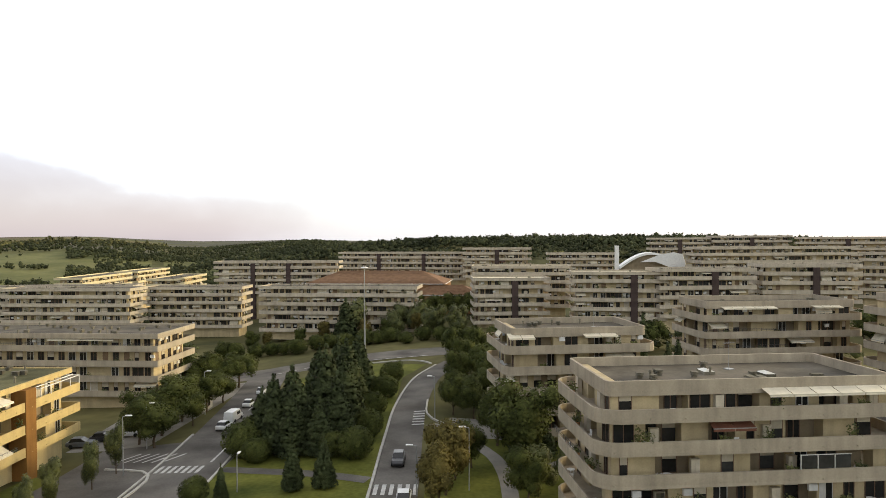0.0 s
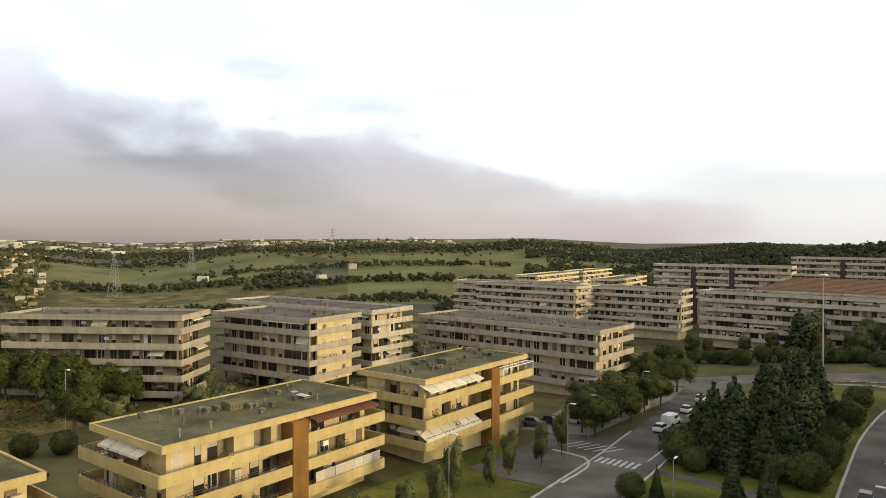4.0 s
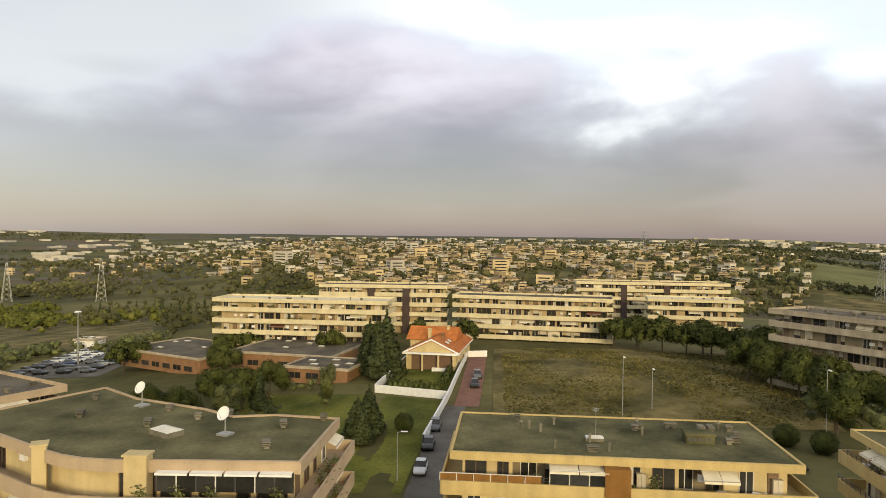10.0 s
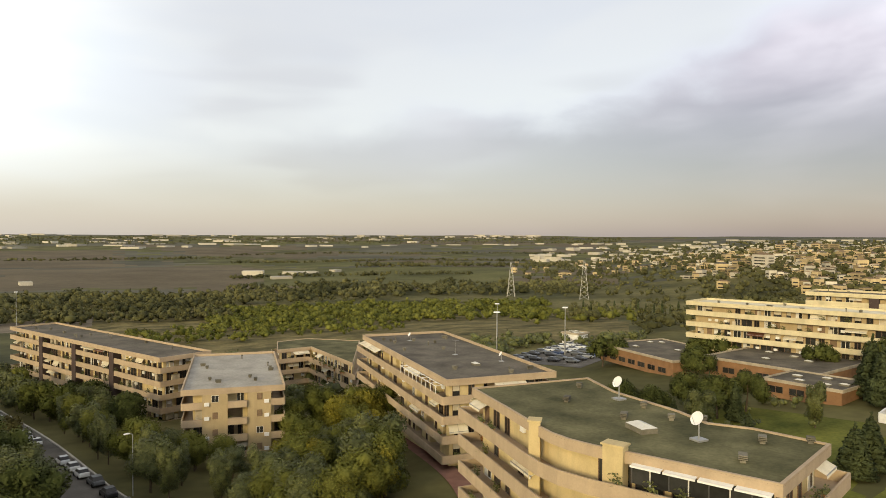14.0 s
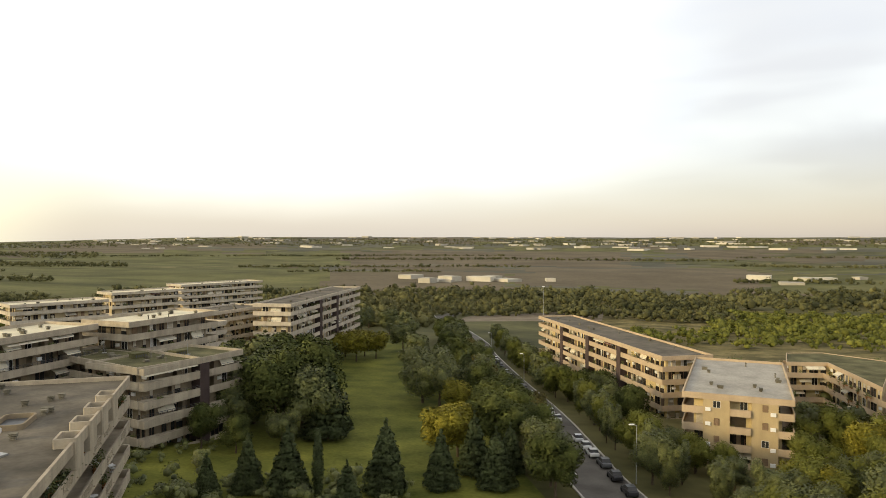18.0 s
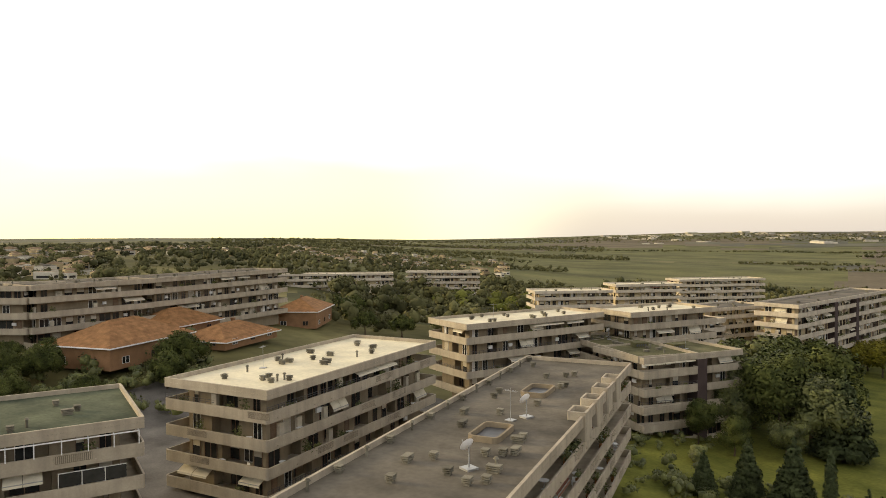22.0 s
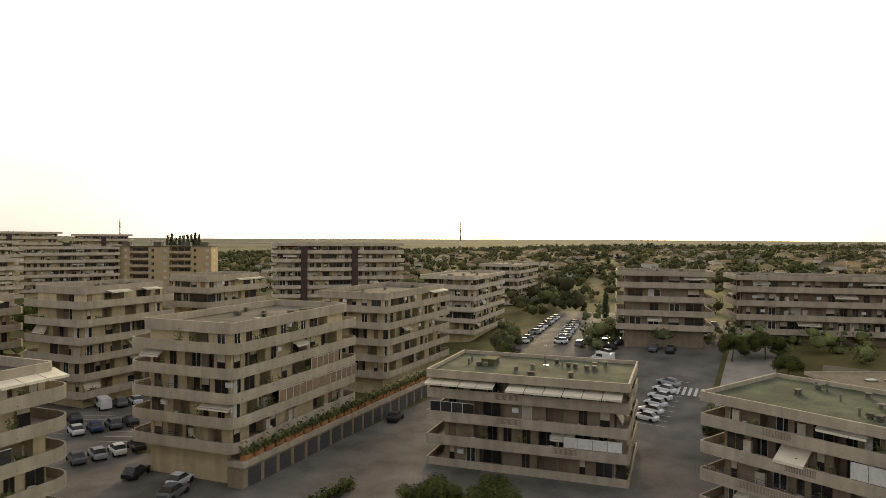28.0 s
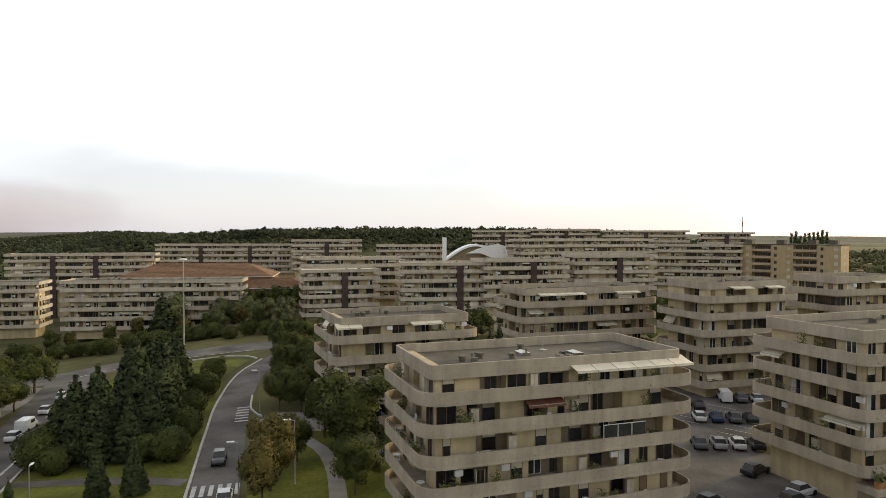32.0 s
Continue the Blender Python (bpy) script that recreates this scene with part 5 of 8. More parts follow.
# -- awnings, frames and screens that the flats have put up --
canopy(corner, 0, .52, .97, out=2.0, drop=.55)
screen(corner, 2, .62, .78, "glass")
canopy(second, 0, .03, .2, out=1.8, drop=.5)
canopy(second, 0, .52, .74, out=1.8, drop=.4)
canopy(third, 0, .12, .45, out=2.0, drop=.4)
canopy(third, 0, .68, .86, out=1.8, drop=.4)
canopy(fourth, 0, .3, .52, out=1.6, drop=.3)
canopy(fourth, 0, .66, .84, out=1.6, drop=.3)
canopy(seventh, 0, .5, .95, out=1.6, drop=.4)
canopy(fourth, 3, .5, .66, out=1.7, drop=1.1)
canopy(sixth, 0, .68, .95, out=1.8, drop=.4)
canopy(lit_c, 0, .02, .46, out=2.2, drop=.75)
canopy(lit_c, 2, .0, .46, out=2.0, drop=1.2, up=2.4)
pergola(lit_c, 0, .66, .98)
canopy(lit_b, 0, .62, .96, "awning_brown", out=1.9, drop=.5)
screen(lit_b, 2, .62, .97, "shutter", z1=2.2)
canopy(lit_b, 0, .25, .75, side=-90, out=1.7, drop=.7)
canopy(lit_a, 0, .30, .46, out=2.0, drop=.35)
screen(lit_a, 0, .30, .46, "glass")
screen(lit_a, 0, .0, .28, "brown", z1=1.7)
screen(fifth, 3, .30, .98, "shutter_brown", z1=2.5)
screen(fifth, 2, .55, .80, "shutter_brown", z1=2.5)
canopy(low_a, 0, .0, .36, "awning", out=2.9, drop=.55, up=2.25)
canopy(low_a, 0, .42, .97, "awning", out=3.1, drop=.6, up=2.2)
screen(low_a, 2, .7, .97, "curtain")
screen(low_a, 1, .02, .25, "glass")
pergola(low_b, 0, .66, .99)
screen(low_b, 0, .40, .62, "wall_tan", z1=2.1)
screen(low_b, 1, .30, .36, "curtain", z1=2.6)
canopy(low_b, 1, .60, .73, out=2.1, drop=1.3, up=2.4)
canopy(low_b, 1, .16, .22, out=2.1, drop=1.4, up=2.4)
screen(low_b, 1, .86, .97, "glass")
canopy(white_a, 0, .45, .7, out=1.8, drop=.8)
canopy(white_a, 3, .1, .4, side=-90, out=1.6, drop=1.0)
canopy(south_a, 0, .0, .5, out=2.0, drop=.3)
canopy(white_b, 0, .45, .68, out=1.8, drop=.6)
pergola(planted, 0, .62, .95)
canopy(planted, 0, .05, .3, out=1.9, drop=.7)
canopy(shops, 0, .55, .82, out=1.8, drop=.5)
canopy(sunny, 0, .55, .95, "awning", out=1.8, drop=.3)

# the tan block's blank front, with small balconies let in
bm = bmesh.new()
ht = 3 - tan.matrix_basis.translation.z
for x0, x1 in ((-5.4, -1.1), (2.3, 6.4)):
    box(bm, x0, x1, -19.06, -16.9, 0, ht - 1.06)
part("front_wall", bm, M["wall_tan"], tan, "blank tan plaster front wall")
for k in range(4):
    bm = bmesh.new()
    z = ht - 3.3 - 3 * k
    box(bm, -1.0, 2.2, -19.6, -19.065, z - .2, z + .95)
    part("balcony", bm, M["band_tan"], tan)
    for wx in (-3.2, 4.4):
        shared("window", WINDOWS[3 if (k + int(wx)) % 3 else 0], tan, pose(wx, -19.07, z + .9) @ Matrix.Diagonal((.8, 1, .55, 1)))
    for wx in (-4.6, 5.6):
        shared("air_conditioner", UNIT, tan, pose(wx, -19.06, z + .3 + .5 * (k % 2)))

# light wells and cut-in terraces of the long grey block
gz = 13 - grey_a.matrix_basis.translation.z
for u, v in ((.14, .05), (-.16, .0)):
    bm = bmesh.new()
    collar(bm, rounded(4.6, 2.8, .5, 2), rounded(4.2, 2.4, .4, 2), 0, .5)
    # dark sheet inside the rim paints the unlit depth of the well
    box(bm, -2.05, 2.05, -1.15, 1.15, .02, .06, 1)
    part("light_well", bm, [M["wall_grey"], M["metal_dark"]], grey_a, "low rounded rim of a roof light well", m=pose(u * 55.5, v * 14, gz - .5))
for k in range(4):
    bm = bmesh.new()
    collar(bm, rounded(2.6, 1.8, .1, 1), rounded(2.2, 1.4, .1, 1), -2.4, .3)
    # dark block fills the opening, its unlit inside put into the colour
    box(bm, -1.08, 1.08, -.68, .68, -2.4, -.9, 1)
    part("terrace_shaft", bm, [M["band"], M["dark_brown"]], grey_a, "cut-in terrace with a concrete rim", m=pose(-17 + k * 5.4, 6.35, gz))
for x, y in ((1.2, 1.8), (16.4, 2.1)):
    shared("satellite_dish", DISH, grey_a, pose(x, y, gz - .5, 0, 0, -30) @ Matrix.Scale(1.25, 4), "white satellite dish on a short mast")
for x, y in ((15.4, -1.2), (1.2, -.8), (-16.5, -1.2), (18.6, 4.3), (19.4, 3.2), (-3.5, 1.5), (-18, .8), (-19, 1.6), (12.5, 3.4)):
    shared("chimney", VENT, grey_a, pose(x, y, gz - .5, 0, 0, 90))
for k in range(14):
    shared("chimney", (VENT, PIPE)[k % 2], grey_a, pose(-26 + k * 3.9, -6.2, gz - .5))


# ---- roads, lawns and fields ----
AVENUE = [(-43.5, 172), (-39.5, 140), (-36.5, 112), (-34.8, 88), (-33.8, 40), (-33.6, 0), (-34, -50), (-35.6, -98), (-37.6, -117), (-41, -150), (-43.4, -199), (-46.5, -256), (-52, -314), (-57, -490)]
ribbon("road", AVENUE, 9.0, M["asphalt"], 0.10, "worn grey asphalt avenue with parked cars", "road")
RISE = [(-5.9, 60), (-5.9, 84), (-6.0, 104), (-5.8, 124), (-3.6, 147), (1, 162), (6, 172), (14, 182)]
ribbon("road", RISE, 5.6, M["asphalt"], 0.13, "grey asphalt side road beside the lawn", "road")
ribbon("road", [(-62, 160), (-46, 171), (-30, 179), (-16, 183), (-2, 183), (14, 181), (40, 174)], 13.0, M["asphalt"], 0.07, "asphalt crossroad at the end of the avenue", "road")
patch("road", ((-52, 78), (-30, 78), (-30, 110), (-52, 104)), M["asphalt"], 0.08, "asphalt junction with hatched markings", "road")
patch("pavement", ((-58, 104), (-46, 104), (-44, 160), (-62, 160)), M["paving"], 0.04, "pale paving in front of the shops", "pavement")
patch("lawn", ((-30.0, 70), (-9.0, 70), (-9.0, 150), (-33.5, 160)), M["lawn"], 0.06, "mown lawn between the two roads", "lawn")
patch("lawn", ((-33.5, 160), (-9.0, 150), (-4.0, 165), (-20, 172)), M["lawn"], 0.062, "mown lawn at the road's end", "lawn")
patch("lawn", ((-56, 36), (-39.2, 36), (-39.2, 84), (-56, 92)), M["lawn"], 0.045, "grass verge before the sunlit flats", "lawn")
patch("lawn", ((-2.6, 60), (24, 60), (24, 118), (-2.0, 108)), M["lawn"], 0.05, "lawn with shrubs beside the flats", "lawn")
patch("lawn", ((44, 122), (60, 122), (54, 165), (30, 165)), M["lawn"], 0.05, "bright green lawn between the blocks", "lawn")
for k, (off, dz) in enumerate(((-4.7, .24), (4.7, .24))):
    ribbon("kerb", AVENUE[2:], 0.3, M["kerb"], dz, "pale stone kerb", "kerb", thick=0.3, offset=off)
ribbon("kerb", RISE[:6], 0.35, M["kerb"], 0.28, "pale stone kerb round the lawn", "kerb", thick=0.3, offset=3.0)
ribbon("kerb", [(-3.0, 165), (-5.5, 169.5), (-10, 172), (-18, 172)], 0.4, M["kerb"], 0.26, "pale stone kerb", "kerb", thick=0.3)
ribbon("kerb", [(-3.0, 127), (-2.9, 117), (-0.6, 111), (2, 109)], 0.3, M["kerb"], 0.26, "pale stone kerb of the bus bay", "kerb", thick=0.3)
ribbon("kerb", [(-47, 94), (-41, 92.2), (-38.6, 88), (-38.6, 80)], 0.35, M["kerb"], 0.26, "curved stone kerb", "kerb", thick=0.3)
ribbon("path", [(-30, 91.5), (-19, 88), (-9.5, 84.5)], 2.2, M["asphalt"], 0.10, "narrow asphalt path across the lawn", "path")
ribbon("path", [(-2, 110), (5.5, 97), (7.8, 86), (7, 66)], 2.0, M["paving"], 0.12, "pale paved footpath", "path")
ribbon("path", [(7.8, 85), (11.6, 87.6), (17, 92)], 1.6, M["paving"], 0.115, "pale paved footpath", "path")
patch("pavement", ((1, 104), (9, 101), (11, 112), (1, 114)), M["paving"], 0.10, "paved steps and landing by the bus stop", "pavement")


def stripes(x, y, dx, dy, nx, ny, w, l, n, dz=0.17, label="white zebra crossing stripes"):
    """n painted bars from (x, y) on, dx, dy apart; each l long along nx, ny and w wide."""
    root = new("crossing")
    root.matrix_basis = pose(x, y, 0)
    tagged(root, label, "road marking", kind="structure")
    for k in range(n):
        px, py = x + dx * k, y + dy * k
        t = Vector((nx, ny)).normalized()
        s = Vector((-t.y, t.x))
        vs = [Vector((px, py)) + t * a * l / 2 + s * b * w / 2 for a, b in ((-1, -1), (1, -1), (1, 1), (-1, 1))]
        mesh_object("stripe", [(v.x - x, v.y - y, land(v.x, v.y) + dz) for v in vs], [(0, 1, 2, 3)], M["marking"], root)


stripes(-8.2, 81, 0.95, 0, 0, 1, .5, 3.4, 6)
stripes(-4.2, 110, 0, 1.7, 1, 0.1, .6, 2.0, 6, label="worn white bus bay hatching")
stripes(-38.8, 92.5, 0.95, -0.1, 0, 1, .5, 3.0, 7)
stripes(-46, 99, 1.4, -0.2, 0.5, 1, .35, 4.5, 6, label="worn white hatched road markings")
stripes(-44, 167, 3.2, 2.0, 1, 0.55, .4, 2.2, 7, label="worn white lane dashes")
stripes(-20, 176.5, 3.0, 0.1, 1, 0, .4, 2.2, 6, label="worn white lane dashes")
stripes(-36.6, 118, -0.16, 6, 0, 1, .15, 3.0, 6, label="worn white lane dashes")
stripes(-33.5, -105, -0.35, -8, 0.05, 1, .15, 3.0, 9, label="worn white lane dashes")
ribbon("edge_line", [(-32.6, 95), (-32.9, 104), (-34, 118), (-36, 132)], 0.35, M["marking"], 0.17, "worn white edge line", "road marking")

patch("asphalt_court", ((46, 46), (118, 44), (118, 58), (46, 57)), M["asphalt"], 0.06, "grey asphalt lane between the blocks", "road")
patch("asphalt_court", ((60, -2), (112, -2), (112, 45.5), (60, 45.5)), M["asphalt"], 0.055, "worn asphalt yard between the low blocks", "road")
patch("asphalt_court", ((44, -34), (112, -46), (112, -112), (44, -104)), M["asphalt"], 0.05, "worn asphalt court below the flats", "road")
ribbon("path", [(-61, -50), (-74, -66), (-90, -96), (-110, -132)], 3.0, M["red_drive"], 0.12, "reddish paved walkway below the flats", "path")
patch("asphalt_court", ((42, 57), (64, 57), (64, 80), (44, 80)), M["asphalt"], 0.065, "grey asphalt forecourt with parked cars", "road")
patch("asphalt_court", ((44, 80), (64, 80), (106, 104), (62, 124)), M["asphalt"], 0.06, "asphalt car park between the blocks", "car park")
ribbon("road", [(40, 112), (70, 121), (104, 128), (160, 138)], 8.0, M["asphalt"], 0.05, "asphalt street behind the car park", "road")
patch("asphalt_court", ((104, 12), (192, 12), (222, 68), (118, 58)), M["asphalt"], 0.09, "large asphalt car park with marked bays", "car park")
patch("pavement", ((98, 2), (190, 2), (191, 11), (103, 11)), M["paving"], 0.06, "pale paving beside the car park", "pavement")
stripes(128, 13.5, 0.0, 1.0, 1, 0, .5, 4.0, 7)
patch("earth_yard", ((104, -2), (150, -6), (146, -30), (118, -24)), M["earth"], 0.05, "bare earth yard beside the low houses", "yard")

ribbon("road", [(-37, -9), (-60, -8.2), (-85, -7.6), (-120, -7)], 4.6, M["asphalt"], 0.10, "narrow asphalt lane with parked cars", "road")
ribbon("driveway", [(-119, -4.6), (-140, -4.2), (-167, -3.9)], 4.4, M["red_drive"], 0.12, "reddish block-paved driveway", "driveway")
patch("lawn", ((-78, -52), (-78, -10.5), (-123, -9.5), (-134, -48)), M["lawn"], 0.05, "mown lawn below the flats", "lawn")
patch("meadow", ((-112, 0), (-112, 56), (-190, 66), (-182, 0)), M["meadow"], 0.10, "dry unmown meadow with patchy grass", "meadow", step=4)
patch("lawn", ((-130, -21), (-126, -9), (-150, -8), (-152, -20)), M["lawn"], 0.12, "clipped villa garden lawn", "lawn")
patch("asphalt_court", ((-165, -100), (-168, -132), (-216, -134), (-212, -104)), M["asphalt"], 0.10, "asphalt car park full of cars", "car park")
patch("scrubland", ((-120, -140), (-170, -140), (-260, -215), (-190, -270)), M["meadow"], 0.12, "brown scrubby waste ground", "scrubland")
patch("lawn", ((46, -52), (-26, -52), (-20, -350), (8, -330)), M["lawn"], 0.06, "long mown lawn in the park", "lawn")
ribbon("road", [(-56, -470), (-80, -520), (-140, -545), (-240, -560)], 10, M["asphalt"], 0.15, "asphalt road at the valley's edge", "road")
patch("earth_yard", ((-58, -440), (-75, -480), (-190, -520), (-160, -440)), M["earth"], 0.12, "bare earth works yard", "yard")


def bay_lines(x, y, heading, n, pitch, length, label="worn white parking bay lines"):
    """A row of painted bay lines, as one marking."""
    c, q = math.cos(radians(heading)), math.sin(radians(heading))
    verts, faces = [], []
    for k in range(n):
        px, py = x + c * pitch * k, y + q * pitch * k
        o = len(verts)
        for u, v in ((-.06, 0), (.06, 0), (.06, length), (-.06, length)):
            wx, wy = px + c * u - q * v, py + q * u + c * v
            verts.append((wx, wy, land(wx, wy) + .13))
        faces.append((o, o + 1, o + 2, o + 3))
    tagged(mesh_object("bay_marking", verts, faces, M["marking"]), label, "road marking", kind="structure")


for args in ((150, 54, 6, 18, 2.6, 5), (128, 30.5, 6, 20, 2.5, 5), (155, 45, 10, 12, 2.6, 5), (110, 17, -2, 10, 2.5, 5), (60, 79, 30, 6, 2.5, 5), (64, 91, 30, 6, 2.5, 5), (-170, -104, 182, 16, 2.6, 5), (-170, -117, 182, 16, 2.6, 5)):
    bay_lines(*args)


def polar(a, d):
    return (-math.sin(radians(a)) * d, math.cos(radians(a)) * d)


# ---- trees ----
def tube(bm, a, b, ra, rb, n=6, mi=0):
    d = (b - a).normalized()
    u = d.orthogonal().normalized()
    v = d.cross(u)
    p = [[bm.verts.new(c + (u * math.cos(2 * math.pi * k / n) + v * math.sin(2 * math.pi * k / n)) * r) for k in range(n)] for c, r in ((a, ra), (b, rb))]
    for k in range(n):
        bm.faces.new((p[0][k], p[0][(k + 1) % n], p[1][(k + 1) % n], p[1][k])).material_index = mi


def lump(level):
    bm = bmesh.new()
    bmesh.ops.create_icosphere(bm, subdivisions=level, radius=1.0)
    bm.verts.ensure_lookup_table()
    v = np.array([q.co[:] for q in bm.verts])
    f = np.array([[q.index for q in p.verts] for p in bm.faces])
    bm.free()
    return v, f


LUMPS = [lump(1), lump(2)]


def leaves(name, lobes, n, size, mat, seed, droop=0.0, shell=0.55):
    """A crown of n small leaf tufts spread through and round the lobes (centre, radii)."""
    rg = np.random.RandomState(seed)
    vol = np.array([rx * ry * rz for _, _, _, rx, ry, rz in lobes]) ** 0.67
    which = rg.choice(len(lobes), n, p=vol / vol.sum())
    lb = np.array(lobes)[which]
    d = rg.normal(size=(n, 3))
    d /= np.linalg.norm(d, axis=1)[:, None]
    rr = shell + (1.08 - shell) * rg.rand(n) ** 0.6
    c = lb[:, :3] + d * lb[:, 3:] * rr[:, None]
    nrm = d + rg.normal(size=(n, 3)) * 0.55
    nrm[:, 2] += 0.25
    nrm /= np.linalg.norm(nrm, axis=1)[:, None]
    t = np.cross(nrm, rg.normal(size=(n, 3)))
    t /= np.linalg.norm(t, axis=1)[:, None]
    b = np.cross(nrm, t)
    s = size * (0.6 + 0.8 * rg.rand(n))[:, None]
    sag = np.array([0, 0, -droop])[None] * s
    v = np.stack([c - t * s, c - b * s * .55 + nrm * s * .2, c + t * s + sag, c + b * s * .55 + nrm * s * .2], 1).reshape(-1, 3)
    f = np.arange(4 * n).reshape(-1, 4).tolist()
    # knobbly leaf masses inside, so that the crown is no empty shell
    lv, lf = LUMPS[0]
    inner, turned = [], []
    for cx, cy, cz, rx, ry, rz in lobes:
        f += (lf + 4 * n + len(inner) * len(lv)).tolist()
        inner.append(np.array([cx, cy, cz]) + lv * np.array([rx, ry, rz]) * (.54 + .22 * rg.rand(len(lv)))[:, None])
        turned.append(lv)
    v = np.concatenate([v] + inner)
    me = bpy.data.meshes.new(name)
    me.from_pydata(v.tolist(), [], f)
    me.polygons.foreach_set("use_smooth", [True] * len(me.polygons))
    me.materials.append(mat)
    me.update()
    # leaves catch the light with the round of the crown
    mid = np.array(lobes)[:, :3].mean(0)
    out = c - mid
    out /= np.linalg.norm(out, axis=1)[:, None] + 1e-6
    soft = d * .75 + out * .55 + nrm * .45 + np.array([0, 0, .12])
    soft /= np.linalg.norm(soft, axis=1)[:, None]
    me.normals_split_custom_set_from_vertices(np.concatenate([np.repeat(soft, 4, 0)] + turned).tolist())
    return me


def limb_mesh(height_, r, spread, seed, lean=0.0, from_=0.35, n=7):
    rnd = random.Random(seed)
    bm = bmesh.new()
    prev, pr = Vector((0, 0, -0.3)), r
    tops = []
    for k in range(1, 6):
        q = Vector((rnd.uniform(-1, 1) * r * .5 + lean * k / 5, rnd.uniform(-1, 1) * r * .5, height_ * k / 5))
        tube(bm, prev, q, pr, pr * .8, 8)
        tops.append((q, pr * .8))
        prev, pr = q, pr * .8
    for k in range(n):
        h = rnd.uniform(from_, .95) * height_
        base = Vector((lean * h / height_, 0, h))
        a = rnd.uniform(0, 6.28)
        end = base + Vector((math.cos(a), math.sin(a), rnd.uniform(.25, .7))) * spread * rnd.uniform(.5, .9)
        tube(bm, base, end, r * .35, r * .1, 5)
    return to_mesh("trunk", bm, [M["bark"]])


def lobes_round(R, z0, h, n, seed):
    rnd = random.Random(seed)
    out = [(0, 0, z0 + h * .5, R * .75, R * .75, h * .45)]
    for k in range(n):
        a, q = rnd.uniform(0, 6.28), rnd.uniform(.3, .75)
        s = rnd.uniform(.32, .5)
        out.append((math.cos(a) * R * q, math.sin(a) * R * q, z0 + h * rnd.uniform(.15, .88), R * s, R * s, h * s * .55))
    return out


def lobes_flat(R, z0, h, n, seed):
    rnd = random.Random(seed)
    out = []
    for k in range(n):
        a, q = rnd.uniform(0, 6.28), rnd.random() ** .5 * .8
        s = rnd.uniform(.25, .38)
        out.append((math.cos(a) * R * q, math.sin(a) * R * q, z0 + h * (.60 - .55 * q * q) + rnd.uniform(-.12, .12) * h, R * s, R * s, h * .32))
    return out


def lobes_cone(R, z0, h, n, seed):
    rnd = random.Random(seed)
    out = []
    for k in range(n):
        u = k / (n - 1)
        m = 1 if u > .9 else 5
        for j in range(m):
            a = 6.28 * j / m + k * 1.3 + rnd.uniform(-.3, .3)
            q = R * (1 - u) ** .8 * .55 * (m > 1)
            w = max(.18, R * (1 - u) ** .8 * rnd.uniform(.42, .6))
            out.append((math.cos(a) * q, math.sin(a) * q, z0 + h * u + rnd.uniform(-.2, .2), w, w, h / n * .75))
    return out


# per kind: crown mesh, trunk mesh (unit trees of about 10 m, scaled when planted)
def grow(share, wider):
    """Crown and trunk meshes of every kind; share: part of the leaf tufts, wider: their size."""
    out = {}
    for s in range(3):
        out["broad", s] = (leaves("crown", lobes_round(3.6, 2.6, 7.4, 11, s), int(3600 * share), .25 * wider, M["leaf"], s), limb_mesh(8, .22, 3, s))
        out["pine", s] = (leaves("crown", lobes_flat(5.0, 3.4, 6.2, 18, s + 10), int(4200 * share), .29 * wider, M["leaf_pine"], s + 10), limb_mesh(7.4, .27, 4, s + 3, .5, .6))
        out["conifer", s] = (leaves("crown", lobes_cone(2.5, .9, 9.0, 13, s + 20), int(3800 * share), .26 * wider, M["leaf_dark"], s + 20, droop=.6), limb_mesh(9, .16, 1.2, s + 6))
        out["slim", s] = (leaves("crown", lobes_round(1.9, 1.4, 8.4, 9, s + 30), int(2600 * share), .22 * wider, M["leaf"], s + 30), limb_mesh(8.5, .14, 1.4, s + 9))
        out["holm", s] = (leaves("crown", lobes_round(3.6, 2.6, 7.4, 12, s + 80), int(3600 * share), .25 * wider, M["leaf_pine"], s + 80), limb_mesh(8, .22, 3, s))
        out["willow", s] = (leaves("crown", lobes_round(3.3, 1.8, 8.0, 13, s + 90), int(3400 * share), .22 * wider, M["leaf_willow"], s + 90), limb_mesh(8, .2, 2.8, s + 24))
        out["rust", s] = (leaves("crown", lobes_round(3.2, 2.2, 7.6, 11, s + 40), int(3000 * share), .26 * wider, M["leaf_rust"], s + 40), limb_mesh(8, .2, 2.6, s + 12))
        out["yellow", s] = (leaves("crown", lobes_round(3.2, 2.4, 7.2, 10, s + 50), int(3000 * share), .25 * wider, M["leaf_autumn"], s + 50), limb_mesh(8, .2, 2.6, s + 15))
        out["bush", s] = (leaves("crown", [(0, 0, 4.8, 5, 5, 4.6)] + lobes_round(4.6, .8, 8.8, 6, s + 60), int(2600 * share), .42 * wider, M["leaf_pine"], s + 60, shell=.8), limb_mesh(4, .4, 3, s + 18))
        out["cypress", s] = (leaves("crown", [(0, 0, 1 + k, .9 * (1 - abs(k - 3) / 9) if k < 6 else .85 * (9.6 - k) / 4.2, .9 * (1 - abs(k - 3) / 9) if k < 6 else .85 * (9.6 - k) / 4.2, .9) for k in range(9)], int(1400 * share), .2 * wider, M["leaf_dark"], s + 70), limb_mesh(8, .14, .5, s + 21))
    return out


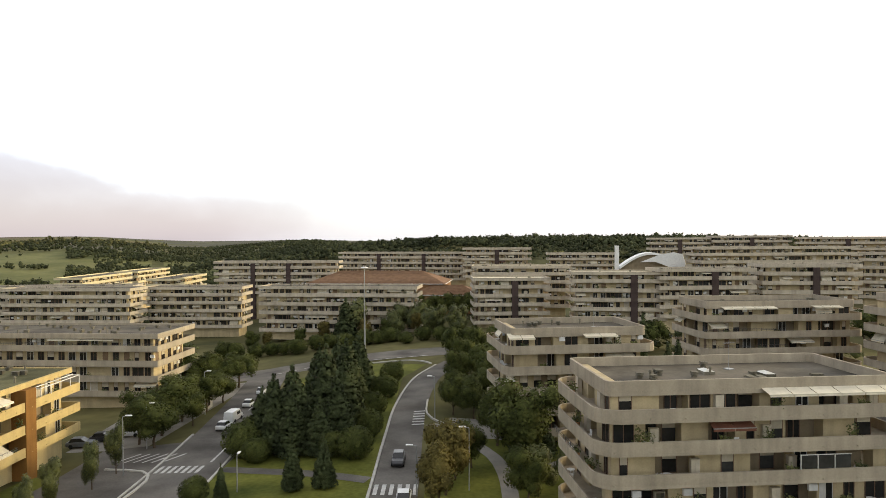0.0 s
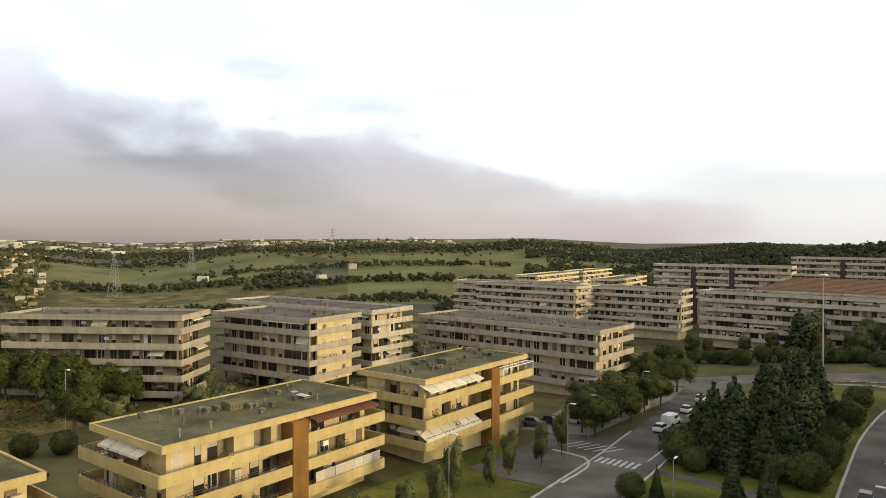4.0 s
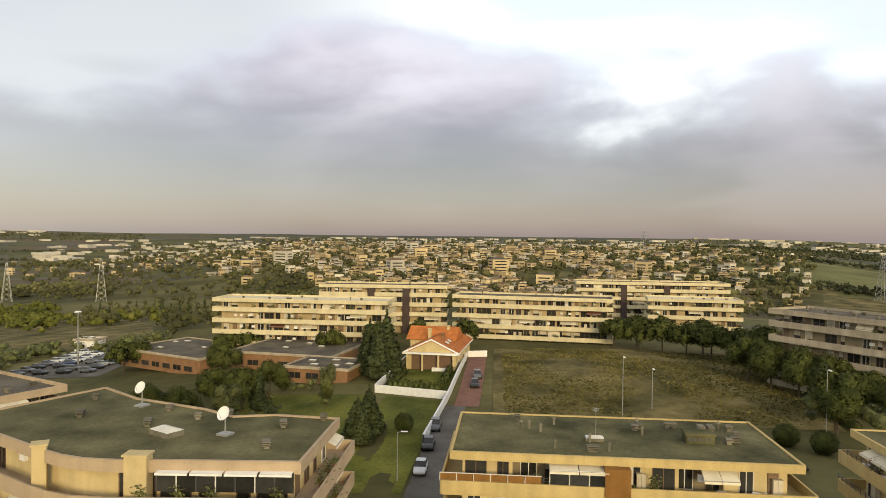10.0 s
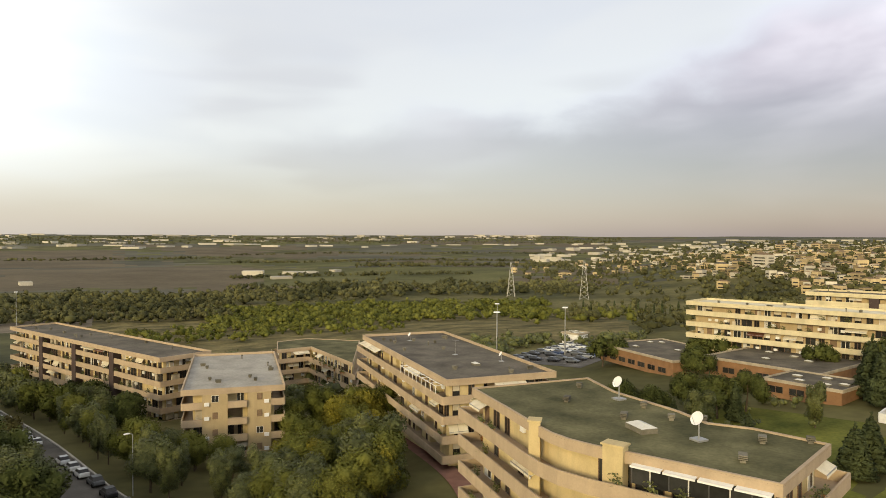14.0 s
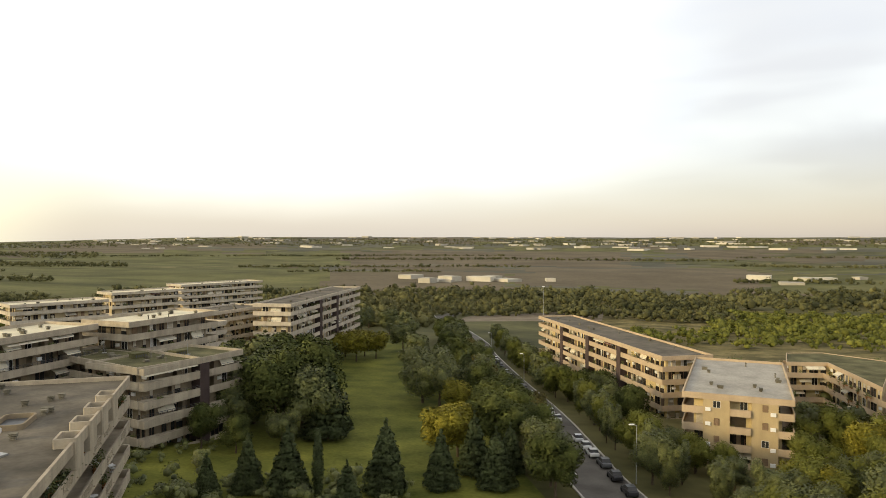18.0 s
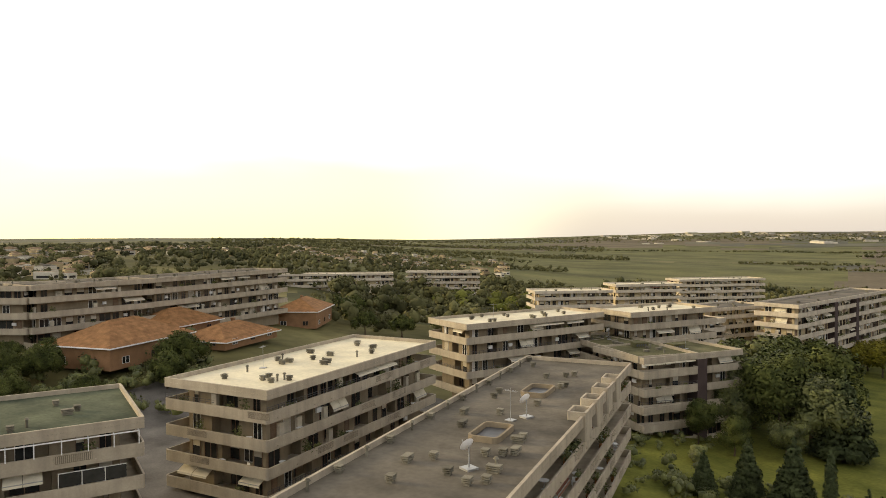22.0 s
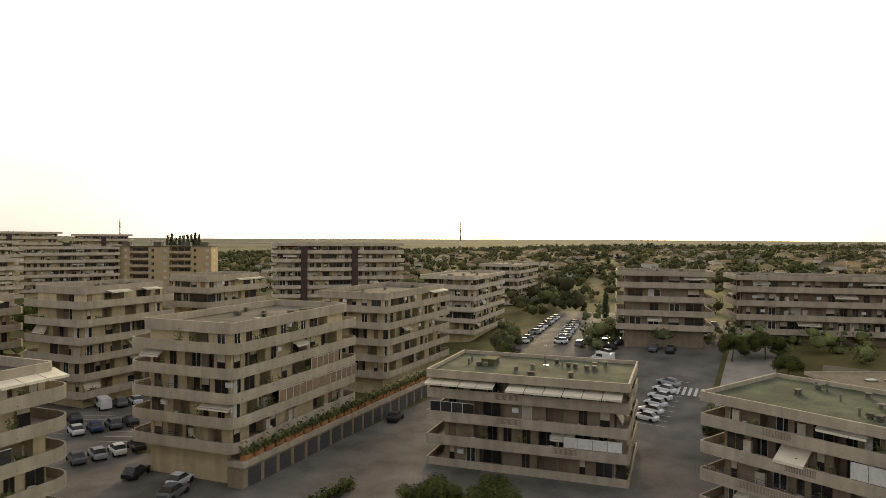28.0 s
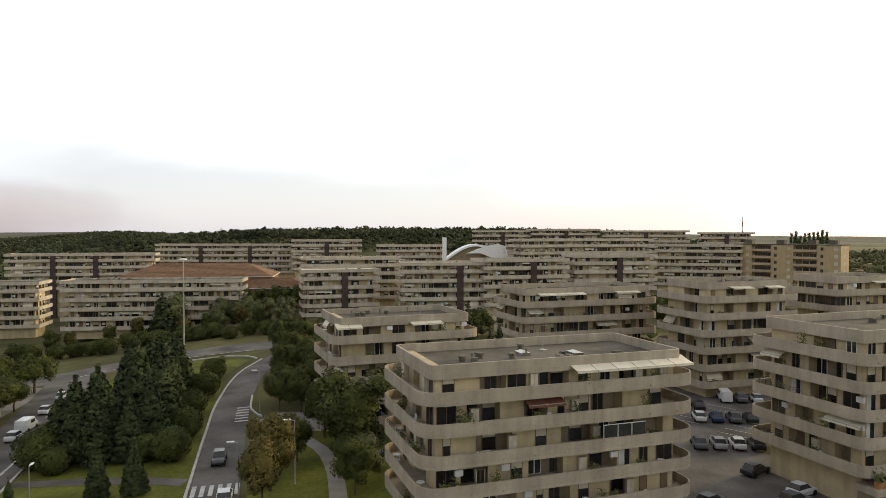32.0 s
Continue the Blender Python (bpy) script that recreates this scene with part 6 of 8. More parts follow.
KINDS, KINDS_FAR = grow(2.1, .74), grow(.75, 1.2)
TREE_TALK = {"broad": ("tree", "leafy green broadleaf tree with a rounded crown"), "pine": ("umbrella_pine", "umbrella pine with a wide dark green crown"), "conifer": ("conifer", "dark green conifer with drooping layered branches"),
             "holm": ("tree", "dark evergreen tree with a dense rounded crown"),
             "willow": ("tree", "airy yellow-green tree with a loose crown"),
             "slim": ("tree", "slender young street tree with green leaves"), "rust": ("tree", "broadleaf tree with browning autumn leaves"), "yellow": ("tree", "broadleaf tree with yellowing leaves"),
             "bush": ("bush", "dense clipped green bush"), "cypress": ("cypress", "tall narrow dark cypress")}
trnd = random.Random(77)


def tree(kind, x, y, h, wide=1.0):
    crown, trunk = (KINDS if math.hypot(x, y) < 165 else KINDS_FAR)[kind, trnd.randrange(3)]
    name, label = TREE_TALK[kind]
    t = new(name)
    s = h / 10.0
    t.matrix_basis = pose(x, y, land(x, y), 0, 0, trnd.uniform(0, 360)) @ Matrix.Diagonal((s * wide * trnd.uniform(.92, 1.08), s * wide, s, 1))
    tagged(t, label, "bush" if kind == "bush" else "tree", name + "s in the grounds")
    shared("crown", crown, t, Matrix())
    shared("trunk", trunk, t, Matrix())
    return t


# the clump of conifers and clipped bushes on the median
for x, y, h in ((-21.8, 100, 15), (-18.4, 104, 16.5), (-15.5, 99, 14), (-24, 108, 15), (-19.5, 113, 18), (-16, 110, 16), (-22, 121, 17), (-17, 120, 18), (-25.5, 103, 10), (-20, 130, 17), (-16.5, 134, 16), (-23.5, 128, 13), (-18, 141, 15), (-21, 146, 13), (-27, 101, 12.5), (-24.5, 99.5, 13.5), (-27.5, 110, 13), (-21.5, 96.5, 12), (-17.5, 96, 11)):
    tree("conifer", x, y, h * .74, 1.36)
for x, y, h in ((-18.2, 81.5, 6.5), (-14.5, 82, 6.5), (-26, 79, 4.5)):
    tree("conifer", x, y, h, .9)
for x, y, h in ((-11.1, 145.5, 4.6), (-11.4, 131, 4.6), (-12.2, 117.3, 4.4), (-11.7, 104.4, 4.6), (-12.2, 93.4, 4.6), (-29.0, 97.5, 5.2), (-26, 94, 3.6), (-29.2, 79, 3.2), (-15.5, 94.5, 3.6)):
    tree("bush", x, y, h, 1.05)
for k in range(16):
    tree("bush", -66 + k * 4.6 + trnd.uniform(-1, 1), 205 + trnd.uniform(-4, 4), trnd.uniform(3.6, 5), 1.15)
for k in range(10):
    tree(("holm", "rust")[k % 2], -62 + k * 7.5 + trnd.uniform(-2, 2), 217 + trnd.uniform(-3, 3), trnd.uniform(5.5, 8))
for x, y, h in ((-58, 151, 9.3), (-51.6, 150.5, 9.3), (-46.4, 154, 9.0), (-63, 156, 9)):
    tree("pine", x, y, h, 1.15)
for x, y, h in ((-46.5, 112, 7.5), (-47, 122, 7), (-45, 129, 6), (-44.4, 137, 5.5), (-51, 116, 6), (-49.5, 126, 6.5), (-43.6, 118, 4.5), (-44.5, 104.5, 6.6), (-48, 107, 6.4)):
    tree("holm", x, y, h * 1.12, 1.35)
for x, y, h in ((1.5, 168, 8), (7, 170, 9), (8.5, 131, 8), (2.5, 133, 8), (8, 140, 9), (4, 150, 8), (10, 153, 8), (13, 164, 9), (2, 122, 6.5), (7, 121, 7.5), (14, 147, 8), (18, 160, 8)):
    tree(trnd.choice(("holm", "holm", "pine")), x, y, h)
for x, y, h in ((9, 107, 7.5), (7.7, 98.5, 8.6), (5, 113, 6.5), (1.6, 116, 6.5), (11, 119, 7)):
    tree("holm", x, y, h, 1.1)
tree("conifer", 12.2, 93.5, 9.2, 1.5)
for x, y, h in ((0.2, 79.5, 8.5), (1.4, 85, 8), (-0.6, 75, 7.5)):
    tree("rust", x, y, h, 1.05)
for x, y, h in ((3.6, 89, 6), (9.5, 76, 6.5)):
    tree("holm", x, y, h, 1.0)
for x, y, h in ((11, 79, 5.5), (15, 82, 5)):
    tree("broad", x, y, h)
for x, y, h in ((-29, 222, 13), (-16, 218, 9), (-8, 222, 11), (-3, 210, 10), (4, 205, 10), (-14, 226, 10)):
    tree("broad", x, y, h)
for k in range(8):
    tree("holm", -10 + k * 5 + trnd.uniform(-1, 1), 258 + trnd.uniform(-4, 4), trnd.uniform(7.5, 9.5), 1.2)
tree("conifer", -31, 216, 14, 1.3)
for x, y in ((37, 112), (40, 116), (52, 150), (47, 160)):
    tree("cypress", x, y, 13)
for x, y in ((30, 180), (38, 184), (46, 178), (56, 182), (66, 180), (75, 184)):
    tree("pine", x, y, 9)
# street trees before the sunlit blocks
for k in range(11):
    tree("slim", -45.5 + trnd.uniform(-1.5, 1.5), 30 + k * 6.2, trnd.uniform(5.5, 7))
# round the meadow
for x, y, h in ((-190, 33, 9.5), (-186, 39, 10), (-182, 44, 10.5), (-178, 49, 10), (-174, 54, 10.5), (-170, 59, 10), (-165, 62.5, 10.5), (-159, 66, 10), (-153, 66, 9.5), (-150, 56, 9.5), (-145, 52.5, 10), (-139.7, 55.2, 10.5), (-134.6, 58.3, 10.2), (-129.5, 61.5, 10),
                (-124.4, 64.6, 9), (-195, 40, 10), (-184, 55, 10), (-172, 67, 10), (-119.5, 67.5, 8)):
    tree("pine", x, y, h, .95)
tree("holm", -112.5, 54.5, 9.6, 1.15)
for x, y in ((-103, 43), (-104, 37), (-100, 47)):
    tree("bush", x, y, 3.5)
for x, y, h in ((-145, -23, 14), (-139.5, -24, 11), (-147, -27, 12)):
    tree("conifer", x, y, h, 1.1)
for x, y, h in ((-97, -19.5, 7), (-101, -18.5, 7.5)):
    tree("conifer", x, y, h, 1.5)
tree("slim", -121, -30, 7.5, 1.1)
tree("bush", -103, -13.5, 3)
tree("holm", -109.5, 53.2, 7.6, 1.35)
for x, y, h in ((-124, -52, 8.5), (-122, -46, 8.5), (-129, -43.5, 8), (-118, -62, 7.5), (-117, -56, 7), (-168, -95, 9), (-172, -92, 8), (-152, -62, 9), (-178, -72, 9), (-175, -30, 8.5), (-172, -42, 8), (-158, -25, 7), (-180, -66, 9), (-184, -20, 8), (-187, -8, 8)):
    tree("pine", x, y, h)
for k in range(7):
    a, d = trnd.uniform(106, 114), trnd.uniform(115, 150)
    tree(trnd.choice(("broad", "conifer", "bush")), *polar(a, d), trnd.uniform(3, 7))
def avenue_x(y):
    """Where the avenue's middle runs."""
    return lerp(-y, [-q for _, q in AVENUE], [q for q, _ in AVENUE])


# avenue towards the valley: western side
for k in range(40):
    tree(trnd.choice(("slim", "willow", "willow", "broad", "slim")), avenue_x(-94 - k * 5.2) - 9.0 + trnd.uniform(-1.4, 1.4), -94 - k * 5.2, trnd.uniform(6.5, 9), 1.15)
for k in range(26):
    tree(trnd.choice(("willow", "willow", "broad", "slim")), trnd.uniform(-58, -47), trnd.uniform(-112, -66), trnd.uniform(5, 7.5), 1.3)
for k in range(34):
    tree(trnd.choice(("willow", "willow", "broad", "willow", "yellow")), *polar(trnd.uniform(137.5, 145.5), trnd.uniform(84, 142)), trnd.uniform(6.5, 9.5), 1.25)
for k in range(10):
    tree(trnd.choice(("broad", "bush")), trnd.uniform(-64, -56), trnd.uniform(-190, -140), trnd.uniform(5, 8))
# eastern side and the park
for k in range(50):
    y = -92 - k * 5.4
    tree(trnd.choice(("rust", "holm", "conifer", "broad", "holm", "broad")), avenue_x(y) + 8.2 + trnd.uniform(-1.2, 1.2), y, trnd.uniform(7.5, 10), 1.15)
for k in range(24):
    tree(trnd.choice(("holm", "conifer", "broad", "holm")), avenue_x(-104 - k * 9.2) + 14 + trnd.uniform(-2, 2), -104 - k * 9.2, trnd.uniform(8, 11), 1.25)
for x, y, h in ((10, -92, 9.5), (15.5, -94, 8), (-3, -93, 10.5), (-11, -96, 8.5), (-19, -96, 9), (-17, -103, 10), (2, -84, 7), (20, -90, 6), (6.5, -127, 15)):
    tree("conifer", x, y, h, 1.25)
for x, y, h in ((16, -128, 16), (9.5, -128, 15), (22, -141, 16), (12, -137, 18), (17, -150, 17), (28, -170, 15), (23, -170, 16), (21, -158, 16), (30, -190, 14), (20, -186, 15), (14, -162, 15), (24, -130, 12), (27, -118, 8), (21, -116, 7), (25, -200, 14), (17, -204, 13), (33, -150, 11), (14, -120, 7)):
    tree(trnd.choice(("holm", "holm", "broad")), x, y, h * .92, 1.2)
for x, y, h in ((-14.5, -164, 13), (-18, -158, 12), (-17, -174, 12), (-17, -212, 12), (-16, -268, 12), (-14, -345, 12), (-20, -185, 12), (-19, -300, 12), (-20, -330, 12), (-22, -360, 12), (-16, -385, 12), (-20, -410, 12)):
    tree(trnd.choice(("conifer", "broad", "broad")), x, y, h, 1.3)
for x, y, h in ((-13.5, -108, 10.5), (-16, -114, 10), (2, -238, 11), (-5, -246, 10), (9, -243, 10), (-1, -252, 10), (6, -250, 10), (-21, -146, 9)):
    tree("yellow", x, y, h, 1.35)
for x, y, h in ((12, -255, 11), (18, -262, 11), (14, -280, 12), (8, -300, 12), (16, -305, 12), (4, -330, 12), (0, -362, 12), (10, -352, 12), (-4, -392, 12)):
    tree("broad", x, y, h, 1.3)
tree("cypress", 6, -91, 9.5)
# between the eastern blocks
for x, y, h in ((126, -55, 8), (125, -61, 8), (112, -80, 9), (148, -70, 8), (118, -52, 6), (108, -74, 7), (132, -66, 6), (112, -62, 5), (139, -62, 5)):
    tree("pine", x, y, h, 1.1)
for x, y, h in ((160, -175, 9), (164, -190, 9), (163, -205, 9), (163, -218, 9), (150, -172, 8), (134, -160, 8), (126, -168, 8), (170, -150, 10)):
    tree("pine", x, y, h, 1.1)
for x, y, h in ((118, 6, 5.5), (121, 2, 5), (108, 4, 6), (147, 10, 6), (150, 4, 6.5), (128, -3, 5), (140, 0, 5)):
    tree("pine", x, y, h, 1.15)
for x, y, h in ((143, 56, 5), (148, 60, 6), (138, 55, 5), (152, 58, 6), (101, 8, 7), (103, 5, 6), (160, 63, 6), (128, 60, 5)):
    tree("broad", x, y, h)
for x, y, h in ((184, 44, 10), (183, 34, 9), (186, 30, 8)):
    tree("cypress", x, y, h)
for a, d, h in ((291.5, 70, 4.6), (294, 67, 5), (296.5, 69, 4.8), (299, 70, 4.2), (293, 73, 4)):
    tree("holm", *polar(a, d), h, 1.3)


def hedge(x0, y0, x1, y1, h, label="clipped dark green hedge"):
    """A clipped hedge of leaf tufts along a line."""
    v = Vector((x1 - x0, y1 - y0))
    n = max(3, int(v.length / 1.0))
    lobes = [(v.x * k / n, v.y * k / n, h * .5, .75, .75, h * .55) for k in range(n + 1)]
    t = new("hedge")
    t.matrix_basis = pose(x0, y0, land(x0, y0))
    tagged(t, label, "hedge", "hedges")
    shared("foliage", leaves("foliage", lobes, int(v.length * 60), .2, M["leaf_pine"], int(abs(x0) * 7), shell=.85), t, Matrix())


for x0, y0, x1, y1, h in ((-130.0, -19.8, -127.2, -10.5, 2.2), (-131.3, -19.8, -128.6, -10.5, 2.2), (-132, -20.2, -146, -19.0, 1.6), (-129, -10.2, -148, -9.4, 1.8), (58, 45.5, 66, 45.5, 1.6), (-112, 57.5, -128, 57.8, 1.6)):
    hedge(x0, y0, x1, y1, h)


def tufts(name, label, box_, n, size, mat, seed):
    """Loose grass tufts over open ground, as one mass."""
    rg = np.random.RandomState(seed)
    x0, x1, y0, y1 = box_
    V = []
    for k in range(n):
        x, y = x0 + (x1 - x0) * rg.rand(), y0 + (y1 - y0) * rg.rand()
        if noise.noise(Vector((x, y, 3)) * .07) + .35 * rg.rand() < .05:
            continue
        z, a, s_ = land(x, y) + .08, rg.rand() * 6.28, size * (.5 + rg.rand())
        c, q = math.cos(a) * s_, math.sin(a) * s_
        V += [(x - c, y - q, z), (x + c, y + q, z), (x + c * .7 + q * .5, y + q * .7 - c * .5, z + s_ * .9), (x - c * .8 + q * .5, y - q * .8 - c * .5, z + s_ * .8)]
    ob = mesh_object(name, V, [(i, i + 1, i + 2, i + 3) for i in range(0, len(V), 4)], M[mat])
    tagged(ob, label, "grass", kind="stuff")


tufts("meadow_grass", "tall dry grass tufts on the meadow", (-183, -113, 2, 62), 26000, .17, "tuft", 5)


# ---- vehicles ----
def car_template(name, paint, label, l=4.1, w=1.72, h=1.45, van=False):
    """A parked car with its nose to +x: body, glazing, wheels, lights."""
    root = new(name)
    tagged(root, label, "car", "parked cars")
    m = material(name + "_paint", paint, 0.28, 0.06, 0.8, 5, 0.0)
    bm = bmesh.new()
    # lower body: rounded cross-sections along the length
    if van:
        prof = [(-l / 2, .35, .8, h * .6, .9), (-l / 2 + .1, .28, .82, h * .97, .93), (l * .2, .28, .82, h * .97, .95), (l * .33, .28, .82, h * .62, .95), (l / 2 - .1, .3, .8, h * .48, .9), (l / 2, .4, .7, h * .38, .8)]
    else:
        prof = [(-l / 2, .42, .55, .78, .86), (-l / 2 + .12, .28, .62, .92, .95), (-l * .22, .22, .66, .95, 1.0), (l * .12, .22, .66, .93, 1.0), (l * .38, .24, .62, .82, .96), (l / 2 - .06, .32, .55, .66, .88), (l / 2, .42, .5, .56, .8)]
    rows = []
    for x, z0, zm, z1, f in prof:
        b = w / 2 * f
        rows.append([bm.verts.new(p) for p in ((x, -b * .92, z0), (x, -b, zm), (x, -b * .9, z1), (x, 0, z1 + .03), (x, b * .9, z1), (x, b, zm), (x, b * .92, z0), (x, 0, z0))])
    for a, b in zip(rows, rows[1:]):
        for i in range(8):
            bm.faces.new((a[i], a[(i + 1) % 8], b[(i + 1) % 8], b[i]))
    bm.faces.new(rows[0])
    bm.faces.new(rows[-1][::-1])
    bmesh.ops.recalc_face_normals(bm, faces=bm.faces[:])
    part("body", bm, m, root)
    if not van:
        bm = bmesh.new()
        a = [bm.verts.new(p) for p in ((-l * .40, -w * .43, .93), (l * .20, -w * .44, .93), (l * .20, w * .44, .93), (-l * .40, w * .43, .93))]
        b = [bm.verts.new(p) for p in ((-l * .30, -w * .35, h - .04), (l * .02, -w * .36, h - .03), (l * .02, w * .36, h - .03), (-l * .30, w * .35, h - .04))]
        for i in range(4):
            bm.faces.new((a[i], a[(i + 1) % 4], b[(i + 1) % 4], b[i]))
        bm.faces.new(b)
        part("glazing", bm, M["glass"], root, "dark car glazing")
        bm = bmesh.new()
        box(bm, -l * .305, l * .025, -w * .365, w * .365, h - .045, h)
        part("roof", bm, m, root)
    else:
        bm = bmesh.new()
        box(bm, l * .215, l * .225, -w * .38, w * .38, h * .62, h * .9)
        box(bm, -l * .1, l * .18, -w * .49, w * .49, h * .6, h * .85)
        part("glazing", bm, M["glass"], root, "dark van glazing")
    for sx in (-.31, .31):
        for sy in (-1, 1):
            bm = bmesh.new()
            bmesh.ops.create_cone(bm, segments=12, radius1=.31, radius2=.31, depth=.2, cap_ends=True)
            part("wheel", bm, M["tyre"], root, m=pose(sx * l, sy * (w / 2 - .08), .31, 90))
    return root


CARS = [car_template("car", (.62, .62, .60), "white hatchback car with dark windows"), car_template("car", (.28, .29, .30), "silver-grey car with dark windows", 4.3),
        car_template("car", (.02, .02, .022), "black car with dark windows", 4.2), car_template("car", (.10, .105, .11), "dark grey car with dark windows", 4.4, 1.76, 1.5),
        car_template("car", (.03, .05, .12), "dark blue car with dark windows", 4.0), car_template("car", (.55, .56, .57), "pale silver car with dark windows", 3.8, 1.66, 1.48),
        car_template("car", (.60, .60, .58), "white delivery van with dark glazing", 4.9, 1.9, 2.0, True)]
used = set()
crnd = random.Random(5)


def park(x, y, heading, kind=None):
    k = crnd.choices(range(7), (5, 4, 8, 7, 2, 3, 1))[0] if kind is None else kind
    dx, dy = math.cos(radians(heading)), math.sin(radians(heading))
    za, zb = land(x + dx * 1.5, y + dy * 1.5), land(x - dx * 1.5, y - dy * 1.5)
    m = pose(x, y, (za + zb) / 2 + .12, 0, -math.degrees(math.atan2(za - zb, 3)), heading)
    if k not in used:
        used.add(k)
        CARS[k].matrix_basis = m
    else:
        copy_thing(CARS[k], m)


for x, y, h, k in ((-37.0, 114.5, 86, 0), (-37.3, 120.5, 86, 6), (-37.9, 132.5, 88, 0), (-38.8, 145, 92, 5), (-6.1, 90.8, 270, 2), (-4.6, 77.5, 90, 0), (-55, 110, 5, 2), (-52, 112.5, 5, 5), (-57, 107, 5, 3)):
    park(x, y, h, k)
for x, y, h, k in ((-85.3, -9.0, 0, 5), (-95.4, -9.0, 0, 2), (-105, -8.9, 0, 3), (-134, -3.6, 2, 2), (-142, -3.3, 2, 3), (-90, 33, 85, 0), (-92, 39, 85, 2)):
    park(x, y, h, k)
for x, y, k in ((-38.9, -101.5, 2), (-39.9, -109, 3), (-40.1, -115.3, 0), (-40.5, -120.5, 0), (-40.9, -126, 5), (-42.3, -144.7, 0), (-42.6, -151.3, 0), (-43.1, -158.3, 5), (-43.4, -165.6, 3), (-43.8, -174.8, 1), (-44.2, -183, 2),
                (-44.6, -190, 3), (-45.2, -203, 2), (-45.5, -211, 1), (-46.4, -225, 3), (-47, -233, 2), (-47.8, -241, 0), (-49.5, -262, 0), (-38.2, -94, 2), (-35.2, -190, 0), (-36.5, -200, 3)):
    park(x, y, 264, k)
# the great car park: rows of bays
for k in range(12):
    if crnd.random() < .85:
        park(150 + k * 4.6, 57.5 + k * .55, 60 + crnd.uniform(-4, 4))
for k in range(8):
    park(155 + k * 4.3, 47.5 + k * .8, 62 + crnd.uniform(-4, 4))
for k in range(6):
    park(152 + k * .6, 42 - k * 2.7, 5 + crnd.uniform(-4, 4))
for k in range(6):
    park(171 + k * .3, 42.5 - k * 2.7, 5 + crnd.uniform(-4, 4))
for k in range(9):
    if k not in (3, 7):
        park(189 - k * .5, 40 - k * 2.9, 0 + crnd.uniform(-4, 4))
for k in range(6):
    park(112 + k * 3.6, 20.3 - k * .15, 72 + crnd.uniform(-5, 5), (0, 0, 5, 0, 0, 1)[k])
for k in range(11):
    park(131 + k * 4.4, 33 + k * .5, 66 + crnd.uniform(-4, 4))
park(149.5, 22, 0, 2)
park(149.7, 25.5, 0, 3)
# between the northern blocks
for k, (x, y) in enumerate(((65.2, 93.4), (67.6, 92.4), (70.1, 91.6), (72.5, 90.8), (57.2, 81.8), (59.6, 81.0), (62.0, 80.2), (64.4, 79.4), (77.0, 103.2), (79.4, 102.2), (81.8, 101.2), (69.2, 99.4))):
    park(x, y, 66, (0, 4, 3, 2, 3, 1, 0, 2, 6, 3, 5, 2)[k])
for x, y, h, k in ((57.3, 70.7, 20, 2), (54.9, 61.6, 15, 3), (57.8, 63.8, 15, 5), (46.0, 63.5, 20, 2), (88.6, 119, 20, 0), (94, 56, 10, 2), (83, 112, 25, 0)):
    park(x, y, h, k)
# southern car park
for r in range(4):
    for k in range(9):
        if crnd.random() < .8:
            park(-172 - k * 4.3, -107 - r * 6.6, 88 + crnd.uniform(-3, 3))
park(88, -47, 20, 0)


# ---- street furniture ----
def lamp_mesh(h, arm):
    bm = bmesh.new()
    tube(bm, Vector((0, 0, 0)), Vector((0, 0, h)), .09, .05, 8)
    tube(bm, Vector((0, 0, h)), Vector((arm, 0, h + .15)), .05, .04, 6)
    return to_mesh("pole", bm, [M["metal"]])


def head_mesh():
    bm = bmesh.new()
    box(bm, -.1, .75, -.16, .16, -.05, .1, bevel=.04)
    return to_mesh("lamp_head", bm, [M["white"]])


POLE, HEAD = lamp_mesh(8, .5), head_mesh()


def street_lamp(x, y, turn=0, h=8.0):
    t = new("street_lamp")
    t.matrix_basis = pose(x, y, land(x, y), 0, 0, turn) @ Matrix.Diagonal((1, 1, h / 8, 1))
    tagged(t, "grey metal street lamp with a single head", "street lamp", "street lamps")
    shared("pole", POLE, t, Matrix())
    shared("lamp_head", HEAD, t, pose(.5, 0, 8.15))


for x, y, a, h in ((-44.6, 127, 0, 8), (-43, 91, 0, 8), (9, 122, 180, 9), (3, 81, 180, 7.5), (-1.5, 114, 180, 7), (-25, 82, 90, 4.5), (-3.2, 79, 180, 6), (-46.5, 66, 0, 8), (-45.5, 104, 0, 7),
                   (-114.7, 21.5, 0, 10), (-110, 51.9, 0, 10), (-82, -11.5, 90, 6), (-120, 27.5, 0, 7), (-41.5, -99.4, 0, 9), (-46, -190.5, 0, 9), (-48, -250, 0, 9), (101, 110, 180, 10), (88, 118, 180, 10)):
    street_lamp(x, y, a, h)


def tall_mast(x, y, h, label="tall floodlight mast with a round head"):
    t = new("light_mast")
    t.matrix_basis = pose(x, y, land(x, y))
    tagged(t, label, "light mast", "light masts")
    bm = bmesh.new()
    tube(bm, Vector((0, 0, 0)), Vector((0, 0, h)), .25, .1, 10)
    part("pole", bm, M["metal"], t)
    bm = bmesh.new()
    bmesh.ops.create_cone(bm, segments=18, radius1=1.0, radius2=.8, depth=.3, cap_ends=True)
    part("lamp_ring", bm, M["white"], t, "white round lamp ring", m=pose(0, 0, h + .1))


tall_mast(-21.5, 186, 24)
tall_mast(-110, -405, 24, 'tall lighting mast in the works yard')
tall_mast(-150, -118, 17)
tall_mast(-210, -165, 14)
tall_mast(-185, -118, 15)


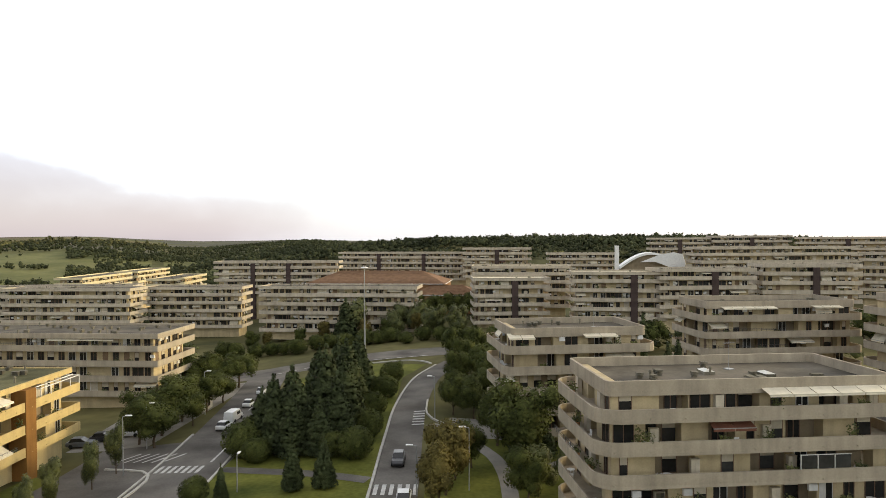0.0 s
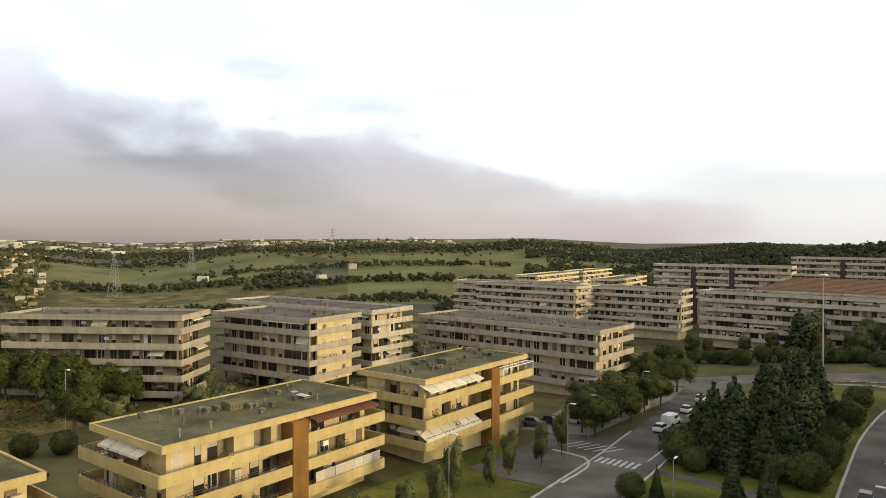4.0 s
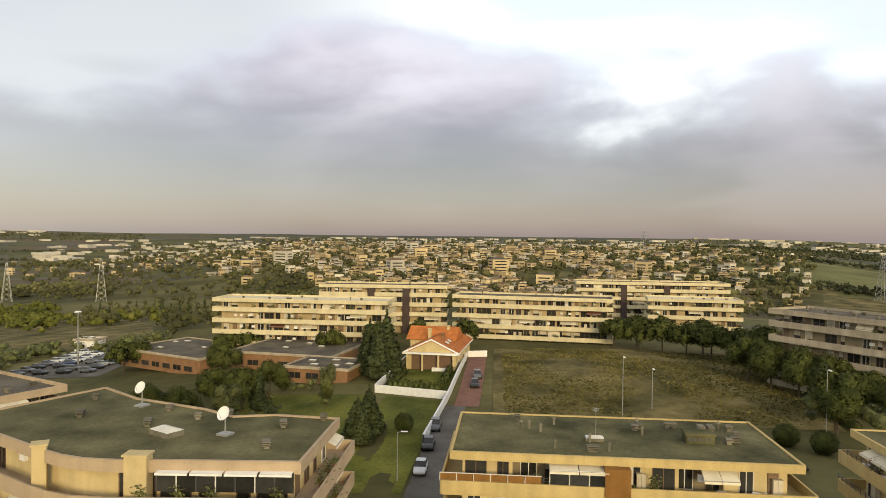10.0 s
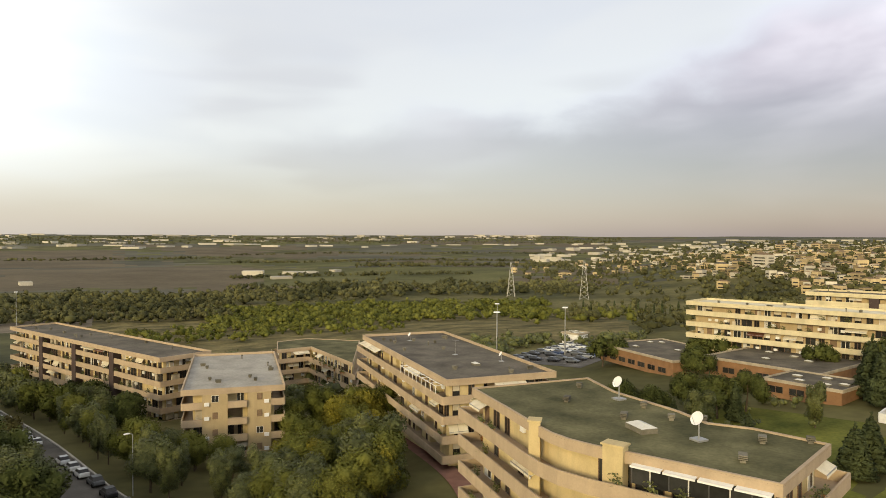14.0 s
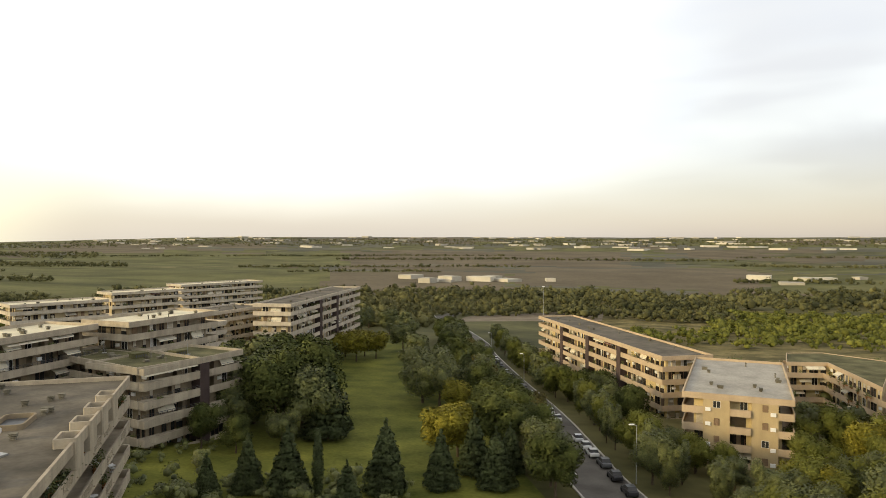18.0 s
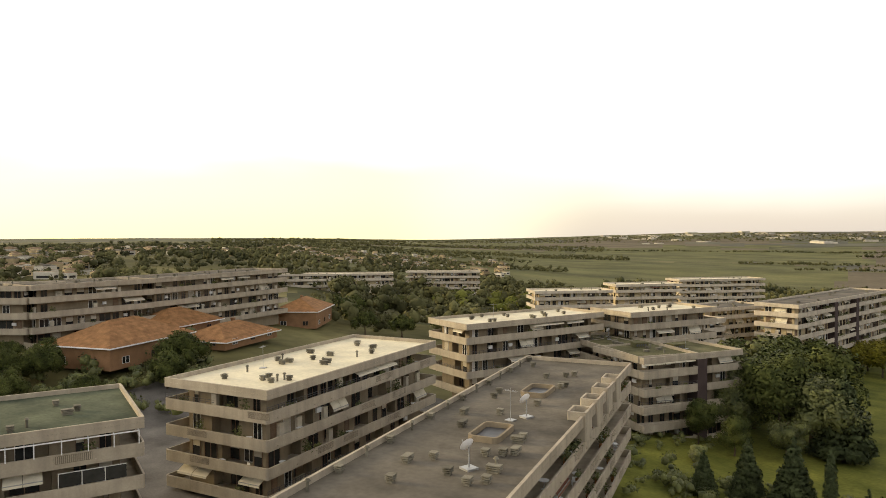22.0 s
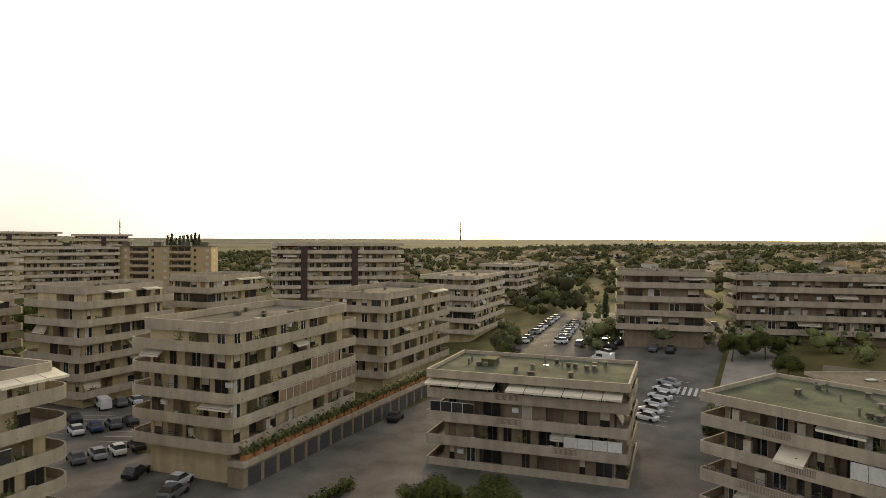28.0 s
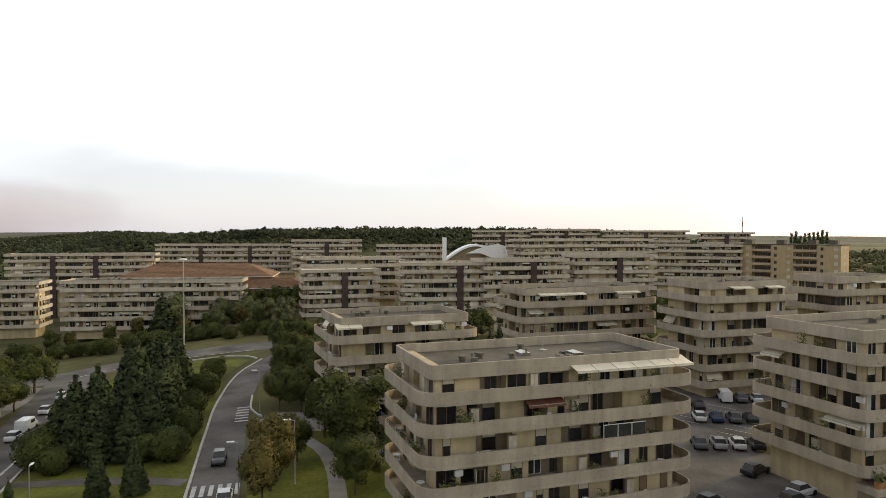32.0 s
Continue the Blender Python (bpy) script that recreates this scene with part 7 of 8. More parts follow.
def pylon(x, y, h):
    t = new("pylon")
    t.matrix_basis = pose(x, y, land(x, y), 0, 0, 30)
    tagged(t, "lattice steel power pylon", "pylon", "power pylons")
    bm = bmesh.new()
    b = h * .11
    for sx, sy in ((-1, -1), (1, -1), (1, 1), (-1, 1)):
        tube(bm, Vector((sx * b, sy * b, 0)), Vector((sx * .5, sy * .5, h)), .17, .11, 4)
    for k in range(8):
        u0, u1 = k / 8, (k + 1) / 8
        r0, r1 = b + (.5 - b) * u0, b + (.5 - b) * u1
        for (ax, ay), (bx, by) in (((-1, -1), (1, -1)), ((1, -1), (1, 1)), ((1, 1), (-1, 1)), ((-1, 1), (-1, -1))):
            tube(bm, Vector((ax * r0, ay * r0, h * u0)), Vector((bx * r1, by * r1, h * u1)), .07, .07, 4)
            tube(bm, Vector((bx * r0, by * r0, h * u0)), Vector((ax * r1, ay * r1, h * u1)), .07, .07, 4)
    part("lattice", bm, M["metal"], t)
    for z in (.7, .82, .94):
        bm = bmesh.new()
        tube(bm, Vector((-h * .16, 0, h * z)), Vector((0, 0, h * z + .8)), .12, .2, 4)
        tube(bm, Vector((h * .16, 0, h * z)), Vector((0, 0, h * z + .8)), .12, .2, 4)
        part("crossarm", bm, M["metal"], t)


for a, d, h in ((61.5, 620, 36), (56, 850, 34), (78, 900, 34), (121, 600, 34), (127, 640, 32), (45, 1000, 34)):
    pylon(*polar(a, d), h)
# the red and white chimney mast on the eastern hill, and a lattice mast
for a, d, h, nm in ((295.4, 700, 34, "tall striped chimney mast on the hill"), (322.2, 900, 40, "lattice radio mast on the skyline")):
    x, y = polar(a, d)
    t = new("radio_mast")
    t.matrix_basis = pose(x, y, land(x, y))
    tagged(t, nm, "mast")
    for k in range(7):
        bm = bmesh.new()
        tube(bm, Vector((0, 0, h * k / 7)), Vector((0, 0, h * (k + 1) / 7)), 1.1 - .08 * k, 1.02 - .08 * k, 8)
        part("section", bm, M["roof_tile"] if k % 2 else M["white"], t)


# ---- houses ----
def hip_roof(bm, L, W, z0, rise, over=.6, mi=0, ridge=None):
    a, b = L / 2 + over, W / 2 + over
    r = (L - W) / 2 if ridge is None else ridge
    v = [bm.verts.new(p) for p in ((-a, -b, z0), (a, -b, z0), (a, b, z0), (-a, b, z0), (-r, 0, z0 + rise), (r, 0, z0 + rise))]
    for q in ((0, 1, 5, 4), (1, 2, 5), (2, 3, 4, 5), (3, 0, 4), (3, 2, 1, 0)):
        bm.faces.new([v[i] for i in q]).material_index = mi


def tiled_roof(thing, L, W, z0, rise, over=.7, ridge=None, mat="roof_tile"):
    """A hipped roof of terracotta tiles: real courses of tile strips over the slopes."""
    bm = bmesh.new()
    hip_roof(bm, L, W, z0, rise, over, ridge=ridge)
    roof = part("roof", bm, M[mat], thing)
    a, b = L / 2 + over, W / 2 + over
    r = (L - W) / 2 if ridge is None else ridge
    n = 12
    for s in (-1, 1):
        bm = bmesh.new()
        for k in range(n):
            u0, u1 = k / n, (k + .9) / n
            x0, x1 = a + (r - a) * u0, a + (r - a) * u1
            y0, y1 = s * b * (1 - u0), s * b * (1 - u1)
            zz0, zz1 = z0 + rise * u0 + .09, z0 + rise * u1 + .05
            q = [bm.verts.new(p) for p in ((-x0, y0, zz0), (x0, y0, zz0), (x1, y1, zz1), (-x1, y1, zz1))]
            bm.faces.new(q if s < 0 else q[::-1])
        tagged(part("tile_course", bm, M[mat], thing), kind="stuff")
    bm = bmesh.new()
    collar(bm, rounded(2 * a + .2, 2 * b + .2, .05, 1), rounded(2 * a - .1, 2 * b - .1, .05, 1), z0 - .18, z0 + .04)
    part("gutter", bm, M["white"], thing, "white eaves gutter")
    return roof


def house(x, y, rot, L, W, eave, rise, label, wall="brick", win=3, base=None, ridge=None):
    t = new("house")
    zb = land(x, y) - .2 if base is None else base
    t.matrix_basis = pose(x, y, zb, 0, 0, rot)
    tagged(t, label, "house", "tiled houses")
    bm = bmesh.new()
    prism(bm, rounded(L, W, .05, 1), 0, eave - zb)
    part("wall", bm, M[wall], t)
    tiled_roof(t, L, W, eave - zb, rise, ridge=ridge)
    for side, width, off in ((0, L, W / 2), (90, W, L / 2), (180, L, W / 2), (270, W, L / 2)):
        n = max(1, int(width / 6))
        for fl in range(min(2, max(1, int((eave - zb) / 3)))):
            for k in range(n):
                shared("window", WINDOWS[(k + fl) % 2], t, pose(0, 0, 0, 0, 0, side) @ pose(-width / 2 + (k + .5) * width / n, -off - .01, .9 + fl * 3) @ Matrix.Diagonal((1.2, 1, .6, 1)))
    bm = bmesh.new()
    stack(bm, louvre_rows(.35, .35, 1.6))
    part("chimney", bm, M["brick"], t, m=pose(L * .2, W * .12, eave - zb + rise * .45))
    return t


BRICKHOUSE = "brown brick house with hipped terracotta roof"
house(136, -36, -60, 15, 12, 8.6, 3.2, BRICKHOUSE)
house(129, -42, -150, 12, 9, 7.2, 2.6, BRICKHOUSE)
house(128, -78, -75, 22, 15, 9.4, 4.0, BRICKHOUSE)
house(140, -98, -75, 17, 13, 9.6, 3.4, BRICKHOUSE)
house(127, -103, -75, 20, 13, 7.0, 3.0, BRICKHOUSE)
house(150, -150, -60, 20, 13, 7.5, 3.4, BRICKHOUSE)
house(122, -14, -60, 24, 9, 4.6, 1.2, "low shed with a weathered tiled roof")
# long school with a wide tiled roof beyond the avenue
school = house(-27, 300, -6, 58, 30, 11.6, 4.8, "long brick school with a wide weathered tiled roof", base=-2.0, ridge=18)
wing = house(2, 282, -10, 28, 16, 7.6, 3.6, "brick school wing with a weathered tiled roof", base=-2.0)
for hall in (school, wing):
    for ch in hall.children:
        if ch.name.startswith(("roof", "tile_course")):
            ch.data.materials[0] = M["roof_tile_old"]

# villa with its walled garden
villa = house(-161, -12.6, -6, 21, 11, 4.3, 2.9, "ochre villa with orange tiled roof and white trim", wall="wall_yellow", ridge=11.25)
for ch in villa.children:
    if ch.name.startswith(("roof", "tile_course")):
        ch.data.materials[0] = M["roof_tile_new"]
vz = 4.3 - villa.matrix_basis.translation.z
bm = bmesh.new()
bm.faces.new([bm.verts.new(p) for p in ((11.3, -5.0, vz + .1), (11.3, 5.0, vz + .1), (11.3, 0, vz + 2.5))])
part("gable", bm, M["wall_yellow"], villa)
for s in (-1, 1):
    bm = bmesh.new()
    a, b = Vector((11.4, s * 6.4, vz - .05)), Vector((11.4, 0, vz + 2.98))
    v = [bm.verts.new(p + Vector((dx, 0, dz))) for p in (a, b) for dx, dz in ((-.12, -.28), (.12, -.28), (.12, .06), (-.12, .06))]
    for q in ((0, 1, 5, 4), (1, 2, 6, 5), (2, 3, 7, 6), (3, 0, 4, 7), (3, 2, 1, 0), (4, 5, 6, 7)):
        bm.faces.new([v[i_] for i_ in q])
    part("verge_board", bm, M["white"], villa, "white gable verge board")
bm = bmesh.new()
box(bm, 11.0, 12.3, -6.3, 6.3, vz - .35, vz + .06)
part("cornice", bm, M["white"], villa, "white cornice under the gable")
# brown panel on the wall, coloured dark to paint a shaded porch recess
bm = bmesh.new()
box(bm, 10.52, 10.6, -4.6, 4.6, 0, vz - .36)
part("porch_recess", bm, M["frame_brown"], villa, "brown porch panel toned dark as painted shade")
for yy in (-5.2, -1.8, 1.8, 5.2):
    bm = bmesh.new()
    box(bm, 12.0, 12.35, yy - .18, yy + .18, 0, vz - .352)
    part("porch_post", bm, M["wall_yellow"], villa)
bm = bmesh.new()
box(bm, 12.4, 12.5, .4, 5.2, .2, 1.2)
part("balustrade", bm, M["white"], villa, "white porch balustrade")
# the taller cross wing behind
bm = bmesh.new()
box(bm, -7.5, 1.5, -7.0, 3.2, 0, vz + 1.5)
part("wing_wall", bm, M["wall_yellow"], villa)
bm = bmesh.new()
v = [bm.verts.new(p) for p in ((-8.3, -7.9, vz + 1.4), (2.3, -7.9, vz + 1.4), (2.3, 4.1, vz + 1.4), (-8.3, 4.1, vz + 1.4), (-3, -7.9, vz + 4.0), (-3, 4.1, vz + 4.0))]
for q in ((1, 2, 5, 4), (3, 0, 4, 5), (0, 1, 4), (2, 3, 5), (3, 2, 1, 0)):
    bm.faces.new([v[i_] for i_ in q])
part("wing_roof", bm, M["roof_tile_new"], villa, "orange tiled roof of the cross wing")
for cx_, cy_ in ((-4.5, -4), (-2, 1.5), (4, -1.8)):
    bm = bmesh.new()
    box(bm, -.35, .35, -.35, .35, 0, 2.2)
    box(bm, -.45, .45, -.45, .45, 2.203, 2.4)
    part("chimney", bm, M["wall_yellow"], villa, m=pose(cx_, cy_, vz + 2.0))
for cx_ in (4.5, 7.5):
    bm = bmesh.new()
    box(bm, -.6, .6, -.45, .45, 0, .1)
    part("skylight", bm, M["skylight"], villa, m=pose(cx_, 2.9, vz + 1.75, -26))
gw = new("garden_wall")
tagged(gw, "white rendered garden wall round the villa", "wall")
for (ax, ay), (bx, by) in (((-128.4, -22.5), (-124.2, -8.2)), ((-124.2, -8.2), (-166, -6.6)), ((-128.4, -22.5), (-166, -20.5)), ((-124.2, -8.2), (-97, -9.9)), ((-168, -6.4), (-168.4, -1.6))):
    v = Vector((bx - ax, by - ay))
    bm = bmesh.new()
    n = max(1, int(v.length / 4))
    for k in range(n):
        p, q = Vector((ax, ay)) + v * k / n, Vector((ax, ay)) + v * (k + 1) / n
        s = Vector((-v.y, v.x)).normalized() * .15
        zz = [land(p.x, p.y), land(q.x, q.y)]
        vs = [bm.verts.new((c.x, c.y, z)) for c, g_ in ((p, zz[0]), (q, zz[1])) for c, z in ((c - s, g_ - .2), (c + s, g_ - .2), (c + s, g_ + 1.5), (c - s, g_ + 1.5))]
        for f in ((0, 1, 5, 4), (1, 2, 6, 5), (2, 3, 7, 6), (3, 0, 4, 7)):
            bm.faces.new([vs[i] for i in f])
    bmesh.ops.remove_doubles(bm, verts=bm.verts[:], dist=.001)
    part("wall_section", bm, M["white"], gw)


def low_hall(x, y, rot, L, W, h, label, wall="brick", roof="roof_grey", base=None):
    t = new("low_building")
    zb = land(x, y) - .3 if base is None else base
    t.matrix_basis = pose(x, y, zb, 0, 0, rot)
    tagged(t, label, "building")
    bm = bmesh.new()
    prism(bm, rounded(L, W, .05, 1), 0, h - .5)
    part("wall", bm, M[wall], t)
    bm = bmesh.new()
    prism(bm, rounded(L + .8, W + .8, .05, 1), h - .5, h - .2, 0, 1)
    collar(bm, rounded(L + .8, W + .8, .05, 1), rounded(L + .3, W + .3, .05, 1), h - .198, h + .1)
    part("roof", bm, [M["band"], M[roof]], t)
    for k in range(int(L / 4)):
        for s in (0, 180):
            shared("window", WINDOWS[6], t, pose(0, 0, 0, 0, 0, s) @ pose(-L / 2 + 2 + k * 4, -W / 2 - .01, 1) @ Matrix.Diagonal((1.2, 1, .6, 1)))
    rr = random.Random(int(x))
    for k in range(5):
        shared("skylight", SKYLIGHT, t, pose(rr.uniform(-.4, .4) * L, rr.uniform(-.3, .3) * W, h - .2))


low_hall(-168, -48, 80, 26, 24, 4.2, "low orange-brick school with flat grey roof")
low_hall(-176, -80, 65, 30, 22, 4.6, "low orange-brick school wing with flat roof")
low_hall(-146, -36, 80, 14, 12, 3.6, "low brick annexe with flat roof")
low_hall(-212, -131, 88, 7, 6, 4, "small white kiosk beside the car park", wall="white", roof="roof_white")
low_hall(-47.3, 131.5, 90, 5, 3.5, 3.2, "small pale kiosk with a white roof", wall="house_white", roof="roof_white")
low_hall(-140, -150, 60, 40, 14, 3, "low ochre building behind the flats", wall="wall_yellow")
low_hall(135, -20, -60, 30, 16, 3.4, "long flat-roofed shed with brown roof", wall="brick", roof="wall_grey")

# garages under the planted terrace of the corner block
gar = new("garage_row")
gar.matrix_basis = pose(60, 56.2, land(85, 56), 0, 0, 3.5)
tagged(gar, "row of dark garage doors under a planted concrete terrace", "garages")
bm = bmesh.new()
box(bm, 0, 52, 0, 2.2, 0, 2.6)
part("wall", bm, M["wall_grey"], gar)
bm = bmesh.new()
box(bm, -.3, 52.3, -.35, 2.2, 2.603, 3.3)
part("parapet", bm, M["band"], gar)
for k in range(17):
    bm = bmesh.new()
    box(bm, 1 + k * 3, 3.3 + k * 3, -.04, .02, 0, 2.2)
    part("garage_door", bm, M["metal_dark"], gar)
for k in range(26):
    shared("planter", PLANTERS[k % 2], gar, pose(1 + k * 2, .2, 3.3) @ Matrix.Diagonal((1.6, 2, 2.2, 1)), "overhanging green shrubs")

# church with its white sail
ch_ = new("church")
ch_.matrix_basis = pose(88, 290, 13, 0, 0, -8)
tagged(ch_, "white modern church with a swept arch roof", "church")
bm = bmesh.new()
pr = []
for k in range(15):
    u = k / 14
    x = -12.4 + 21 * u
    z = 2 + 9 * math.sin(math.pi * min(1, u * .62 + .12)) ** 1.1
    pr.append((x, z))
f = [[bm.verts.new((x, y, z)) for y in (-1, 9)] for x, z in pr]
g_ = [[bm.verts.new((x, y, z - .9)) for y in (-1, 9)] for x, z in pr]
for a, b, c, d in zip(f, f[1:], g_, g_[1:]):
    bm.faces.new((a[0], b[0], b[1], a[1]))
    bm.faces.new((c[0], c[1], d[1], d[0]))
    bm.faces.new((a[0], c[0], d[0], b[0]))
    bm.faces.new((a[1], b[1], d[1], c[1]))
part("arch_roof", bm, M["white"], ch_)
bm = bmesh.new()
w_ = [[bm.verts.new((x, y, z)) for x, z in [(x, zz - 1.0) for x, zz in pr] + [(pr[-1][0], -13), (pr[0][0], -13)]] for y in (.5, 7.5)]
bm.faces.new(w_[0])
bm.faces.new(w_[1][::-1])
part("wall", bm, M["wall_grey"], ch_)
bm = bmesh.new()
shell = [(-3.8, 9.2), (4, 12.2), (10, 13.4), (13.6, 12.4), (14.8, 8.5), (13.3, 4.2), (10.5, 5.6), (7.5, 7.4), (2.5, 9.3)]
lo_, hi_ = [[bm.verts.new((x + .3 * y, y, z - 2.2)) for x, z in shell] for y in (-2.2, -1.6)]
bm.faces.new(lo_)
bm.faces.new(hi_[::-1])
for k in range(len(shell)):
    q = (k + 1) % len(shell)
    bm.faces.new((lo_[q], lo_[k], hi_[k], hi_[q]))
part("sail_roof", bm, M["white"], ch_, "white swept sail over the church arch")
bm = bmesh.new()
box(bm, -14.5, -12.8, 0, 2, -13, 14)
part("bell_tower", bm, M["white"], ch_)


# ---- far country ----
def far_town(name, label, spots, seed, size=(8, 15), tall=(5, 11)):
    """Hundreds of small houses and sheds, too far to tell apart singly."""
    rnd = random.Random(seed)
    verts, faces, idx = [], [], []
    for x, y, scale, white in spots:
        L, W = rnd.uniform(*size) * scale, rnd.uniform(*size) * .75 * scale
        h, a = rnd.uniform(*tall) * (scale if not white else .7), rnd.uniform(0, 3.14)
        zb = land(x, y) - 1
        c, s = math.cos(a), math.sin(a)
        o = len(verts)
        flat = rnd.random() < .3 or white
        for px, py, pz in ((-L, -W, 0), (L, -W, 0), (L, W, 0), (-L, W, 0), (-L, -W, h * 2), (L, -W, h * 2), (L, W, h * 2), (-L, W, h * 2), (-L * .45, 0, h * 2 + (.3 if flat else W * .36)), (L * .45, 0, h * 2 + (.3 if flat else W * .36))):
            verts.append((x + (px * c - py * s) / 2, y + (px * s + py * c) / 2, zb + pz / 2 + .5))
        wl = 0 if rnd.random() < .62 else 1
        if white:
            wl = 1
        for q in ((0, 1, 5, 4), (1, 2, 6, 5), (2, 3, 7, 6), (3, 0, 4, 7)):
            faces.append(tuple(o + i for i in q))
            idx.append(wl)
        rm = 1 if white else (2 if rnd.random() < .75 else 3)
        for q in ((4, 5, 9, 8), (5, 6, 9), (6, 7, 8, 9), (7, 4, 8)):
            faces.append(tuple(o + i for i in q))
            idx.append(rm)
        # dark rows of windows, proud of the walls
        if not white:
            for fl in range(int(h / 3)):
                z0 = zb + .5 + 1.0 + fl * 3
                for (p0, p1) in (((-L, -W), (L, -W)), ((L, -W), (L, W)), ((L, W), (-L, W)), ((-L, W), (-L, -W))):
                    o = len(verts)
                    for u in (.15, .85):
                        px, py = (p0[0] + (p1[0] - p0[0]) * u) * 1.01, (p0[1] + (p1[1] - p0[1]) * u) * 1.01
                        for zz in (z0, z0 + 1.1):
                            verts.append((x + (px * c - py * s) / 2, y + (px * s + py * c) / 2, zz))
                    faces.append((o, o + 2, o + 3, o + 1))
                    idx.append(4)
    ob = mesh_object(name, verts, faces, [M["house_wall"], M["house_white"], M["roof_far"], M["roof_grey"], M["glass"]], face_mats=idx)
    tagged(ob, label, "houses", kind="stuff")


frnd = random.Random(31)
spots = []
for k in range(3300):
    a = frnd.gauss(92, 13)
    d = 455 + 1000 * frnd.random() ** 1.1
    if a < 66 or a > 128 or (a > 105 and d < 640) or (a > 114 and d < 900) or (a < 74 and d < 520):
        continue
    px, py = polar(a, d)
    if noise.noise(Vector((px, py, 3)) * 0.009) > .27:      # wooded gaps between the quarters
        continue
    big = d > 600 and frnd.random() < .03
    spots.append((px, py, frnd.uniform(1.7, 2.3) if big else frnd.uniform(.75, 1.2), False))
far_town("hill_town", "dense hillside town of ochre houses with terracotta roofs", spots, 1, (5, 9), (3.5, 7.2))
spots = [(*polar(frnd.uniform(*ar), frnd.uniform(*dr)), frnd.uniform(.6, .95), False) for ar, dr, n in (((240, 266), (360, 760), 520), ((222, 240), (560, 1000), 300), ((266, 312), (350, 700), 420), ((208, 229), (640, 1100), 320), ((300, 345), (480, 700), 60)) for k in range(n)]
far_town("hill_houses", "scattered houses among trees on the eastern hill", spots, 2, (6, 11), (3.2, 5.4))
spots = [(*polar(frnd.uniform(*ar), frnd.uniform(*dr)), frnd.uniform(*sc), True) for ar, dr, sc, n in (((35, 75), (1900, 3600), (2, 5), 120), ((75, 125), (1500, 2800), (1.5, 4), 200), ((98, 116), (1300, 1600), (1.6, 2.6), 50), ((125, 200), (2500, 4000), (2, 6), 170), ((160, 178), (880, 1000), (1.5, 3.2), 9),
                                                                                          ((140, 158), (950, 1150), (1.5, 3), 6), ((40, 60), (640, 900), (.5, .8), 3)) for k in range(n)]
far_town("far_sheds", "pale sheds and blocks on the far plain", spots, 3)


def woodland(name, label, zones, mat, seed, tuft=9):
    """Woods seen from far off: many uneven crowns, each a knobbly mass with loose leaf tufts on it, as one mass."""
    rg = np.random.RandomState(seed)
    V, F, N = [], [], []
    n0 = 0
    for a0, a1, d0, d1, n, h in zones:
        near = d1 < 360
        lv, lf = LUMPS[0]
        fine = 14.0 if near else 7.0 if d1 < 620 else 2.2 if d1 < 950 else .8
        m = int(tuft * fine)
        for k in range(n):
            a = a0 + (a1 - a0) * rg.rand()
            d = math.sqrt(d0 * d0 + (d1 * d1 - d0 * d0) * rg.rand())
            x, y = polar(a, d)
            hh = h * (.55 + .8 * rg.rand() ** 1.5)
            z = land(x, y)
            R = hh * (.42 + .3 * rg.rand())
            mid, size = np.array([x, y, z + hh * .45]), np.array([R, R * (.8 + .4 * rg.rand()), hh * .52])

            # a crown of several uneven lobes
            nl = 4 if d1 < 950 else 2
            off = rg.normal(size=(nl, 3)) * np.array([.42, .42, .30])
            off[0] *= .3
            rad = np.concatenate([[.74], .40 + .24 * rg.rand(nl - 1)])
            lobes = [(mid + o * size, size * r) for o, r in zip(off, rad)]
            for q, s_ in lobes:
                cv = lv * (.50 + .36 * rg.rand(len(lv)))[:, None]
                V.append(q + cv * s_)
                F += (lf + n0).tolist()
                N.append(lv * .9 + np.array([0, 0, .25]))
                n0 += len(lv)
            if not m:
                continue
            dirs = rg.normal(size=(m, 3))
            dirs[:, 2] = np.abs(dirs[:, 2]) * .95 - .25
            dirs /= np.linalg.norm(dirs, axis=1)[:, None]
            w_ = rg.randint(0, nl, m)
            c = np.array([q for q, _ in lobes])[w_] + dirs * np.array([s_ for _, s_ in lobes])[w_] * (.86 + .26 * rg.rand(m))[:, None]
            nn = dirs + rg.normal(size=(m, 3)) * .45
            t = np.cross(nn, rg.normal(size=(m, 3)))
            t /= np.linalg.norm(t, axis=1)[:, None]
            b = np.cross(nn, t)
            b /= np.linalg.norm(b, axis=1)[:, None]
            s = R * ((.30 if fine > 3 else .24) / fine ** .45) * (.4 + .7 * rg.rand(m))[:, None]
            q = np.stack([c - t * s - b * s * .4, c + t * s - b * s * .5, c + t * s * .6 + b * s, c - t * s * .7 + b * s * .8], 1).reshape(-1, 3)
            V.append(q)
            w = dirs + nn * .5 + np.array([0, 0, .25])
            N.append(np.repeat(w, 4, 0))
            F += (np.arange(4 * m).reshape(-1, 4) + n0).tolist()
            n0 += 4 * m
    me = bpy.data.meshes.new(name)
    me.from_pydata(np.concatenate(V).tolist(), [], F)
    me.materials.append(mat)
    me.polygons.foreach_set("use_smooth", [True] * len(me.polygons))
    me.update()
    N = np.concatenate(N)
    N /= np.linalg.norm(N, axis=1)[:, None]
    me.normals_split_custom_set_from_vertices(N.tolist())
    tagged(new(name, me), label, "woods", kind="stuff")


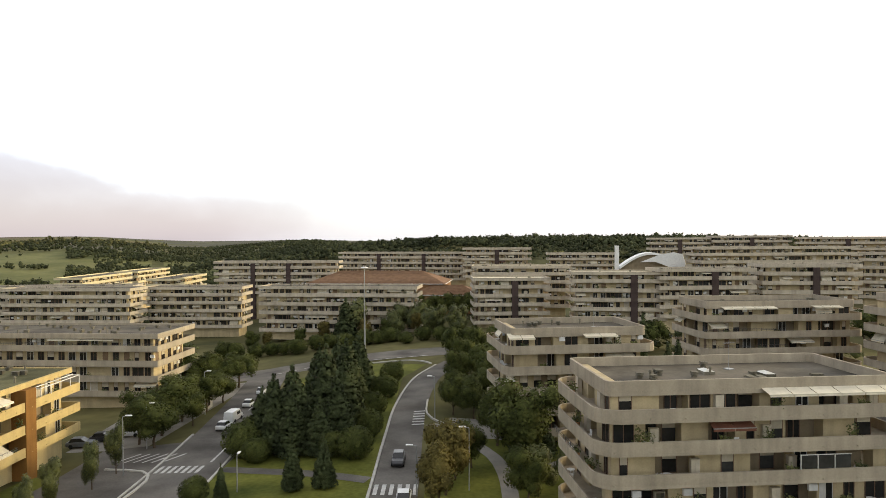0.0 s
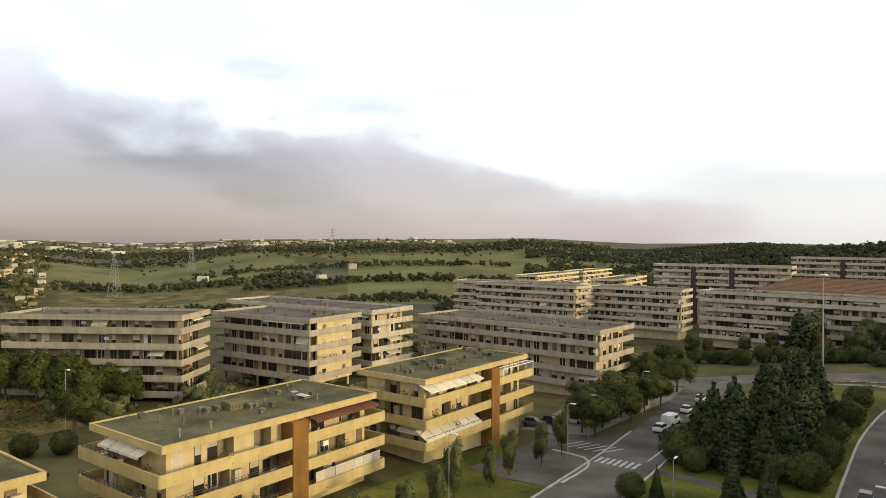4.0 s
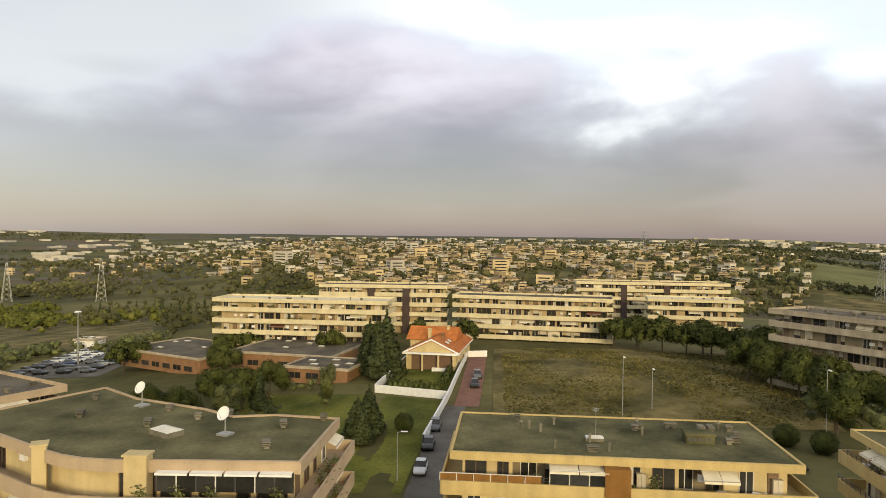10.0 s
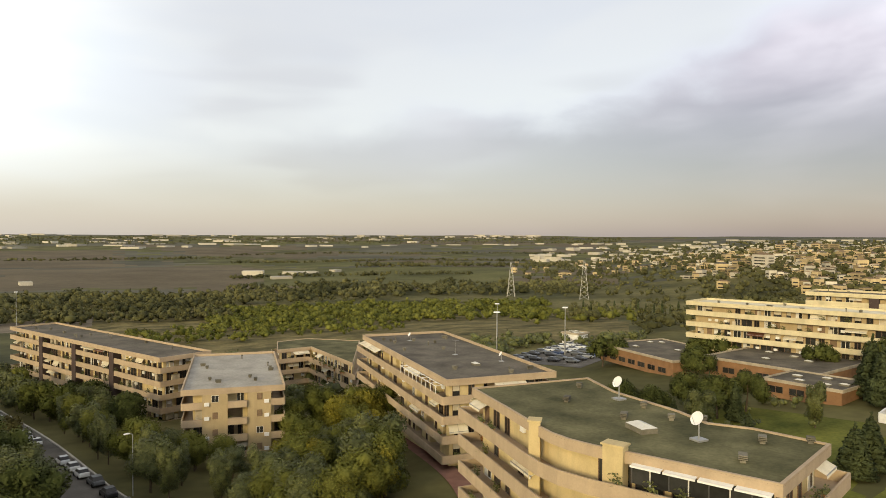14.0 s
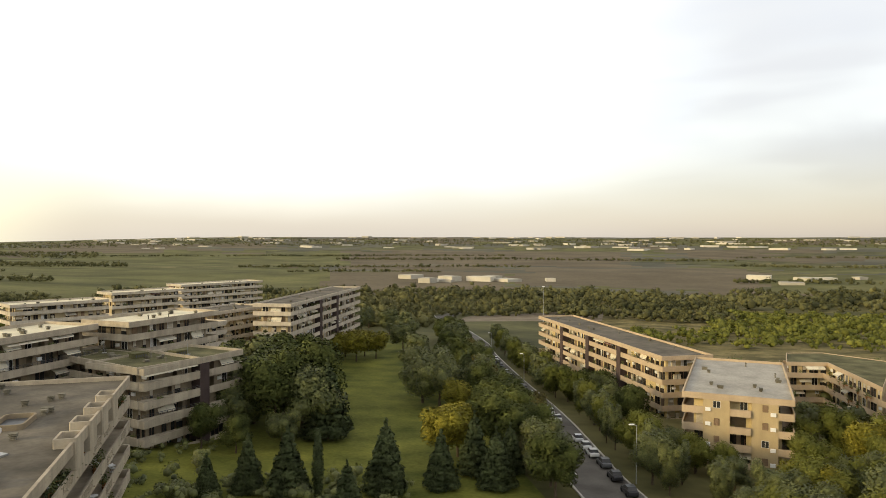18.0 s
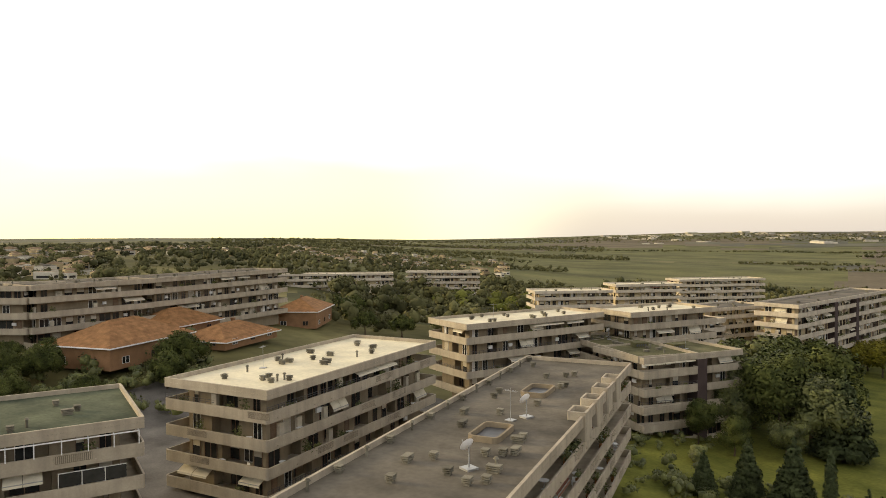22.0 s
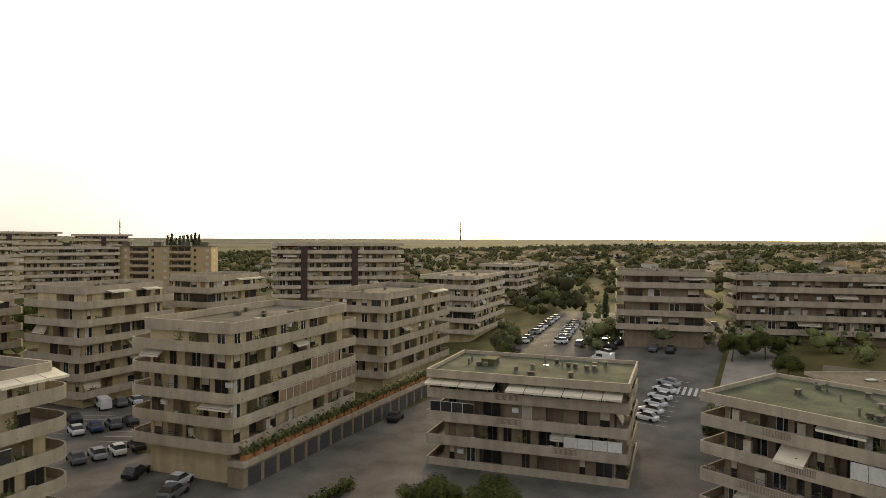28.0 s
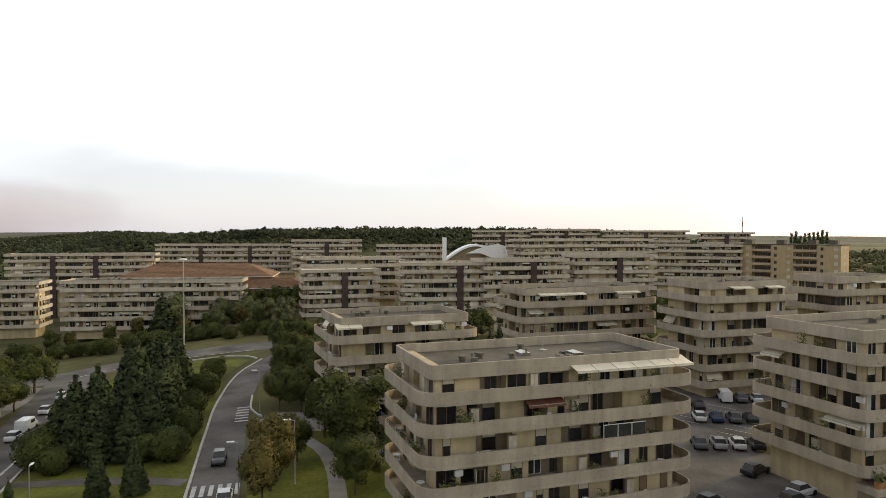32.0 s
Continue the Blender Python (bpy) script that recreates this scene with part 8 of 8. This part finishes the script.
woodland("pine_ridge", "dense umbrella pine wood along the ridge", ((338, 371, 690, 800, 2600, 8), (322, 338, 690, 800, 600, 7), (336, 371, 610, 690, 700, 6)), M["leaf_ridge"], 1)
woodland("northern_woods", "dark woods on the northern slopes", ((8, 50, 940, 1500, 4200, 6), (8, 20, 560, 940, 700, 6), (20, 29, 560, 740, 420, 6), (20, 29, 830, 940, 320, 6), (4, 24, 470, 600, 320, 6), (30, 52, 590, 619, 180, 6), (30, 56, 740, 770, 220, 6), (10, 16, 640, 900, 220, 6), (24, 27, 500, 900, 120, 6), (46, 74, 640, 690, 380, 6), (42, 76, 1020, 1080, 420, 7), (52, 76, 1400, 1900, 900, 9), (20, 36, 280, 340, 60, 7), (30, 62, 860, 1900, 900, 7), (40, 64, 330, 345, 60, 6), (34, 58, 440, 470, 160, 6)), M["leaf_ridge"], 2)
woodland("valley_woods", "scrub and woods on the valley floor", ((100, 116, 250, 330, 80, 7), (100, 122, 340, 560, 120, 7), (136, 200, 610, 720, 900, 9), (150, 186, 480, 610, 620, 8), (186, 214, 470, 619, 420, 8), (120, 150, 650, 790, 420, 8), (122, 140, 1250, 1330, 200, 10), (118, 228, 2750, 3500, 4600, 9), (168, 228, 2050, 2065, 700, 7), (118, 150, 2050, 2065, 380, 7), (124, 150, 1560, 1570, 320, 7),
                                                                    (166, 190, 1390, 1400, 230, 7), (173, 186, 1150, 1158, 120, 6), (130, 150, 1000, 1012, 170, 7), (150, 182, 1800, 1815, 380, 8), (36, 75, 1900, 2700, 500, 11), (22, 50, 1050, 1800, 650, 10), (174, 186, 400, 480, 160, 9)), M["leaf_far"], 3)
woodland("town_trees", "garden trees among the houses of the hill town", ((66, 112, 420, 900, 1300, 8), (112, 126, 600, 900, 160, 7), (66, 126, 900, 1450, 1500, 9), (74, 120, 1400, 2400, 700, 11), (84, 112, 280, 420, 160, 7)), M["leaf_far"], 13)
woodland("willow_scrub", "yellow-green willow scrub in the valley", ((124, 152, 400, 560, 900, 6), (116, 126, 330, 460, 50, 6), (136, 158, 330, 400, 160, 5), (196, 214, 300, 420, 70, 9)), M["leaf_willow"], 4)
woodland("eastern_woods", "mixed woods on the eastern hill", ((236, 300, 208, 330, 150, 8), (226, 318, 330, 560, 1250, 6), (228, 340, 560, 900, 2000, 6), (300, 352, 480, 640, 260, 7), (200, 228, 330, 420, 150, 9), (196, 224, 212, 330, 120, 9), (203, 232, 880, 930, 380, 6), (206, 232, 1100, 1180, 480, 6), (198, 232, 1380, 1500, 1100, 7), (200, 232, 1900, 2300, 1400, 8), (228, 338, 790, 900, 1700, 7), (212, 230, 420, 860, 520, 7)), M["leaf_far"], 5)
woodland("near_scrub", "low dark shrubs and hedges at the foot of the flats", ((20, 40, 175, 240, 120, 4), (44, 66, 120, 150, 60, 4), (104, 114, 120, 150, 24, 2.4), (127, 150, 160, 260, 240, 4.5), (137, 147, 64, 104, 60, 4), (116, 127, 238, 262, 50, 4), (228, 246, 112, 140, 60, 3), (232, 262, 130, 160, 70, 4), (246, 285, 150, 205, 90, 5), (300, 330, 150, 210, 50, 4), (340, 358, 125, 200, 70, 4), (176, 200, 86, 101, 60, 2.2), (192, 206, 100, 124, 40, 2.6)), M["leaf"], 6)
for k in range(9):
    tree("cypress", *polar(316.5 + k * .29, 352 + (k % 3) * 5), 31 - land(*polar(316.5 + k * .29, 352)) - trnd.uniform(0, 2.5), .7)
for a, d, h in ((327.4, 215, 9), (328.3, 218, 10), (327.9, 226, 9)):
    tree("holm", *polar(a, d), h, 1.3)
tree("holm", 10.3, 88, 11, 1.2)
for k in range(14):
    tree("cypress", *polar(113 + k * .62, 395 + k * 6), trnd.uniform(7, 10))
